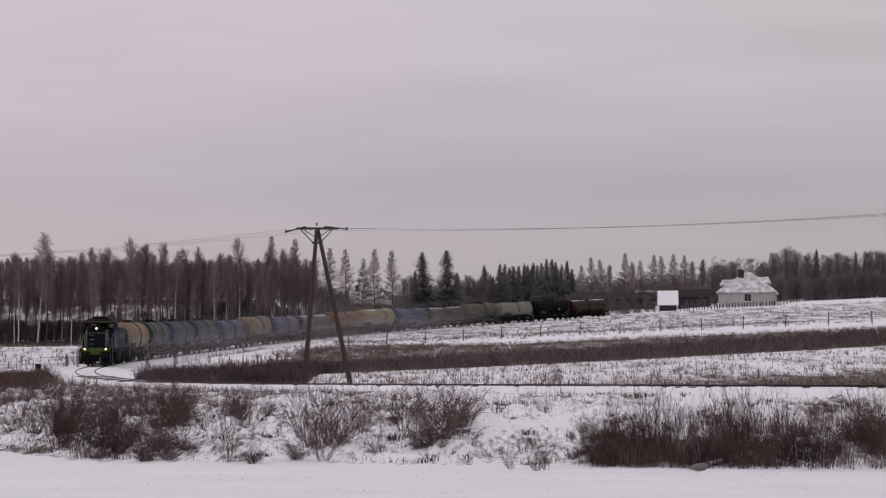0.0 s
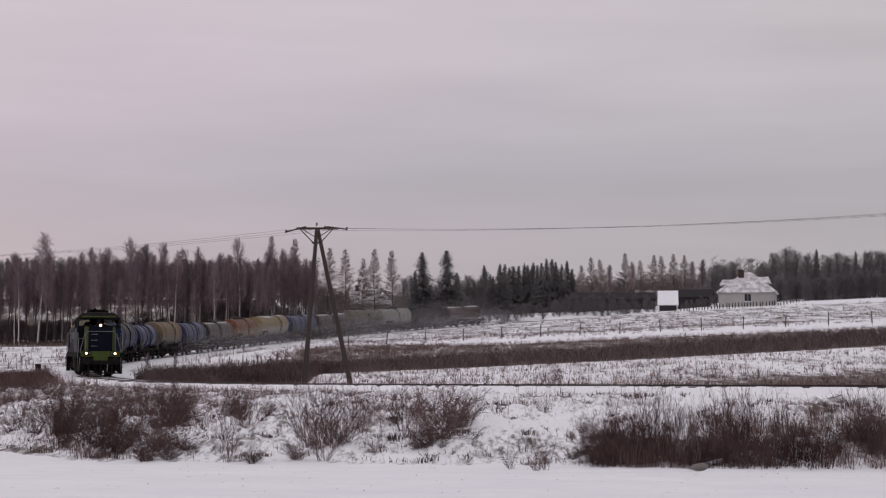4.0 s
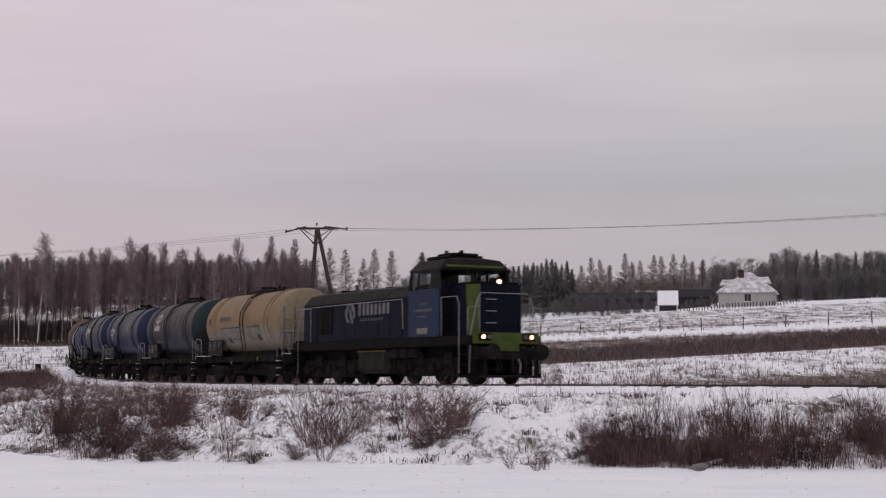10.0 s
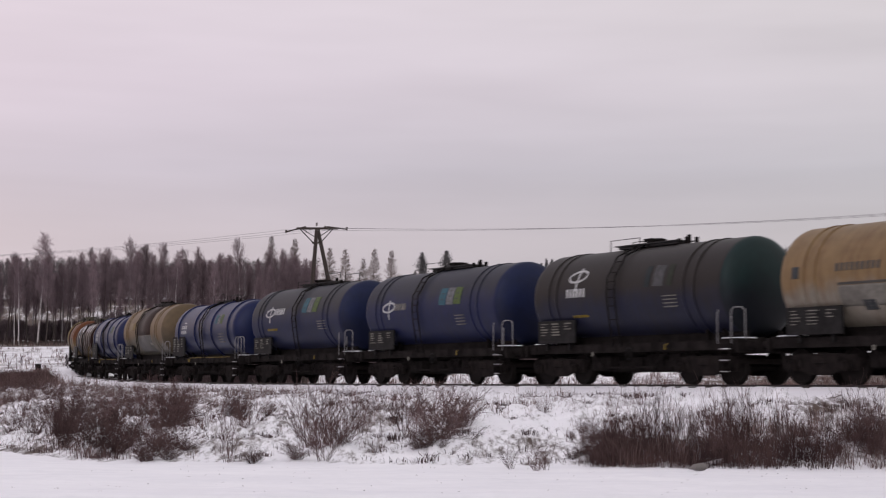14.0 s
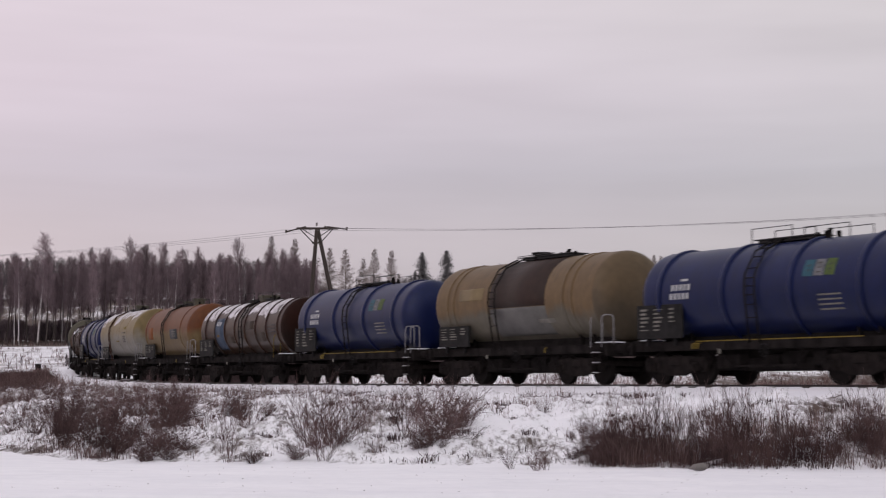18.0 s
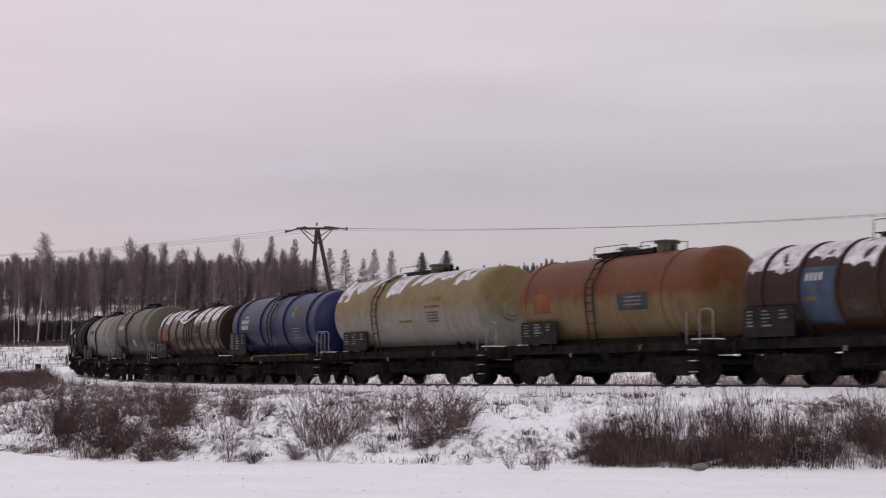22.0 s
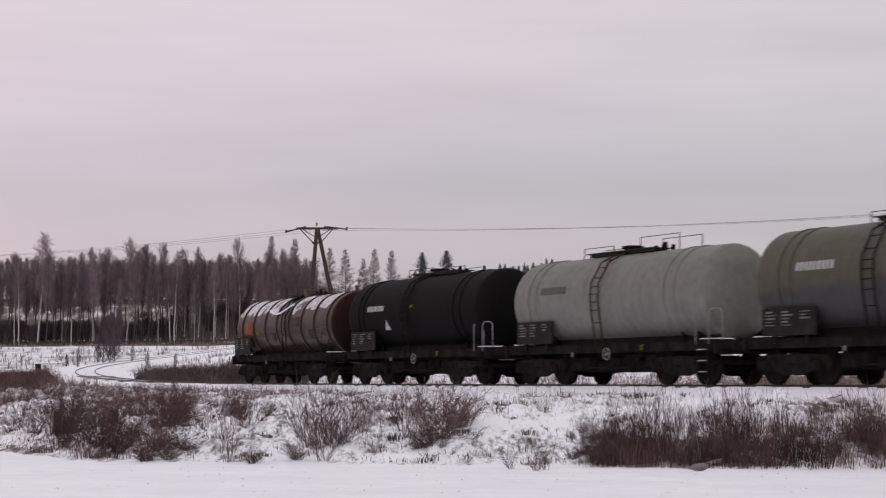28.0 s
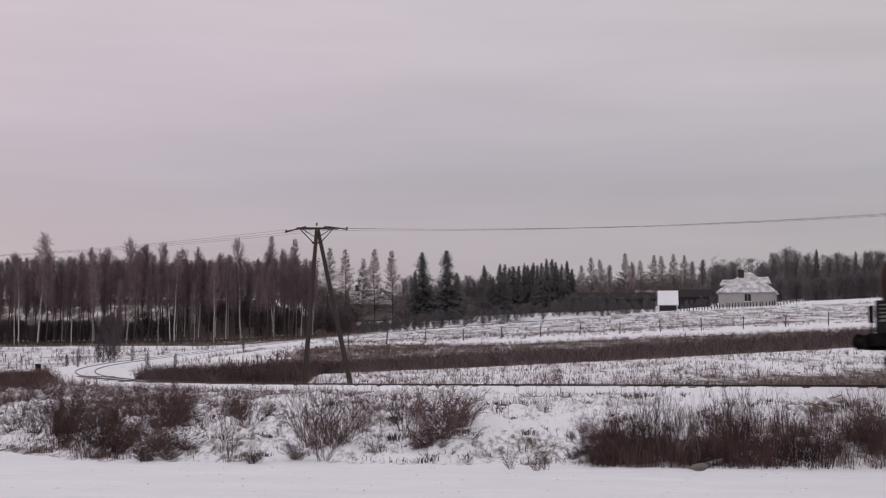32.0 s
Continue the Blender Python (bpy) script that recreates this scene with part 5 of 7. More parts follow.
    for k in range(3):
        part("nose_rung", Geo().tube((6.84, -0.62, 2.2 + 0.4 * k), (6.84, -0.2, 2.2 + 0.4 * k), 0.018, n=5), M_PIPE, nose)
    lamp_box = part("upper_lamp_box", Geo().box((6.50, 0, 3.60), (0.36, 0.40, 0.30), ch=0.05), M_BLACK, nose)
    part("lamp_rim", Geo().tube((6.67, 0, 3.61), (6.69, 0, 3.61), 0.09, n=16), M_LAMP_RIM, lamp_box)
    part("upper_lamp", Geo().tube((6.68, 0, 3.61), (6.705, 0, 3.61), 0.066, n=16), M_LAMP, lamp_box, "lit warm headlamp")
    # buffer beams, lamps, steps, handrails at both ends
    for sx in (1, -1):
        beam = part("buffer_beam", Geo().box((sx * 7.12, 0, 1.68), (0.14, 2.6, 0.38), ch=0.02), M_LIME if sx > 0 else M_LOCO_DARK, w)
        part("lower_beam", Geo().box((sx * 7.10, 0, 1.18), (0.16, 2.5, 0.42), ch=0.03), M_BLACK, w)
        if sx > 0:
            part("beam_centre", Geo().box((7.14, 0, 1.42), (0.16, 0.95, 0.36), ch=0.02), M_LIME, beam)
        for sy in (-1, 1):
            g = Geo().tube((sx * 7.15, sy * 0.95, 1.21), (sx * 7.55, sy * 0.95, 1.21), 0.17, n=14).tube((sx * 7.55, sy * 0.95, 1.21), (sx * 7.85, sy * 0.95, 1.21), 0.11, n=12).tube((sx * 7.88, sy * 0.95, 1.21), (sx * 7.95, sy * 0.95, 1.21), 0.27, 0.25, n=22)
            part("buffer", g, M_BLACK, w)
            ho = part("lamp_housing", Geo().box((sx * 7.18, sy * 0.86, 1.72), (0.12, 0.52, 0.26), ch=0.04), M_BLACK, beam)
            part("lamp_rim", Geo().tube((sx * 7.22, sy * 0.95, 1.72), (sx * 7.25, sy * 0.95, 1.72), 0.085, n=16), M_LAMP_RIM if sx > 0 else M_LAMP_OFF, ho)
            part("headlamp", Geo().tube((sx * 7.22, sy * 0.95, 1.72), (sx * 7.26, sy * 0.95, 1.72), 0.056, n=16), M_LAMP if sx > 0 else M_LAMP_OFF, ho, "lit warm headlamp" if sx > 0 else "")
            part("marker_lamp", Geo().tube((sx * 7.22, sy * 0.72, 1.72), (sx * 7.26, sy * 0.72, 1.72), 0.08, n=14), M_LAMP_OFF, ho)
            for x_ in (6.47, 7.03):
                part("step_side", Geo().box((sx * x_, sy * 1.32, 0.95), (0.03, 0.3, 1.2)), M_LOCO_DARK, w)
            for k in range(4):
                part("step_tread", Geo().box((sx * 6.75, sy * 1.32, 0.42 + 0.36 * k), (0.53, 0.30, 0.035)), M_LOCO_DARK, w)
            part("corner_handrail", Geo().line([(sx * 6.5, sy * 1.47, 0.5), (sx * 6.5, sy * 1.47, 2.85), (sx * 6.35, sy * 1.47, 3.1), (sx * 5.3, sy * 1.47, 3.1), (sx * 5.3, sy * 1.47, 1.8)], 0.017, 6), M_PIPE, w)
            part("post", Geo().line([(sx * 7.06, sy * 1.40, 0.5), (sx * 7.06, sy * 1.34, 1.9), (sx * 7.04, sy * 1.05, 3.05)], 0.017, 6), M_PIPE, w)
            part("side_rail", Geo().line([(sx * 7.04, sy * 1.05, 2.75), (sx * 7.04, sy * 1.45, 2.7), (sx * 7.04, sy * 1.45, 1.8)], 0.014, 6), M_PIPE, w)
        part("front_handrail", Geo().line([(sx * 7.05, -1.0, 1.85), (sx * 7.05, -1.0, 3.1), (sx * 7.05, -0.9, 3.2), (sx * 7.05, 0.9, 3.2), (sx * 7.05, 1.0, 3.1), (sx * 7.05, 1.0, 1.85)], 0.016, 6), M_PIPE, w)
        part("coupling_hook", Geo().box((sx * 7.4, 0, 1.06), (0.5, 0.14, 0.22), ch=0.03).tube((sx * 7.55, 0, 1.0), (sx * 7.6, 0, 0.55), 0.05, n=6), M_BLACK, w)
        g = Geo().box((sx * 7.2, 0, 0.40), (0.06, 2.2, 0.10), ch=0.02)
        g.box((sx * 7.1, -0.8, 0.65), (0.06, 0.1, 0.7)).box((sx * 7.1, 0.8, 0.65), (0.06, 0.1, 0.7))
        part("snow_plough", g, M_BLACK, w)
        for y in (-0.45, -0.3, 0.3, 0.45):
            part("air_hose", Geo().line([(sx * 7.2, y, 0.98), (sx * 7.34, y, 0.8), (sx * 7.3, y, 0.5)], 0.03, 6), M_PIPE if y == 0.45 else M_BLACK, w)
    part("underframe", Geo().box((0, 0, 1.30), (13.2, 1.9, 0.34), ch=0.03), M_LOCO_DARK, w)
    g = Geo().box((-0.3, 0, 1.0), (2.4, 2.6, 0.96), ch=0.16)
    part("fuel_tank", g, M_TANKGREY, w)
    for sy in (-1, 1):
        for i in range(9):
            part("tank_rivet_strip", Geo().box((-1.35 + i * 0.26, sy * 1.31, 1.34), (0.16, 0.02, 0.05)), M_YELLOW, w)
        g = Geo()
        for i in range(3):
            g.box((1.6 + i * 0.7, sy * 1.25, 1.22), (0.5, 0.3, 0.34), ch=0.04)
        part("equipment_box", g, M_BLACK, w)
    for sx in (-1, 1):
        g = Geo()
        for y in (-1.05, 1.05):
            g.box((0, y, 0.78), (5.6, 0.14, 0.26), ch=0.04)
            g.box((0, y * 0.94, 0.49), (5.5, 0.08, 0.44), ch=0.04)
            for x in (-2.1, 0, 2.1):
                g.box((x, y * 1.08, 0.55), (0.34, 0.26, 0.38), ch=0.05)
                g.tube((x - 0.4, y * 1.05, 0.5), (x - 0.4, y * 1.05, 0.85), 0.11, n=8).tube((x + 0.4, y * 1.05, 0.5), (x + 0.4, y * 1.05, 0.85), 0.11, n=8)
                g.tube((x - 0.75, y * 1.12, 0.95), (x - 0.55, y * 1.12, 0.35), 0.05, n=6)
            g.box((-1.05, y, 0.95), (0.5, 0.2, 0.3), ch=0.04).box((1.05, y, 0.95), (0.5, 0.2, 0.3), ch=0.04)
        g.box((0, 0, 0.9), (3.6, 1.8, 0.35), ch=0.04)
        bo = part("bogie", g, M_BOGIE, w)
        bo.matrix_basis = pose(sx * 4.15, 0, 0)
        for ax in (-2.1, 0, 2.1):
            WHEELS.append((wheelset(0.52, "wheelset", bo, ax), 0.52))
    return w


M_CABGLASS = bpy.data.materials.new("cab_glass")
M_CABGLASS.use_nodes = True
_b = M_CABGLASS.node_tree.nodes["Principled BSDF"]
_b.inputs["Base Color"].default_value = (0.80, 0.84, 0.86, 1)
_b.inputs["Roughness"].default_value, _b.inputs["Transmission Weight"].default_value, _b.inputs["IOR"].default_value = 0.03, 1.0, 1.1
LOCO = locomotive()
settle(LOCO, -0.14)


# ---- power line: a double-leg wooden pole and its wires ----
PX, PY = -7.3, 93.0
PD = Vector((0.985, -0.17, 0)).normalized()          # along the wires


def power_pole():
    p = tagged(new("power_pole"), "weathered double-leg wooden power pole with a cross-arm", "utility pole")
    z0 = gz(PX, PY) - 0.15
    p.location = (PX, PY, z0)
    top = 9.15 - z0
    for x in (-0.62, 2.05):
        g = Geo()
        for k in range(8):
            a, b = k / 8, (k + 1) / 8
            f = lambda u: (x + (0.02 + 0.05 * (x > 0) - x) * u, 0.06 * (x > 0), top * 0.985 * u)
            g.tube(f(a), f(b), 0.155 - 0.050 * a, 0.155 - 0.050 * b, 8)
        part("leg", g, M_POLE, p)
    part("cross_arm", Geo().box((0.05, 0, top - 0.12), (2.4, 0.14, 0.12), ch=0.02), M_POLE, p)
    g = Geo().tube((-1.75, 0, top - 0.32), (-0.6, 0, top - 0.02), 0.045, n=6).tube((1.75, 0, top - 0.16), (0.6, 0, top - 0.02), 0.045, n=6)
    part("arm_extension", g, M_POLE, p)
    for sx in (-1, 1):
        g = Geo().tube((sx * 0.95, 0, top - 0.16), (sx * 0.16 + 0.03, 0, top - 1.0), 0.03, n=5)
        part("brace", g, M_DARKPIPE, p)
        part("brace", Geo().tube((sx * 0.8, 0, top - 0.16), (sx * 0.15 + 0.03, 0, top - 0.6), 0.025, n=5), M_DARKPIPE, p)
    part("spacer", Geo().box((0.05, 0, top - 0.95), (0.6, 0.12, 0.1)), M_POLE, p)
    for x, dz in ((-1.75, -0.30), (0.02, 0.12), (0.5, -0.06), (1.75, -0.14)):
        g = Geo().tube((x, 0, top + dz - 0.1), (x, 0, top + dz + 0.06), 0.035, n=8)
        for k in range(3):
            g.tube((x, 0, top + dz - 0.04 + k * 0.05), (x, 0, top + dz - 0.01 + k * 0.05), 0.07, 0.05, n=10)
        part("insulator", g, M_INSUL, p)
    return p, top + z0


POLE, ARM_Z = power_pole()
for k, (ox, dz) in enumerate(((-1.75, -0.20), (0.5, -0.10), (1.75, -0.10))):
    a = Vector((PX + ox, PY, ARM_Z + dz))
    ends = ((Vector((PX - 62 + ox * 0.6, PY + 62, ARM_Z + 3.2 + 0.2 * dz)), 1.0), (Vector((PX + 58 + ox * 0.4, PY - 26, ARM_Z + 1.4 + 0.1 * dz)), 1.25))
    for b, sag in ends:
        pts = [a.lerp(b, i / 24) - Vector((0, 0, sag * 4 * (i / 24) * (1 - i / 24))) for i in range(25)]
        g = Geo().line([p - a for p in pts], 0.008, 4)
        o = part("power_line", g, M_WIRE)
        o.location = a
        tagged(o, "thin overhead power wire slung from the wooden pole", "wire", "power wires")

# ---- fences ----
fence = tagged(new("field_fence"), "sparse wire fence of thin wooden posts across the field", "fence")
posts = []
for i in range(24):
    x = -12.0 + i * 4.88
    y = 206 - 0.30 * max(0, x - 12)
    z = gz(x, y)
    posts.append((x, y, z))
    o = part("post", Geo().tube((0, 0, -0.2), (0.02, 0, 1.55), 0.075, 0.065, 6), M_POST, fence)
    o.matrix_basis = pose(x, y, z, 2 * math.sin(i * 2.1), 3 * math.sin(i * 1.3), 0)
for hgt in (0.6, 1.3):
    part("fence_wire", Geo().line([(x, y, z + hgt) for x, y, z in posts], 0.012, 4), M_WIRE, fence)

yard = tagged(new("yard_fence"), "low dark picket fence with snow on the rails by the house", "fence")
rp = random.Random(5)
for i in range(70):
    px = 1205 + i * 5.4 + rp.uniform(-1, 1)
    d = float(np.interp(px, (1205, 1270, 1380, 1425, 1590), (325, 328, 330, 347, 352)))
    x, y = (px - 784) / 2866.5 * d, d
    z = gz(x, y)
    tall = 1.0 if 1270 < px < 1372 else 0.55
    o = part("picket", Geo().box((0, 0, tall / 2), (0.2, 0.08, tall + rp.uniform(-0.1, 0.15) * tall), ch=0.02), M_BARN, yard)
    o.matrix_basis = pose(x, y, z)

edging = tagged(new("wood_fence"), "low snow-capped post fence along the wood", "fence")
post_mesh = Geo().box((0, 0, 0.3), (0.14, 0.14, 0.9), ch=0.02).mesh("post", M_POST)
cap_mesh = Geo().box((0, 0, 0.80), (0.2, 0.2, 0.06), ch=0.02).mesh("snow_cap", M_SNOW)
row = []
for i in range(66):
    px = -30 + i * 9.0
    d = float(np.interp(px, (-60, 0, 150, 250, 400, 470, 560, 640), (250, 250, 255, 261, 268, 268, 274, 288))) - 4
    x, y = (px - 784) / 2866.5 * d, d
    row.append((x, y, gz(x, y)))
    for nm, me in (("post", post_mesh), ("snow_cap", cap_mesh))[:1 if math.sin(i * 5.3) > 0.2 else 2]:
        o = new(nm, me)
        o.parent, o.matrix_basis = edging, pose(x, y, row[-1][2] - 0.15 * abs(math.sin(i * 2.7)), 0, 4 * math.sin(i * 1.9), 0)
part("fence_rail", Geo().line([(x, y + 0.1, z + 0.42) for x, y, z in row], 0.05, 5), M_POST, edging)

stakes = tagged(new("snow_stakes"), "row of short leaning wooden stakes by the track", "fence")
for i in range(13):
    x, y = -17.8 + 0.36 * i, 131.5 + 0.35 * i
    o = part("stake", Geo().tube((0, 0, -0.2), (0.05 * math.sin(i * 3), 0, 0.95 + 0.2 * math.sin(i * 1.9)), 0.055, 0.045, 6), M_POST, stakes)
    o.matrix_basis = pose(x, y, gz(x, y), 6 * math.sin(i * 1.7), 9 * math.sin(i * 2.3), 0)


# ---- houses ----
def hip_roof(cx, cy, z, wx, wy, h, ridge, over=0.45):
    a, b, r = wx / 2 + over, wy / 2 + over, ridge / 2
    vs = [(cx - a, cy - b, z), (cx + a, cy - b, z), (cx + a, cy + b, z), (cx - a, cy + b, z), (cx - r, cy, z + h), (cx + r, cy, z + h)]
    vs += [(x, y, q - 0.18) for x, y, q in vs[:4]]
    return Geo().add(vs, [(0, 1, 5, 4), (1, 2, 5), (2, 3, 4, 5), (3, 0, 4), (0, 6, 7, 1), (1, 7, 8, 2), (2, 8, 9, 3), (3, 9, 6, 0), (6, 9, 8, 7)])


def window_part(parent, x, y, z, w, h):
    win = part("window", Geo().box((x, y - 0.03, z), (w + 0.16, 0.1, h + 0.16), ch=0.01), M_WALL, parent)
    part("pane", Geo().box((x - w / 4 - 0.01, y - 0.085, z), (w / 2 - 0.04, 0.02, h)), M_GLASS, win)
    part("pane", Geo().box((x + w / 4 + 0.01, y - 0.085, z), (w / 2 - 0.04, 0.02, h)), M_GLASS, win)
    part("sill", Geo().box((x, y - 0.12, z - h / 2 - 0.1), (w + 0.3, 0.2, 0.05)), M_SNOW, win)


def white_house():
    ho = tagged(new("house"), "single-storey pale house with a snow-covered hip roof", "house")
    d = 334.0
    x0, x1 = (1275 - 784) / 2866.5 * d, (1376 - 784) / 2866.5 * d
    z = gz((x0 + x1) / 2, d) - 0.2
    ho.location = ((x0 + x1) / 2 + 0.7, d + 4.5, z)
    ho.rotation_euler.z = radians(-14)
    w = x1 - x0 - 0.3
    part("wall", Geo().box((0, 0, 1.65), (w, 9, 3.3), ch=0.02), M_WALL, ho)
    rf = part("roof", hip_roof(0, 0, 3.2, w, 9, 4.3, 1.6), M_ROOF, ho, "roof under thin snow")
    part("chimney", Geo().box((-1.25, -1.0, 6.95), (1.15, 0.8, 2.1), ch=0.03), M_CHIM, rf)
    part("rear_wing_roof", hip_roof(2.7, 4.3, 5.5, 3.0, 3, 1.3, 2.8), M_ROOF, ho)
    part("rear_wing", Geo().box((2.7, 4.3, 4.0), (3.0, 3.0, 3.0)), M_WALL, ho)
    part("rear_wing_roof", hip_roof(-4.3, 4.0, 5.2, 2.4, 3, 1.1, 2.4), M_ROOF, ho)
    part("rear_wing", Geo().box((-4.3, 4.0, 3.8), (2.4, 3.0, 2.8)), M_WALL, ho)
    window_part(ho, 0.25, -4.5, 2.0, 1.3, 1.4)
    part("door", Geo().box((3.6, -4.52, 1.25), (1.0, 0.1, 2.1), ch=0.01), M_WALL, ho)
    part("porch_post", Geo().box((5.2, -4.7, 1.7), (0.2, 0.2, 3.4)), M_WALL, ho)


def gable_house(name, label, px0, px1, d, wall_h, roof_h, depth, wall_mat, roof_mat, drop=0.0, chimney=None, windows=(), steep=False):
    ho = tagged(new(name), label, "house" if name == "house" else name.replace("_", " "))
    x0, x1 = (px0 - 784) / 2866.5 * d, (px1 - 784) / 2866.5 * d
    w = x1 - x0
    ho.rotation_euler.z = -math.atan2((x0 + x1) / 2, d) * 0.9
    ho.location = ((x0 + x1) / 2, d + depth / 2, gz((x0 + x1) / 2, d) - 0.2 - drop)
    part("wall", Geo().box((0, 0, wall_h / 2), (w, depth, wall_h)), wall_mat, ho)
    rf = part("roof", hip_roof(0, 0, wall_h, w, depth, roof_h, w + 0.7, 0.4), roof_mat, ho)
    if chimney:
        part("chimney", Geo().box((chimney, -0.4, wall_h + roof_h), (0.8, 0.7, 1.5), ch=0.03), M_CHIM, rf)
    for x, z in windows:
        window_part(ho, x, -depth / 2, z, 1.1, 1.2)
    return ho


white_house()
gable_house("shed", "small shed with a steep snow-covered roof", 1169, 1199, 330, 1.5, 2.9, 2.4, M_BARN, M_SNOW)
gable_house("house", "house with a snowy roof half hidden behind trees", 620, 690, 352, 3.6, 3.4, 8, M_DIMWALL, M_ROOF, -0.6, -3.0, ((-2.0, 3.0), (1.5, 3.0)))
gable_house("barn", "long dark barn with snow patches on its roof", 1015, 1162, 352, 3.6, 1.6, 9, M_BARN, M_BARN, 0.9)
gable_house("house", "house with a snowy roof among the larches", 1130, 1164, 404, 3.0, 2.2, 7, M_DIMWALL, M_ROOF, 0.3)
gable_house("shed", "small shed with a patchy snowy roof among the trees", 1222, 1240, 404, 2.4, 1.4, 4, M_DIMWALL, M_ROOF, 0.3)
gable_house("barn", "low dark wooden outbuilding by the farm", 1204, 1262, 352, 3.8, 1.8, 7, M_BARN, M_BARN, 0.3)

marker = tagged(new("track_marker"), "short dark concrete marker post by the track", "marker post")
mx, my = (70 - 784) / 2866.5 * 140, 140.0
marker.location = (mx, my, gz(mx, my))
part("block", Geo().box((0, 0, 0.3), (0.45, 0.3, 0.95), ch=0.04), M_BLACK, marker)
part("snow_cap", Geo().box((0, 0, 0.80), (0.46, 0.31, 0.06), ch=0.02), M_SNOW, marker)


# ---- trees ----
def blade(g, a, b, r0, r1):
    """A thin three-sided stem."""
    a, b = Vector(a), Vector(b)
    w = (b - a).normalized()
    u = w.cross(Vector((0.31, 0.2, 1))).normalized()
    k = w.cross(u)
    ring = (u, -0.5 * u + 0.866 * k, -0.5 * u - 0.866 * k)
    g.add([a + p * r0 for p in ring] + [b + p * r1 for p in ring], [(0, 1, 4, 3), (1, 2, 5, 4), (2, 0, 3, 5)])


def trunk(g, rr, H, r, bend=0.05, n=7, crook=0.07):
    """A tapered, slightly crooked stem; gives its axis."""
    pts, p = [Vector((0, 0, -0.3))], Vector((0, 0, -0.3))
    lean = Vector((rr.uniform(-bend, bend), rr.uniform(-bend, bend), 0))
    for i in range(10):
        p = p + Vector((lean.x + rr.uniform(-crook, crook), lean.y + rr.uniform(-crook, crook), 1)) * (H / 10)
        pts.append(p.copy())
    for i in range(10):
        g.tube(pts[i], pts[i + 1], r * (1 - 0.09 * i) , r * (1 - 0.09 * (i + 1)), n, False)
    return pts


def along(pts, f):
    i = min(int(f * 10), 9)
    return pts[i].lerp(pts[i + 1], f * 10 - i)


def bare_tree(seed, H, first, spread_, up, nb, bark, twig, conic=False, weep=0.0):
    """A leafless tree: trunk, limbs, branches and fine twigs."""
    rr = random.Random(seed)
    gt, gc = Geo(), Geo()
    pts = trunk(gt, rr, H, H * 0.0075 + 0.015)
    for i in range(nb):
        f = first + (0.97 - first) * (i + rr.random()) / nb
        o = along(pts, f)
        k = (f - first) / (1 - first)
        ln = spread_ * ((1.02 - k) ** 1.15 * rr.uniform(0.6, 1.15) + 0.06 if conic else (0.55 + 0.9 * k - 1.38 * k * k) * rr.uniform(0.6, 1.25) + 0.16)
        a = i * 2.4 + rr.uniform(-0.5, 0.5)
        d = Vector((math.cos(a), math.sin(a), up + (rr.uniform(-0.2, 0.2) + 0.5 * k if conic else rr.uniform(-0.15, 0.25) + 0.9 * k)))
        d.normalize()
        r = 0.018 + 0.012 * ln
        p = o.copy()
        seg = 4
        for j in range(seg):
            q = p + d * (ln / seg)
            blade(gc, p, q, r * (1 - j / seg * 0.7), r * (1 - (j + 1) / seg * 0.7))
            for m in range(6 if conic else 4 if ln > 0.9 else 3):
                e = Vector((d.x + rr.uniform(-0.8, 0.8), d.y + rr.uniform(-0.8, 0.8), d.z + rr.uniform(-0.5, 0.75) - weep))
                e.normalize()
                l2 = ln * rr.uniform(0.22, 0.5) + 0.12
                b = p.lerp(q, rr.random())
                t = b + e * l2
                blade(gc, b, t, 0.010 if conic else 0.013, 0.006)
                for m2 in range(3):
                    e2 = Vector((e.x + rr.uniform(-0.7, 0.7), e.y + rr.uniform(-0.7, 0.7), e.z + rr.uniform(-0.5, 0.5) - weep))
                    e2.normalize()
                    b2 = b.lerp(t, rr.uniform(0.3, 1))
                    blade(gc, b2, b2 + e2 * l2 * rr.uniform(0.4, 0.8), 0.009, 0.006)
            d = (d + Vector((rr.uniform(-0.2, 0.2), rr.uniform(-0.2, 0.2), 0.12 if not conic else 0.03))).normalized()
            p = q
    return gt.mesh("trunk", bark), gc.mesh("crown", twig)


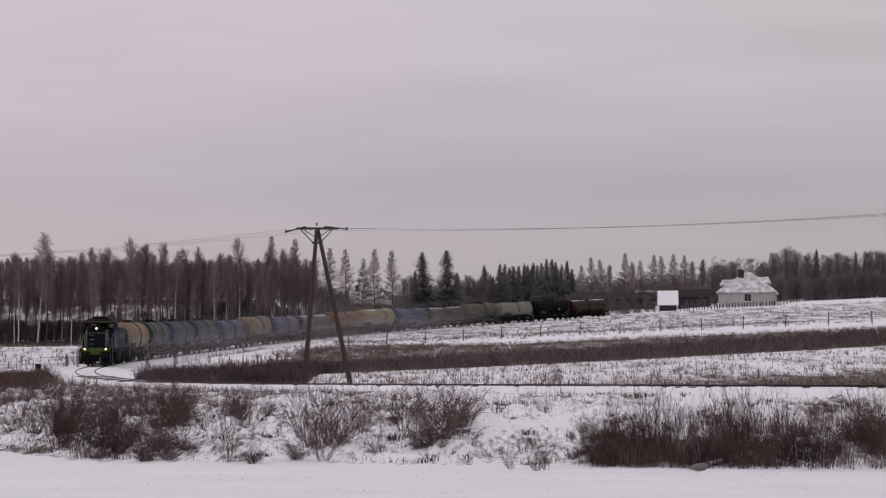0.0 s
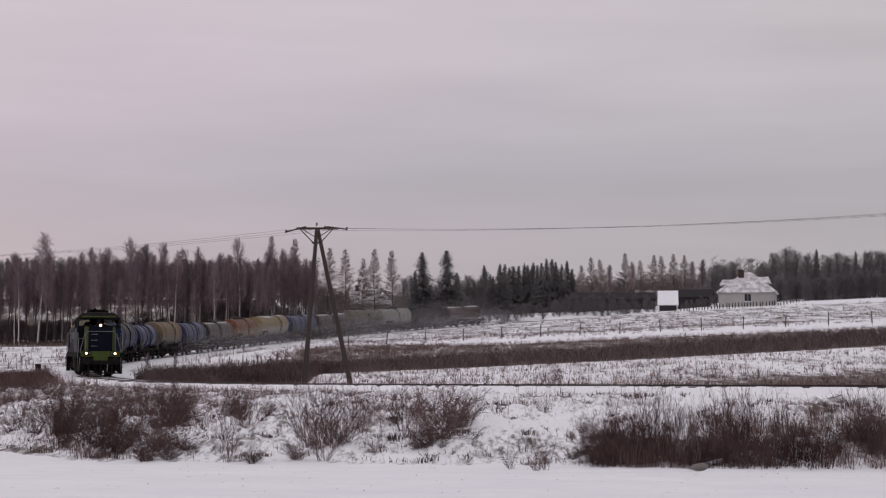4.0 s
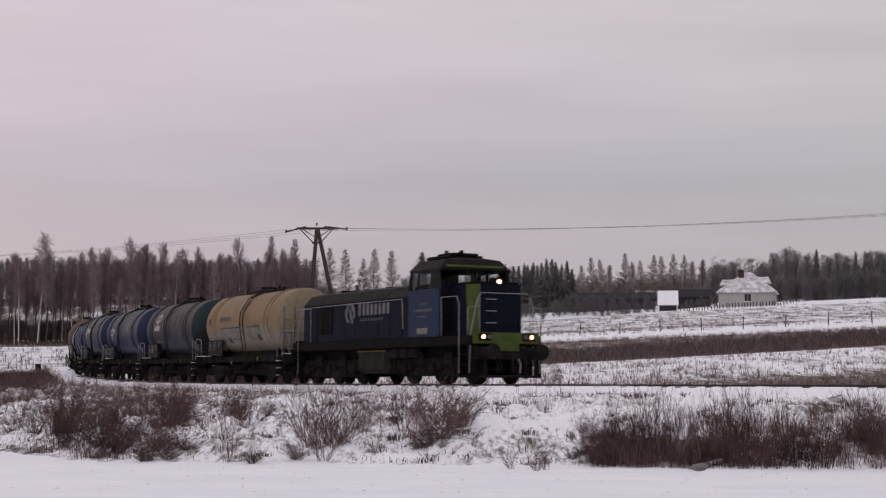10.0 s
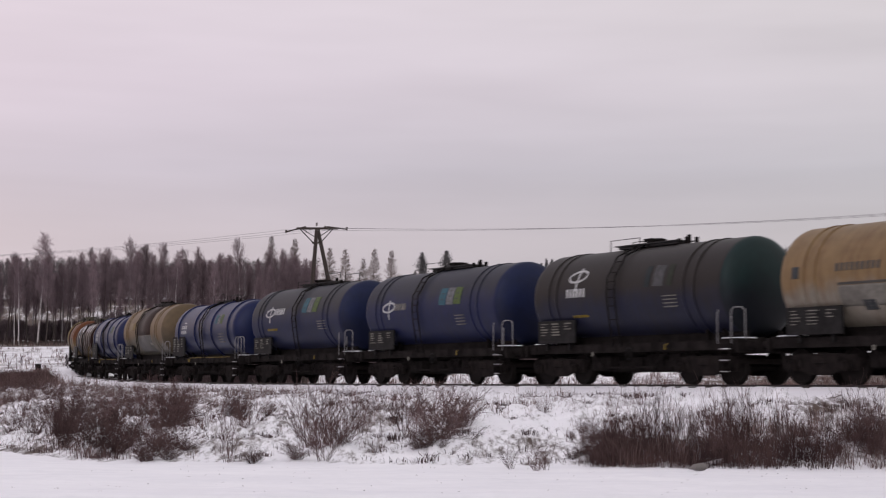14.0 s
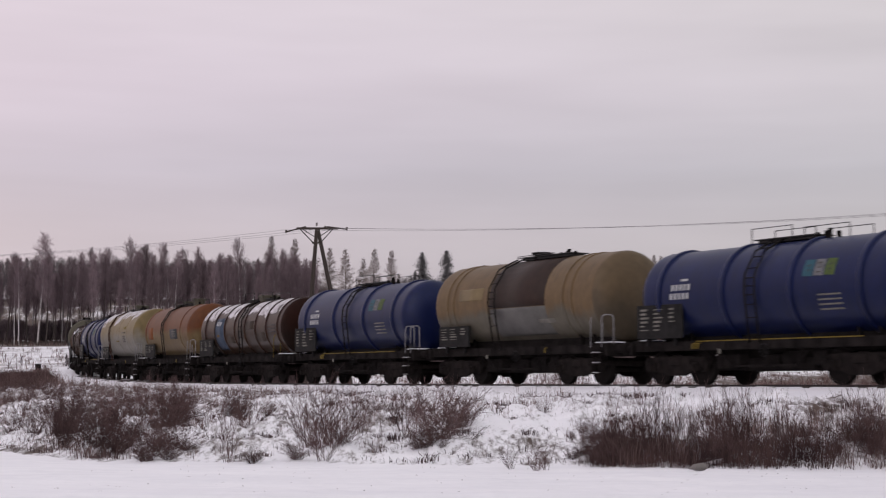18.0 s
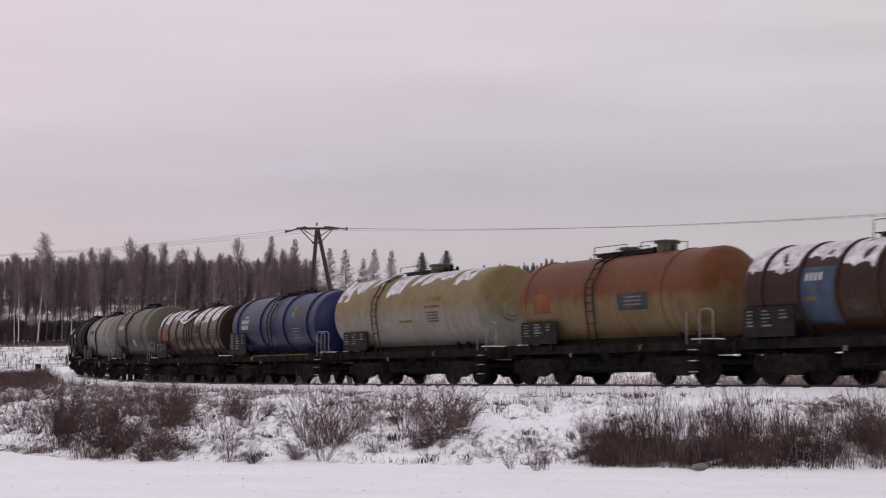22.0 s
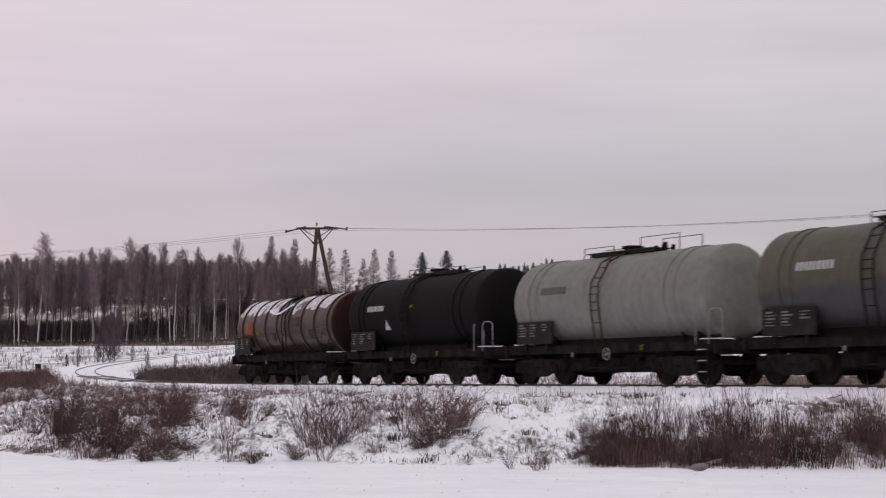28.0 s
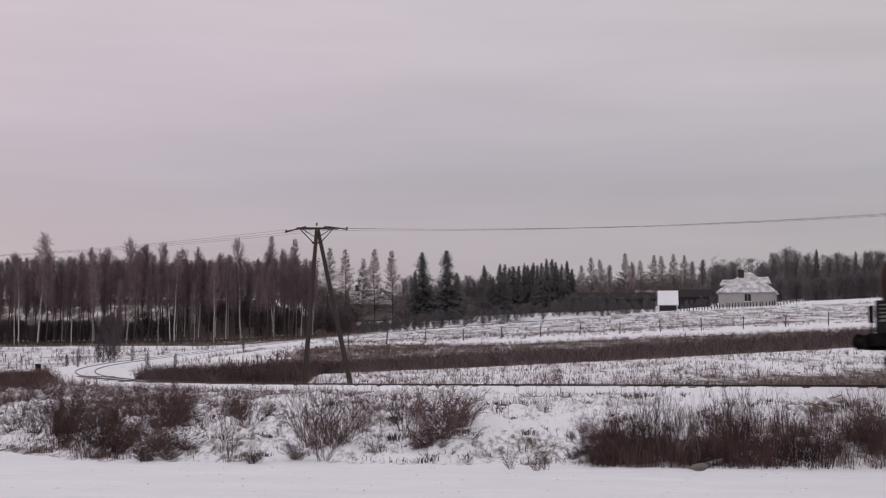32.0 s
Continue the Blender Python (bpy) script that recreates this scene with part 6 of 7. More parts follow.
def spruce(seed, H, W):
    """A spruce: whorls of drooping boughs, each a bunch of small sprays."""
    rr = random.Random(seed)
    gt, gc = Geo(), Geo()
    trunk(gt, rr, H, H * 0.012, 0.005, 7, 0.01)
    lay = int(H * 4.5)
    for i in range(lay):
        f = (i + 0.5) / lay
        z = H * (0.05 + 0.95 * f)
        R0 = W * (1 - f) ** 0.85
        z0 = z
        for k in range(8):
            R = R0 * rr.uniform(0.5, 1.2) + 0.15
            z = z0 + rr.uniform(-0.6, 0.5)
            a = rr.uniform(0, 6.283)
            ln = R * rr.uniform(0.6, 1.1)
            tip = Vector((math.cos(a) * ln, math.sin(a) * ln, z - ln * rr.uniform(-0.1, 0.5)))
            base = Vector((0, 0, z))
            for m in range(9):
                u = base.lerp(tip, 0.15 + 0.105 * m) + Vector((rr.uniform(-0.15, 0.15), rr.uniform(-0.15, 0.15), rr.uniform(-0.3, 0.3)))
                s = (0.09 + 0.065 * R) * (1.15 - 0.05 * m) * (0.55 + 0.45 * (1 - f))
                side = Vector((-math.sin(a), math.cos(a), 0)) * s * rr.uniform(0.7, 1.2)
                fw = Vector((math.cos(a), math.sin(a), -0.3)) * s * 1.3
                dn = Vector((0, 0, -s * rr.uniform(0.25, 0.6)))
                gc.add([u - fw * 0.6, u + side + dn, u + fw, u - side + dn, u + Vector((0, 0, 0.08))], [(0, 1, 4), (1, 2, 4), (2, 3, 4), (3, 0, 4)])
    return gt.mesh("trunk", M_DARKBARK), gc.mesh("crown", M_FIR)


BIRCH = [bare_tree(10 + i, 12.5 + (i % 3) * 0.9, 0.42, 2.0, 1.15, 40, M_BARK, M_TWIG, weep=0.1) for i in range(5)]
POPLAR = [bare_tree(30 + i, 12.0, 0.40, 1.9, 1.6, 44, M_DARKBARK, M_TWIG) for i in range(3)]
LARCH = [bare_tree(40 + i, 15.0, 0.14, 3.0, 0.12, 90, M_DARKBARK, M_LARCH, conic=True) for i in range(3)]
ROUND = [bare_tree(50 + i, 10.5, 0.12, 3.8, 0.75, 60, M_DARKBARK, M_HAZEWOOD) for i in range(2)]
SPRUCE = [spruce(60 + i, 12.0, 2.9 + 0.35 * i) for i in range(3)]
# same meshes as THICKET, in the wood colour paled for haze
FAR_THICKET = [bare_tree(70 + i, 4.5, 0.04, 1.5, 0.9, 26, M_HAZEWOOD, M_HAZEWOOD) for i in range(2)]
THICKET = [bare_tree(70 + i, 4.5, 0.04, 1.5, 0.9, 26, M_DARKBARK, M_THICKET) for i in range(2)]


def plant(kind, name, x, y, scale, rr, label, cat, group, sx=1.0):
    o = tagged(new(name), label, cat, group)
    o.location = (x, y, gz(x, y) - 0.1)
    o.rotation_euler = (rr.uniform(-0.02, 0.02), rr.uniform(-0.02, 0.02), rr.uniform(0, 6.28))
    o.scale = (scale * sx, scale * sx, scale)
    for nm, me in zip(("trunk", "crown"), kind):
        c = new(nm, me)
        c.parent = o
    return o


def at_px(px, d):
    """A spot d metres off in the direction of a column of the view, used as a bearing."""
    return (px - 784) / 2866.5 * d, d


rt = random.Random(9)
edge_x, edge_d = (-60, 0, 150, 250, 400, 470, 560, 640), (250, 250, 255, 261, 268, 268, 274, 288)
for row, (dd, step, n0) in enumerate(((0, 17, -40), (7, 13, -45), (16, 12, -40))):
    px = n0
    while px < 560:
        d = float(np.interp(px, edge_x, edge_d)) + dd + rt.uniform(-2.5, 2.5)
        x, y = at_px(px + rt.uniform(-4, 4), d)
        plant(rt.choice(BIRCH if rt.random() < (0.45 if row == 0 else 0.2) else POPLAR), "birch_tree", x, y, rt.choice((0.9, 0.98, 1.04, 1.1, 1.16, 1.26)) * rt.uniform(0.95, 1.05) * (0.92 if 300 < px < 480 else 1.0), rt, "bare winter birch with a pale trunk and fine twigs", "birch tree", "birch wood by the track")
        px += step * rt.uniform(0.6, 1.4)
for px in range(-40, 560, 17):
    d = float(np.interp(px, edge_x, edge_d)) + rt.uniform(42, 60) + (56 if px < 345 else 0)
    x, y = at_px(px + rt.uniform(-6, 6), d)
    plant(rt.choice(POPLAR), "bare_tree", x, y, rt.uniform(0.55, 0.8), rt, "bare grey-brown tree at the back of the wood", "tree", "birch wood by the track")
for px in (*range(-40, 622, 5), 714, 722):
    d = float(np.interp(px, edge_x, edge_d)) + rt.uniform(5, 18 if px < 330 else 40)
    x, y = at_px(px + rt.uniform(-6, 6), d)
    plant(rt.choice(THICKET), "thicket_bush", x, y, rt.uniform(0.55, 0.85) * (1.15 if px > 330 else 1), rt, "leafless dark brown undergrowth bush", "bush", "undergrowth of the wood", 1.5)
for px, top in ((482, 452), (525, 440), (578, 438), (612, 440), (640, 458), (664, 442), (694, 446)):
    x, y = at_px(px, 322 + rt.uniform(-4, 4))
    plant(rt.choice(LARCH), "larch_tree", x, y, (590 - top) / 2866.5 * 312 / 15.0, rt, "bare conical larch with thin level branches", "larch tree", "larches by the fields")
for px, top, wd in ((749, 455, 1.35), (793, 454, 1.45), (736, 488, 1.1), (808, 494, 1.2)):
    x, y = at_px(px, 338)
    plant(rt.choice(SPRUCE), "spruce_tree", x, y, (576 - top) / 2866.5 * 338 / 12.0, rt, "dark green spruce with drooping boughs", "spruce tree", "spruces by the fields", wd)
for i in range(19):
    px = 858 + i * 8.5
    x, y = at_px(px + rt.uniform(-2, 2), 366 + rt.uniform(-5, 6))
    plant(rt.choice(SPRUCE), "spruce_tree", x, y, (560 - rt.uniform(466, 488) - (7 if px < 905 else 0)) / 2866.5 * 366 / 12.0, rt, "dark spruce in a dense row", "spruce tree", "row of dark spruces", rt.uniform(1.05, 1.5))
for px in (*range(556, 640, 7), *range(698, 748, 7), 648, 660, 674, 688):
    x, y = at_px(px + rt.uniform(-3, 3), rt.uniform(309, 318))
    plant(rt.choice(THICKET), "hedge_bush", x, y, rt.uniform(0.75, 1.05) if px < 640 else rt.uniform(0.5, 0.75) if px > 696 else 0.35, rt, "leafless dark bush in front of the larches", "bush", "bushes under the trees", 1.2)
for px in (815, 828, 842, 852, 715, 728):
    x, y = at_px(px, 350)
    plant(rt.choice(ROUND), "bare_tree", x, y, rt.uniform(0.72, 0.9), rt, "bare rounded tree by the spruces", "tree", "bare trees by the farm")
for px, top in ((1032, 462), (1046, 446), (1070, 452), (1080, 448), (1103, 442), (1122, 444), (1135, 458), (1152, 447), (1176, 452), (1192, 448), (1212, 450), (1226, 446), (1244, 442)):
    x, y = at_px(px, 395 + rt.uniform(-6, 6))
    plant(rt.choice(LARCH + POPLAR[:1]), "larch_tree", x, y, (545 - top) / 2866.5 * 395 / 15.0, rt, "bare conical larch behind the farm", "larch tree", "larches behind the farm", 1.15)
for px, top in ((1270, 472), (1285, 470), (1300, 466), (1372, 452), (1392, 446), (1410, 452), (1432, 462), (1352, 470), (1468, 462), (1484, 460), (1500, 464), (1540, 460), (1556, 458), (1575, 462), (1590, 460)):
    x, y = at_px(px, 400 + rt.uniform(-8, 8))
    plant(rt.choice(ROUND), "bare_tree", x, y, (536 - top) / 2866.5 * 400 / 10.5, rt, "bare rounded tree behind the house", "tree", "trees behind the house")
for px, top in ((1262, 480), (1447, 450), (1515, 456), (1498, 468), (1532, 470), (1565, 466)):
    x, y = at_px(px, 392)
    plant(rt.choice(SPRUCE), "spruce_tree", x, y, (536 - top) / 2866.5 * 392 / 12.0, rt, "dark spruce behind the house", "spruce tree", "trees behind the house")


for i in range(46):
    px = 1000 + i * 6.1
    x, y = at_px(px + rt.uniform(-4, 4), rt.uniform(336, 349))
    if not 1158 < px < 1206:
        plant(rt.choice(FAR_THICKET), "hedge_bush", x, y, rt.uniform(0.5, 0.95) if px < 1158 else rt.uniform(0.35, 0.7), rt, "leafless dark hedge bush along the farm buildings", "bush", "hedge by the farm", 1.3)
for i in range(44):
    px = 1372 + i * 5.2
    x, y = at_px(px + rt.uniform(-4, 4), rt.uniform(353, 361))
    plant(rt.choice(FAR_THICKET), "hedge_bush", x, y, rt.uniform(0.8, 1.3), rt, "leafless dark bush at the foot of the trees", "bush", "bushes under the trees", 1.3)
for i in range(72):
    px = 640 + i * 6.0
    d = float(np.interp(px, (606, 655, 705, 756, 809, 863, 917, 972, 1028, 1084), (260, 269, 278, 287, 295, 303, 311, 319, 326, 333)))
    x, y = at_px(px + rt.uniform(-4, 4), d + rt.uniform(8, 22))
    plant(rt.choice(FAR_THICKET), "hedge_bush", x, y, rt.uniform(0.4, 0.72), rt, "leafless dark bush beside the track under the trees", "bush", "bushes under the trees", 1.5)


for px, d, sc in ((186, 174, 1.15), (204, 175, 1.3), (196, 172, 1.2), (176, 173, 0.7), (140, 152, 0.42), (262, 150, 0.36), (312, 150, 0.3), (236, 172, 0.4), (432, 215, 0.3), (120, 160, 0.3), (40, 165, 0.25)):
    x, y = at_px(px, d)
    plant(rt.choice(THICKET), "sapling", x, y, sc, rt, "small dark leafless sapling beside the track", "bush", "saplings by the curve", 0.8)


# ---- woods at the back: one mass of small trees ----
def far_woods():
    g = Geo()
    rr = random.Random(21)
    px = -60.0
    while px < 1640:
        for d0 in ((430, 452, 474, 496) if px > 690 else (345, 372)):
            d = d0 + rr.uniform(-12, 12)
            x, y = at_px(px + rr.uniform(-4, 4), d)
            if 618 < px < 715 and d < 366:
                continue
            H = rr.uniform(7, 10.5) * (1.25 if px > 1240 else 1) if px > 690 else rr.uniform(6.5, 8.6)
            if 540 < px < 740:
                H *= 0.8
            z = gz(x, y)
            blade(g, (x, y, z - 0.5), (x, y, z + H), 0.14, 0.02)
            for i in range(26):
                f = rr.uniform(0.12, 0.95)
                a = rr.uniform(0, 6.28)
                ln = 2.4 * (1.1 - f) + 0.5
                b = Vector((x, y, z + H * f))
                t = b + Vector((math.cos(a) * ln, math.sin(a) * ln, ln * rr.uniform(0.3, 1.2)))
                blade(g, b, t, 0.045, 0.015)
                for k in range(5):
                    q = b.lerp(t, rr.uniform(0.2, 1))
                    blade(g, q, q + Vector((rr.uniform(-1, 1), rr.uniform(-1, 1), rr.uniform(-0.2, 1.1))) * 0.9, 0.03, 0.01)
        px += 5.0
    # the skyline's haze lies in the colour, not in the air
    o = part("distant_woods", g, M_HAZEWOOD)
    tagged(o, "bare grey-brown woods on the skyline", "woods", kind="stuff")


far_woods()


# ---- shrubs and dead grass on the bank ----
def branch(g, rr, p, d, ln, r, depth, kids, wild):
    """A crooked stem that forks into thinner ones."""
    seg = 3 if depth else 2
    for j in range(seg):
        q = p + d * (ln / seg)
        blade(g, p, q, r * (1 - 0.22 * j), r * (0.78 - 0.22 * j))
        for k in range(kids if depth else 0):
            e = (d + Vector((rr.uniform(-wild, wild), rr.uniform(-wild, wild), rr.uniform(-0.5, 0.4) * wild))).normalized()
            branch(g, rr, p.lerp(q, rr.random()), e, ln * rr.uniform(0.25, 0.55), r * 0.62, depth - 1, kids, wild)
        d = (d + Vector((rr.uniform(-0.22, 0.22), rr.uniform(-0.22, 0.22), rr.uniform(-0.08, 0.1)))).normalized()
        p = q


def shrub_mesh(seed, n, fan, kids, wild, r=0.007):
    rr = random.Random(seed)
    g = Geo()
    for i in range(n):
        a, s = rr.uniform(0, 6.28), rr.uniform(0.0, 1) ** 0.7 * fan
        b = Vector((math.cos(a) * 0.16 * rr.random(), math.sin(a) * 0.16 * rr.random(), -0.06))
        branch(g, rr, b, Vector((math.cos(a) * s, math.sin(a) * s, 1)).normalized(), rr.uniform(0.5, 1.08), r, 2, kids, wild)
    return g.mesh("stems", M_SHRUB)


SHRUB = [shrub_mesh(80 + i, 9 + 3 * (i % 3), 0.55 + 0.2 * (i % 2), 2, 0.75) for i in range(5)]
BRUSH = [shrub_mesh(90 + i, 24, 1.15, 3, 1.15, 0.0065) for i in range(4)]


def bank_spot(px, py):
    """Where the sight line of a bearing and dip meets the ground before the track."""
    d = np.arange(24, 110, 0.2)
    x = (px - 784) / 2866.5 * d
    z = EYE[2] + (679.25 - py + 0.00226 * (px - 784)) / 2866.5 * d
    g = ground_z(x, d)[0]
    i = np.where(g >= z)[0]
    i = i[0] if len(i) else len(d) - 1
    return float(x[i]), float(d[i]), float(g[i])


rb = random.Random(14)


def bush(px, py, hpx, dense, wide=1.0):
    x, y, z = bank_spot(px, py)
    s = hpx / 2866.5 * y * (0.8 if px < 520 else 0.95)
    o = new("shrub", rb.choice(BRUSH if dense else SHRUB))
    o.location = (x, y, z)
    o.rotation_euler = (0, 0, rb.uniform(0, 6.28))
    o.scale = (s * wide, s * wide, s)
    tagged(o, "dense reddish-brown leafless brush on the snowy bank" if dense else "bare thin-stemmed shrub on the snowy bank", "shrub", "shrubs on the bank")


for px, py, h, dn, wd in ((30, 765, 90, 0, 1.2), (60, 770, 70, 0, 1.3), (110, 790, 120, 0, 0.9), (135, 775, 110, 1, 0.9), (125, 760, 90, 0, 1.0), (185, 765, 90, 1, 1.0), (195, 800, 95, 1, 1.1), (160, 800, 70, 0, 1.2),
                          (250, 740, 75, 1, 1.0), (265, 815, 60, 1, 0.9), (300, 760, 95, 1, 1.1), (330, 745, 70, 1, 1.1), (320, 800, 60, 1, 1.2), (285, 790, 70, 1, 1.1), (225, 790, 70, 1, 1.1), (365, 760, 50, 0, 1.3), (405, 820, 140, 0, 0.5), (415, 740, 60, 1, 1.0), (440, 760, 60, 0, 1.2), (450, 820, 38, 1, 1.0), (475, 740, 40, 1, 1.0),
                          (565, 800, 120, 0, 1.0), (590, 795, 105, 0, 1.1), (610, 790, 90, 0, 1.0), (575, 815, 70, 0, 1.2), (545, 790, 95, 0, 0.8), (640, 770, 60, 0, 1.1), (530, 815, 35, 1, 1.3), (715, 760, 75, 0, 1.0), (735, 745, 62, 0, 1.0), (775, 785, 100, 1, 0.95), (800, 760, 80, 1, 1.0), (790, 740, 65, 0, 1.1), (770, 800, 55, 1, 1.1), (825, 755, 65, 0, 1.1), (745, 800, 40, 1, 1.1), (830, 785, 35, 0, 1.3),
                          (960, 735, 30, 0, 1.3), (925, 725, 25, 0, 1.4), (905, 830, 40, 0, 1.2), (965, 830, 55, 0, 1.0), (950, 832, 40, 0, 1.2), (1010, 740, 26, 0, 1.2), (655, 735, 35, 0, 1.2), (620, 735, 30, 0, 1.3),
                          (125, 790, 115, 1, 0.55), (115, 770, 100, 1, 0.5), (300, 742, 85, 1, 1.0), (320, 737, 75, 1, 0.9), (262, 818, 60, 1, 0.8), (300, 812, 55, 1, 1.1), (200, 770, 110, 1, 0.6), (215, 800, 80, 1, 0.7), (430, 745, 70, 1, 0.7)):
    bush(px, py, h, dn, wd)
for px, py, h in ((5, 700, 40), (22, 692, 45), (40, 690, 50), (58, 695, 48), (74, 692, 40), (92, 700, 38), (15, 715, 40), (50, 712, 45), (85, 715, 35), (110, 705, 32)):
    bush(px, py, h * 0.7, 1, 1.5)
for i in range(78):
    px = 1008 + i * 7.4 + rb.uniform(-4, 4)
    py = rb.uniform(795, 820) if i % 3 else rb.uniform(765, 795)
    if 1335 < px < 1500 and i % 2:
        continue
    tall = 62 if (1060 < px < 1130 or 1250 < px < 1320 or px > 1500) else 42
    bush(px, py, tall * rb.uniform(0.55, 1.1) - (822 - py) * 0.3, 1, rb.uniform(0.7, 1.05))
for i in range(30):
    px = 1030 + i * 18.0 + rb.uniform(-5, 5)
    bush(px, rb.uniform(780, 812), rb.uniform(40, 78) * (0.6 if px < 1070 else 1), 0, rb.uniform(0.3, 0.55))
for px, h in ((1148, 110), (1160, 105), (1190, 90), (1268, 115), (1292, 100), (1310, 105), (1395, 80), (1430, 70), (1520, 105), (1535, 110), (1550, 100)):
    bush(px, 795, h, 0, 0.6)


def tuft_field(name, spots, label, hmin, hmax, blades, w, seed, material=None, lean=1.0):
    """Dead grass: many thin curved blades, one mesh."""
    rr = random.Random(seed)
    vs, fs = [], []
    for x, y, z, k in spots:
        for i in range(blades):
            a = rr.uniform(0, 6.28)
            r = rr.uniform(0, 0.22) * k
            h = rr.uniform(hmin, hmax) * k
            b = (x + math.cos(a) * r, y + math.sin(a) * r * 0.7)
            l = rr.uniform(0.1, 1.1) ** 1.3 * h * lean
            a2 = a + rr.uniform(-0.7, 0.7)
            ww = w * rr.uniform(0.6, 1.3)
            c, s = math.cos(a2 + 1.57) * ww, math.sin(a2 + 1.57) * ww
            m = (b[0] + math.cos(a2) * l * 0.35, b[1] + math.sin(a2) * l * 0.35, z + h * 0.6)
            t = (b[0] + math.cos(a2) * l, b[1] + math.sin(a2) * l, z + h)
            o = len(vs)
            vs += [(b[0] - c, b[1] - s, z - 0.05), (b[0] + c, b[1] + s, z - 0.05), (m[0] - c * 0.7, m[1] - s * 0.7, m[2]), (m[0] + c * 0.7, m[1] + s * 0.7, m[2]), t]
            fs += [(o, o + 1, o + 3, o + 2), (o + 2, o + 3, o + 4)]
    me = bpy.data.meshes.new(name)
    me.from_pydata(vs, [], fs)
    me.materials.append(material or M_DRYGRASS)
    tagged(new(name, me), label, "grass", kind="stuff")


def scatter(n, x0, x1, y0, y1, keep, seed):
    """Random spots where keep(x, y, side) is larger than chance."""
    rr = np.random.RandomState(seed)
    u, v = rr.rand(n), rr.rand(n)
    y = y0 + (y1 - y0) * v
    x = x0 + (x1 - x0) * u
    z, dist, side, ts, bank = ground_z(x, y)
    ok = (keep(x, y, dist, side, bank) > rr.rand(n)) & (abs(x) < 0.3 * y + 2)
    return [(float(a), float(b), float(c), float(k)) for a, b, c, k in zip(x[ok], y[ok], z[ok], 0.6 + 0.8 * rr.rand(ok.sum()))]


def clump(x, y, f, seed):
    return np.array([noise.noise(Vector((a * f, b * f, seed))) for a, b in zip(x, y)])


def bank_cover(x, y, dist, side, bank):
    c = clump(x, y, 0.35, 2.0)
    left = smooth((-x - 1) / 6)
    return ((bank > 0.03 + 0.11 * smooth((x + 4) / 3)) & (bank < 0.97) & (dist > 3.2)) * np.clip(0.12 + 0.8 * c + 0.28 * left + 0.22 * smooth((bank - 0.45) / 0.2), 0, 1)


tuft_field("bank_grass", scatter(34000, -34, 14, 31, 100, bank_cover, 3), "dead brown grass tufts on the snowy bank", 0.06, 0.36, 8, 0.0045, 5, None, 1.3)
tuft_field("tussock_grass", scatter(30000, -16, 13, 31, 62, lambda x, y, dist, side, bank: ((bank > 0.05) & (bank < 0.98) & (dist > 3.0)) * np.clip(3.0 * (clump(x, y, 0.9, 12.0) - 0.02) + 1.5 * (clump(x, y, 2.6, 22.0) - 0.25), 0, 1), 43), "low matted dead grass on the snowy bank", 0.03, 0.13, 9, 0.009, 45, M_REED, 2.4)
tuft_field("brush_weeds", scatter(8000, 2.2, 12, 30.5, 35.5, lambda x, y, dist, side, bank: ((bank > 0.0) & (dist > 3.6)) * smooth((x - 2.55 - 0.25 * (y - 32)) / 0.7) * smooth((35.4 - y) / 1.6) * np.clip(0.30 + 1.9 * clump(x, y, 0.45, 14.0), 0, 1) * smooth((35 - y) / 2) * (1 - 0.45 * smooth((x - 5.8) / 1.5)), 112), "dense dark dead weeds standing at the bank's foot", 0.12, 0.5, 8, 0.005, 115, M_WEED, 1.25)
tuft_field("brush_grass", scatter(2600, 2.0, 13, 29, 38, lambda x, y, dist, side, bank: ((bank > 0.0) & (dist > 3.4)) * smooth((x - 2.4 - 0.25 * (y - 32)) / 0.5) * smooth((36.8 - y) / 3) * np.clip(0.5 + 1.5 * clump(x, y, 0.5, 4.0), 0, 1), 12), "tangled dead grass in the brush at the bank's foot", 0.15, 0.6, 9, 0.005, 15, None, 1.4)

def dark_belt(x, y):
    """The belt of tall dark weeds, and the reeds inside the curve."""
    low, high = 117.5 + 0.33 * np.clip(x, -20, 60), 150 + 0.10 * x
    reeds = smooth((x + 21.3 + 0.1 * (y - 95)) / 1.5) * smooth((y - 91) / 2) * smooth((118 - y) / 5) * smooth((-8.0 - x) / 2)
    return np.maximum(smooth((y - low + 1) / 3) * smooth((low + 24 - y) / 8) * smooth((x + 15) / 4), reeds)


tuft_field("reed_bed", scatter(15000, -24.5, -7, 89, 120, lambda x, y, dist, side, bank: ((side < 0) & (dist > 3.0)) * dark_belt(x, y) * np.clip(0.75 + 0.8 * clump(x, y, 0.4, 19.0), 0, 1), 54), "bed of dark reeds inside the curve", 0.35, 0.95, 8, 0.013, 56, M_REED, 1.3)
tuft_field("field_grass", scatter(60000, -26, 48, 62, 230, lambda x, y, dist, side, bank: ((side < 0) & (dist > 3.2)) * np.clip(spread(x, y) * (0.6 + 1.4 * clump(x, y, 0.3, 7.0)) * (1 - 0.7 * dark_belt(x, y)), 0, 1), 4), "dead brown grass standing in the snowy field", 0.12, 0.42, 6, 0.012, 6, None, 1.5)
tuft_field("weed_belt", scatter(30000, -26, 48, 88, 160, lambda x, y, dist, side, bank: ((side < 0) & (dist > 3.2)) * np.clip(dark_belt(x, y) * (0.8 + 0.8 * clump(x, y, 0.3, 17.0)), 0, 1), 24), "belt of tall dark dead weeds across the field", 0.3, 0.75, 7, 0.016, 26, M_BELT, 1.6)
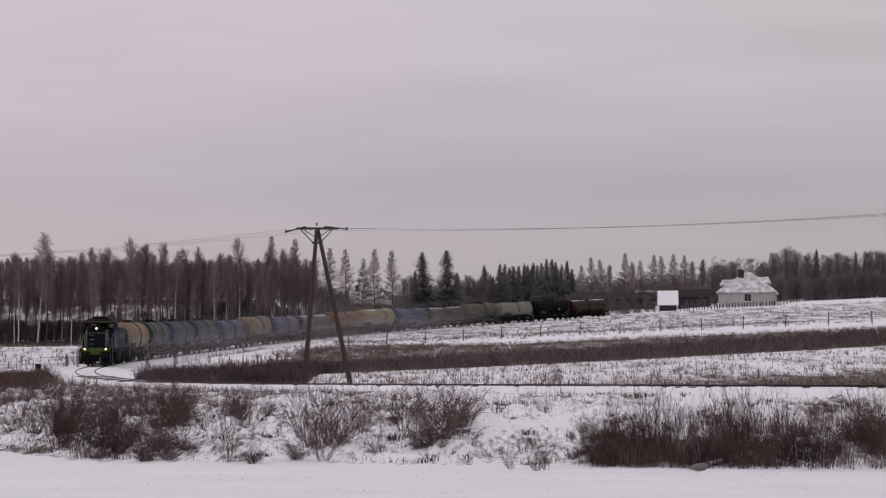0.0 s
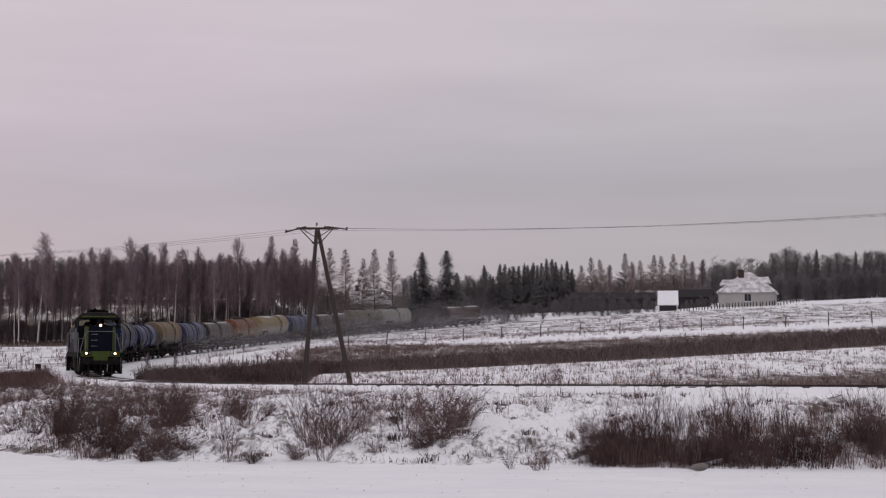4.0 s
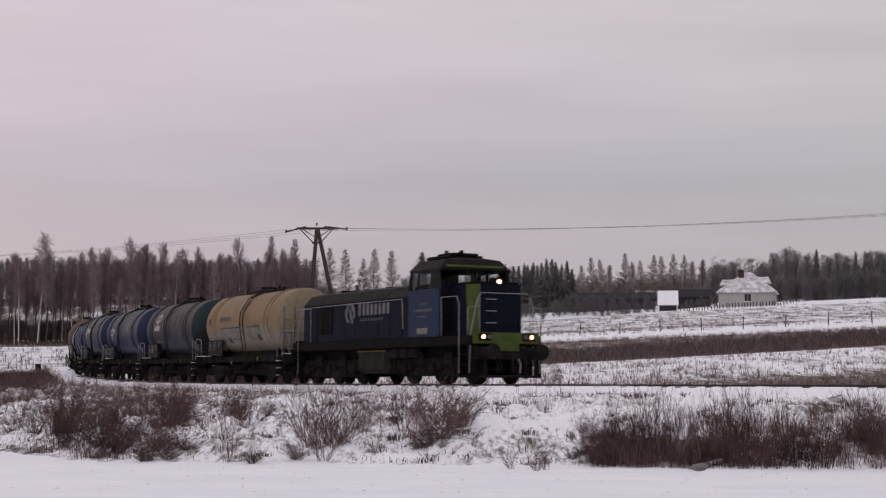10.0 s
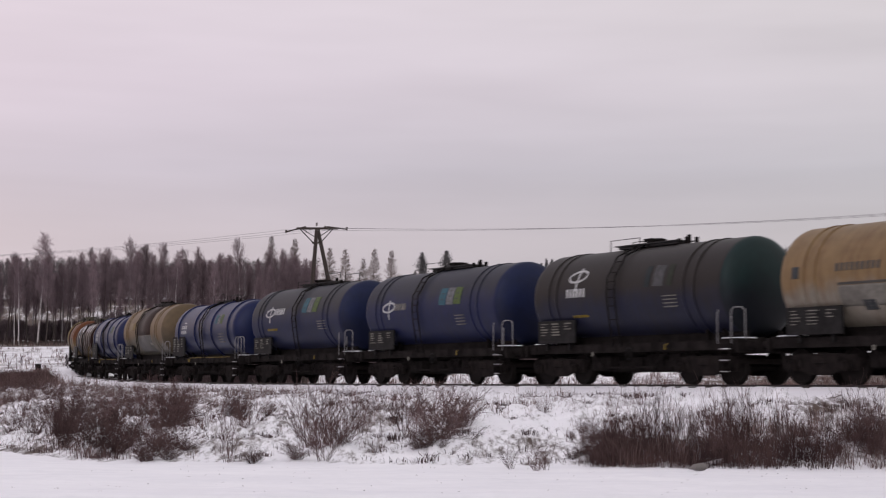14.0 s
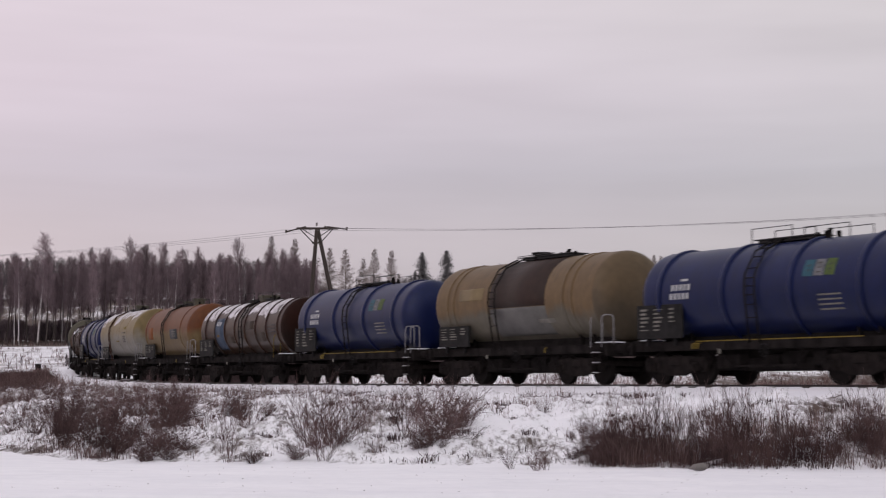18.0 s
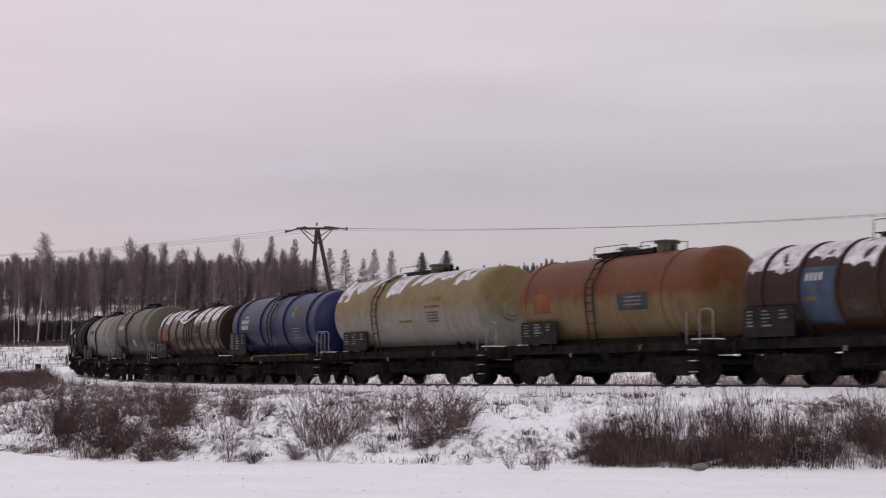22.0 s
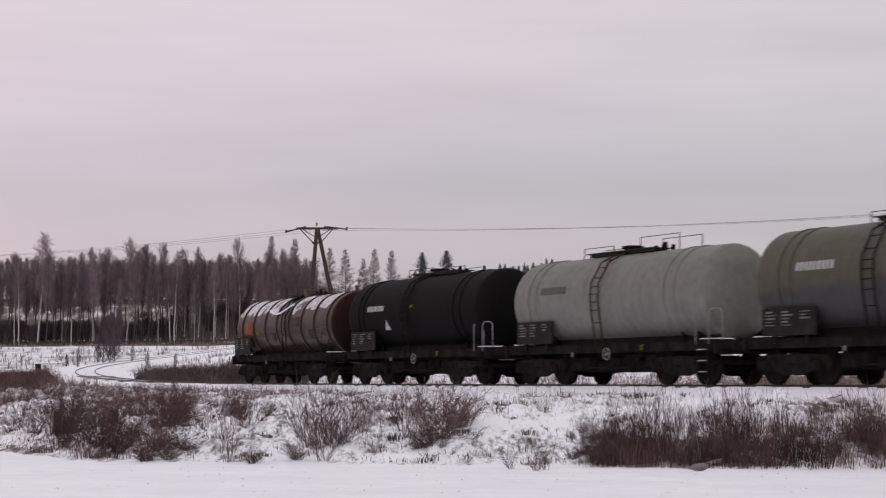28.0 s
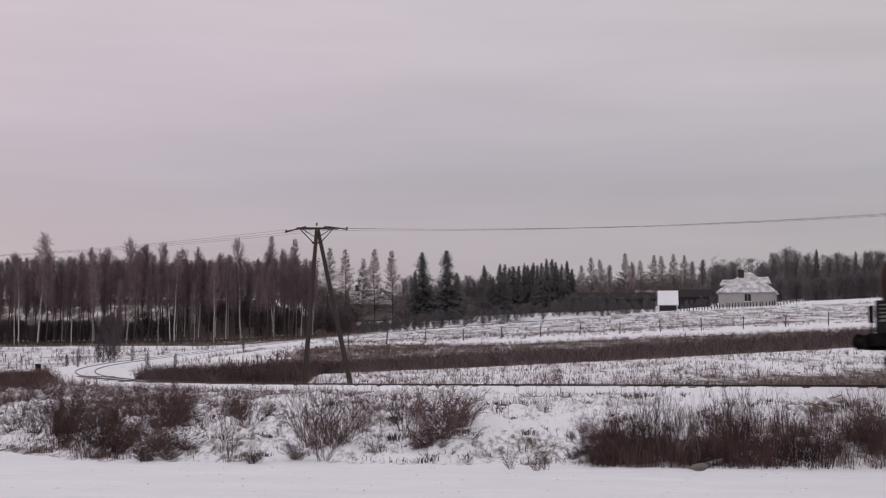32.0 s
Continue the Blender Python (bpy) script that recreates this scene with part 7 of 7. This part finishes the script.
tuft_field("edge_grass", scatter(16000, -75, -10, 130, 320, lambda x, y, dist, side, bank: (dist > 4) * np.clip(spread(x, y) * (0.3 + 1.6 * clump(x, y, 0.2, 27.0)), 0, 1) * (x < -0.02 * y - 8), 34), "brown grass between the track and the wood", 0.3, 0.8, 5, 0.022, 36)
tuft_field("far_grass", scatter(26000, -30, 110, 200, 330, lambda x, y, dist, side, bank: ((side < 0) & (dist > 3.0)) * np.clip(2.2 * (clump(x * 0.35, y * 0.1, 1.0, 37.0) + 0.12) + 1.2 * clump(x, y, 0.25, 47.0), 0, 1) * 0.4, 64), "dead grass in drifts over the far snowy field", 0.1, 0.35, 6, 0.02, 66, None, 1.5)
tuft_field("verge_weeds", scatter(9000, -33, -21.5, 84, 112, lambda x, y, dist, side, bank: ((side > 0) & (dist > 3.4)) * smooth((-23.6 - x) / 1.5) * smooth((y - 86) / 4) * smooth((110 - y) / 5) * np.clip(0.7 + 1.0 * clump(x, y, 0.4, 29.0), 0, 1), 58), "dark brown dead weeds on the verge of the curve", 0.3, 0.8, 7, 0.013, 59, M_WEED, 1.2)
tuft_field("curve_grass", scatter(14000, -46, -14, 88, 150, lambda x, y, dist, side, bank: ((side > 0) & (dist > 3.0) & (y < 140)) * np.clip(0.35 + 1.4 * clump(x, y, 0.12, 9.0), 0, 1), 8), "dead brown grass beside the curve of the track", 0.25, 0.7, 6, 0.014, 7)

for px, d, h in ((975, 84, 1.25), (960, 86, 0.8), (990, 83, 0.9), (1040, 82, 0.6), (860, 88, 0.6), (1120, 78, 0.55), (1190, 74, 0.5), (690, 92, 0.5)):
    x, y = at_px(px, d)
    o = new("shrub", rb.choice(SHRUB))
    o.location, o.scale = (x, y, gz(x, y)), (h * 0.8, h * 0.8, h)
    tagged(o, "bare thin-stemmed shrub in the snowy field", "shrub", "shrubs in the field")

for px, py, w in ((1236, 833, 0.22), (1222, 835, 0.09)):
    x, y, z = bank_spot(px, py)
    g = Geo()
    bm = bmesh.new()
    bmesh.ops.create_icosphere(bm, subdivisions=2, radius=1)
    bm.verts.index_update()
    for v in bm.verts:
        v.co *= 1 + 0.25 * noise.noise(v.co * 1.7 + Vector((px, 0, 0)))
    g.add([(v.co.x * w * 0.75, v.co.y * w * 0.5, v.co.z * w * 0.34) for v in bm.verts], [[v.index for v in f.verts] for f in bm.faces])
    bm.free()
    o = part("stone", g, M_ROCK)
    o.location = (x, y, z + 0.08)
    tagged(o, "grey stone dusted with snow at the bank's foot", "stone", "stones on the bank")


x, y, z = bank_spot(1258, 826)
log = part("log", Geo().line([(-0.20, 0, 0.03), (-0.06, 0.02, 0.06), (0.10, 0, 0.10), (0.22, 0.03, 0.12)], 0.04, 7), M_THINSNOW)
log.location = (x, y, z)
tagged(log, "short fallen log coated with snow at the bank's foot", "log")


def road_specks():
    """Crumbs of earth, straw and ice on the snowy road."""
    rr = random.Random(31)
    vs, fs = [], []
    for i in range(130):
        y = rr.uniform(24.5, 33)
        x = rr.uniform(-0.27, 0.27) * y + 0.9 * math.sin(i * 0.37)
        z = gz(x, y) + 0.25 * rough_z(x, y)
        if z > -1.35:
            continue
        a, b, c = rr.uniform(0.006, 0.022) * (1 + 2 * (i % 9 == 0)), rr.uniform(0.006, 0.012), rr.uniform(0.003, 0.009)
        o = len(vs)
        vs += [(x - a, y, z), (x + rr.uniform(-a, a), y - b, z + 0.2 * c), (x + a, y + 0.3 * b, z), (x + rr.uniform(-a, a), y + b, z), (x + rr.uniform(-a, a) * 0.5, y, z + c)]
        fs += [(o, o + 1, o + 4), (o + 1, o + 2, o + 4), (o + 2, o + 3, o + 4), (o + 3, o, o + 4)]
    me = bpy.data.meshes.new("road_crumbs")
    me.from_pydata(vs, [], fs)
    me.materials.append(M_REED)
    tagged(new("road_crumbs", me), "scattered crumbs of earth and straw on the snowy road", "debris", kind="stuff")


road_specks()


# ---- snow dust and exhaust that hang behind the locomotive in the curve ----
def haze_mat():
    """Thin veil: mostly see-through, patchy, fading out towards its rims."""
    m = bpy.data.materials.new("snow_dust")
    m.use_nodes = True
    n, l = m.node_tree.nodes, m.node_tree.links
    b = n["Principled BSDF"]
    b.inputs["Base Color"].default_value = (0.50, 0.47, 0.50, 1)
    b.inputs["Roughness"].default_value, b.inputs["Specular IOR Level"].default_value = 1.0, 0.0
    co = n.new("ShaderNodeTexCoord")
    ln = n.new("ShaderNodeVectorMath")
    ln.operation = "MULTIPLY"
    ln.inputs[1].default_value = (1.0, 0.0, 1.0)
    l.new(co.outputs["Object"], ln.inputs[0])
    le = n.new("ShaderNodeVectorMath")
    le.operation = "LENGTH"
    l.new(ln.outputs[0], le.inputs[0])
    rg = n.new("ShaderNodeMapRange")
    rg.interpolation_type = "SMOOTHSTEP"
    rg.inputs[1].default_value, rg.inputs[2].default_value = 0.15, 0.97
    rg.inputs[3].default_value, rg.inputs[4].default_value = 0.10, 0.0
    l.new(le.outputs["Value"], rg.inputs[0])
    no = n.new("ShaderNodeTexNoise")
    no.inputs["Scale"].default_value, no.inputs["Detail"].default_value = 2.2, 4
    l.new(co.outputs["Object"], no.inputs["Vector"])
    r2 = n.new("ShaderNodeMapRange")
    r2.inputs[1].default_value, r2.inputs[2].default_value, r2.inputs[3].default_value, r2.inputs[4].default_value = 0.3, 0.7, 0.4, 1.3
    l.new(no.outputs[0], r2.inputs[0])
    mu = n.new("ShaderNodeMath")
    mu.operation = "MULTIPLY"
    l.new(rg.outputs[0], mu.inputs[0])
    l.new(r2.outputs[0], mu.inputs[1])
    l.new(mu.outputs[0], b.inputs["Alpha"])
    return m


M_HAZE = haze_mat()
HAZE = []


def dust_puff(px, d, z, rx, ry, rz, turn, v, t0, t1):
    """A lens of dust at a bearing; it drifts with the wind and settles between t0 and t1."""
    bm = bmesh.new()
    bmesh.ops.create_uvsphere(bm, u_segments=24, v_segments=14, radius=1)
    for f in bm.faces:
        f.smooth = True
    me = bpy.data.meshes.new("dust_puff")
    bm.to_mesh(me)
    bm.free()
    me.materials.append(M_HAZE)
    me.transform(Matrix.Diagonal((1, ry / rx, 1, 1)))
    o = new("dust_puff", me)
    x, y = at_px(px, d)
    o.scale = (rx, rx, rz)
    tagged(o, "thin drifting veil of snow dust and exhaust", "dust cloud", "dust behind the train")
    HAZE.append((o, x, y, gz(x, y) + z, turn, v, t0, t1))


dust_puff(330, 150, 2.0, 8.0, 2.0, 2.6, 20, 1.2, 6.0, 10.5)
dust_puff(480, 178, 2.4, 12.0, 2.2, 3.4, 24, 1.4, 7.5, 11.5)
dust_puff(640, 212, 2.6, 16.0, 2.5, 4.2, 28, 1.5, 8.5, 12.5)
dust_puff(780, 250, 2.2, 13.0, 2.5, 3.2, 30, 1.2, 9.0, 13.0)


# ---- what moves ----
V0, ACC = 10.046, -0.0104


def gone(t):
    """Metres that the train has gone since 9 s."""
    return V0 * (t - 9) + 0.5 * ACC * (t - 9) ** 2


def stance(mid, reach, t):
    """The pose of a vehicle whose two pivots, reach metres before and behind its middle, ride on the track."""
    a = on_track(mid - reach - gone(t))
    b = on_track(mid + reach - gone(t))
    c = (Vector(a) + Vector(b)) / 2
    d = Vector(a) - Vector(b)
    return pose(c.x, c.y, c.z, 0, -math.degrees(math.asin(d.z / d.length)), math.degrees(math.atan2(d.y, d.x)))


def motions():
    times = [i * 0.5 for i in range(65)]
    walk(LOCO, [(t, stance(LOCO_MID, 4.15, t)) for t in times])
    for w, rear, length, sp in zip(WAGONS, REAR, LEN, SPECS):
        walk(w, [(t, stance(rear - length / 2, sp["pivot"], t)) for t in times])
    for o, x, y, z, turn, v, t0, t1 in HAZE:
        deep = 2.6 * o.scale.z
        walk(o, [(t, pose(x + v * t, y - 0.1 * v * t, z - deep * float(smooth((t - t0) / (t1 - t0))), 0, 0, turn)) for t in times])
    steps = [i / 15 for i in range(481)]
    for ob, r in WHEELS:
        x, z = ob.location.x, ob.location.z
        walk(ob, [(t, pose(x, 0, z, 0, math.degrees(gone(t) / r) % 360, 0)) for t in steps])


motions()
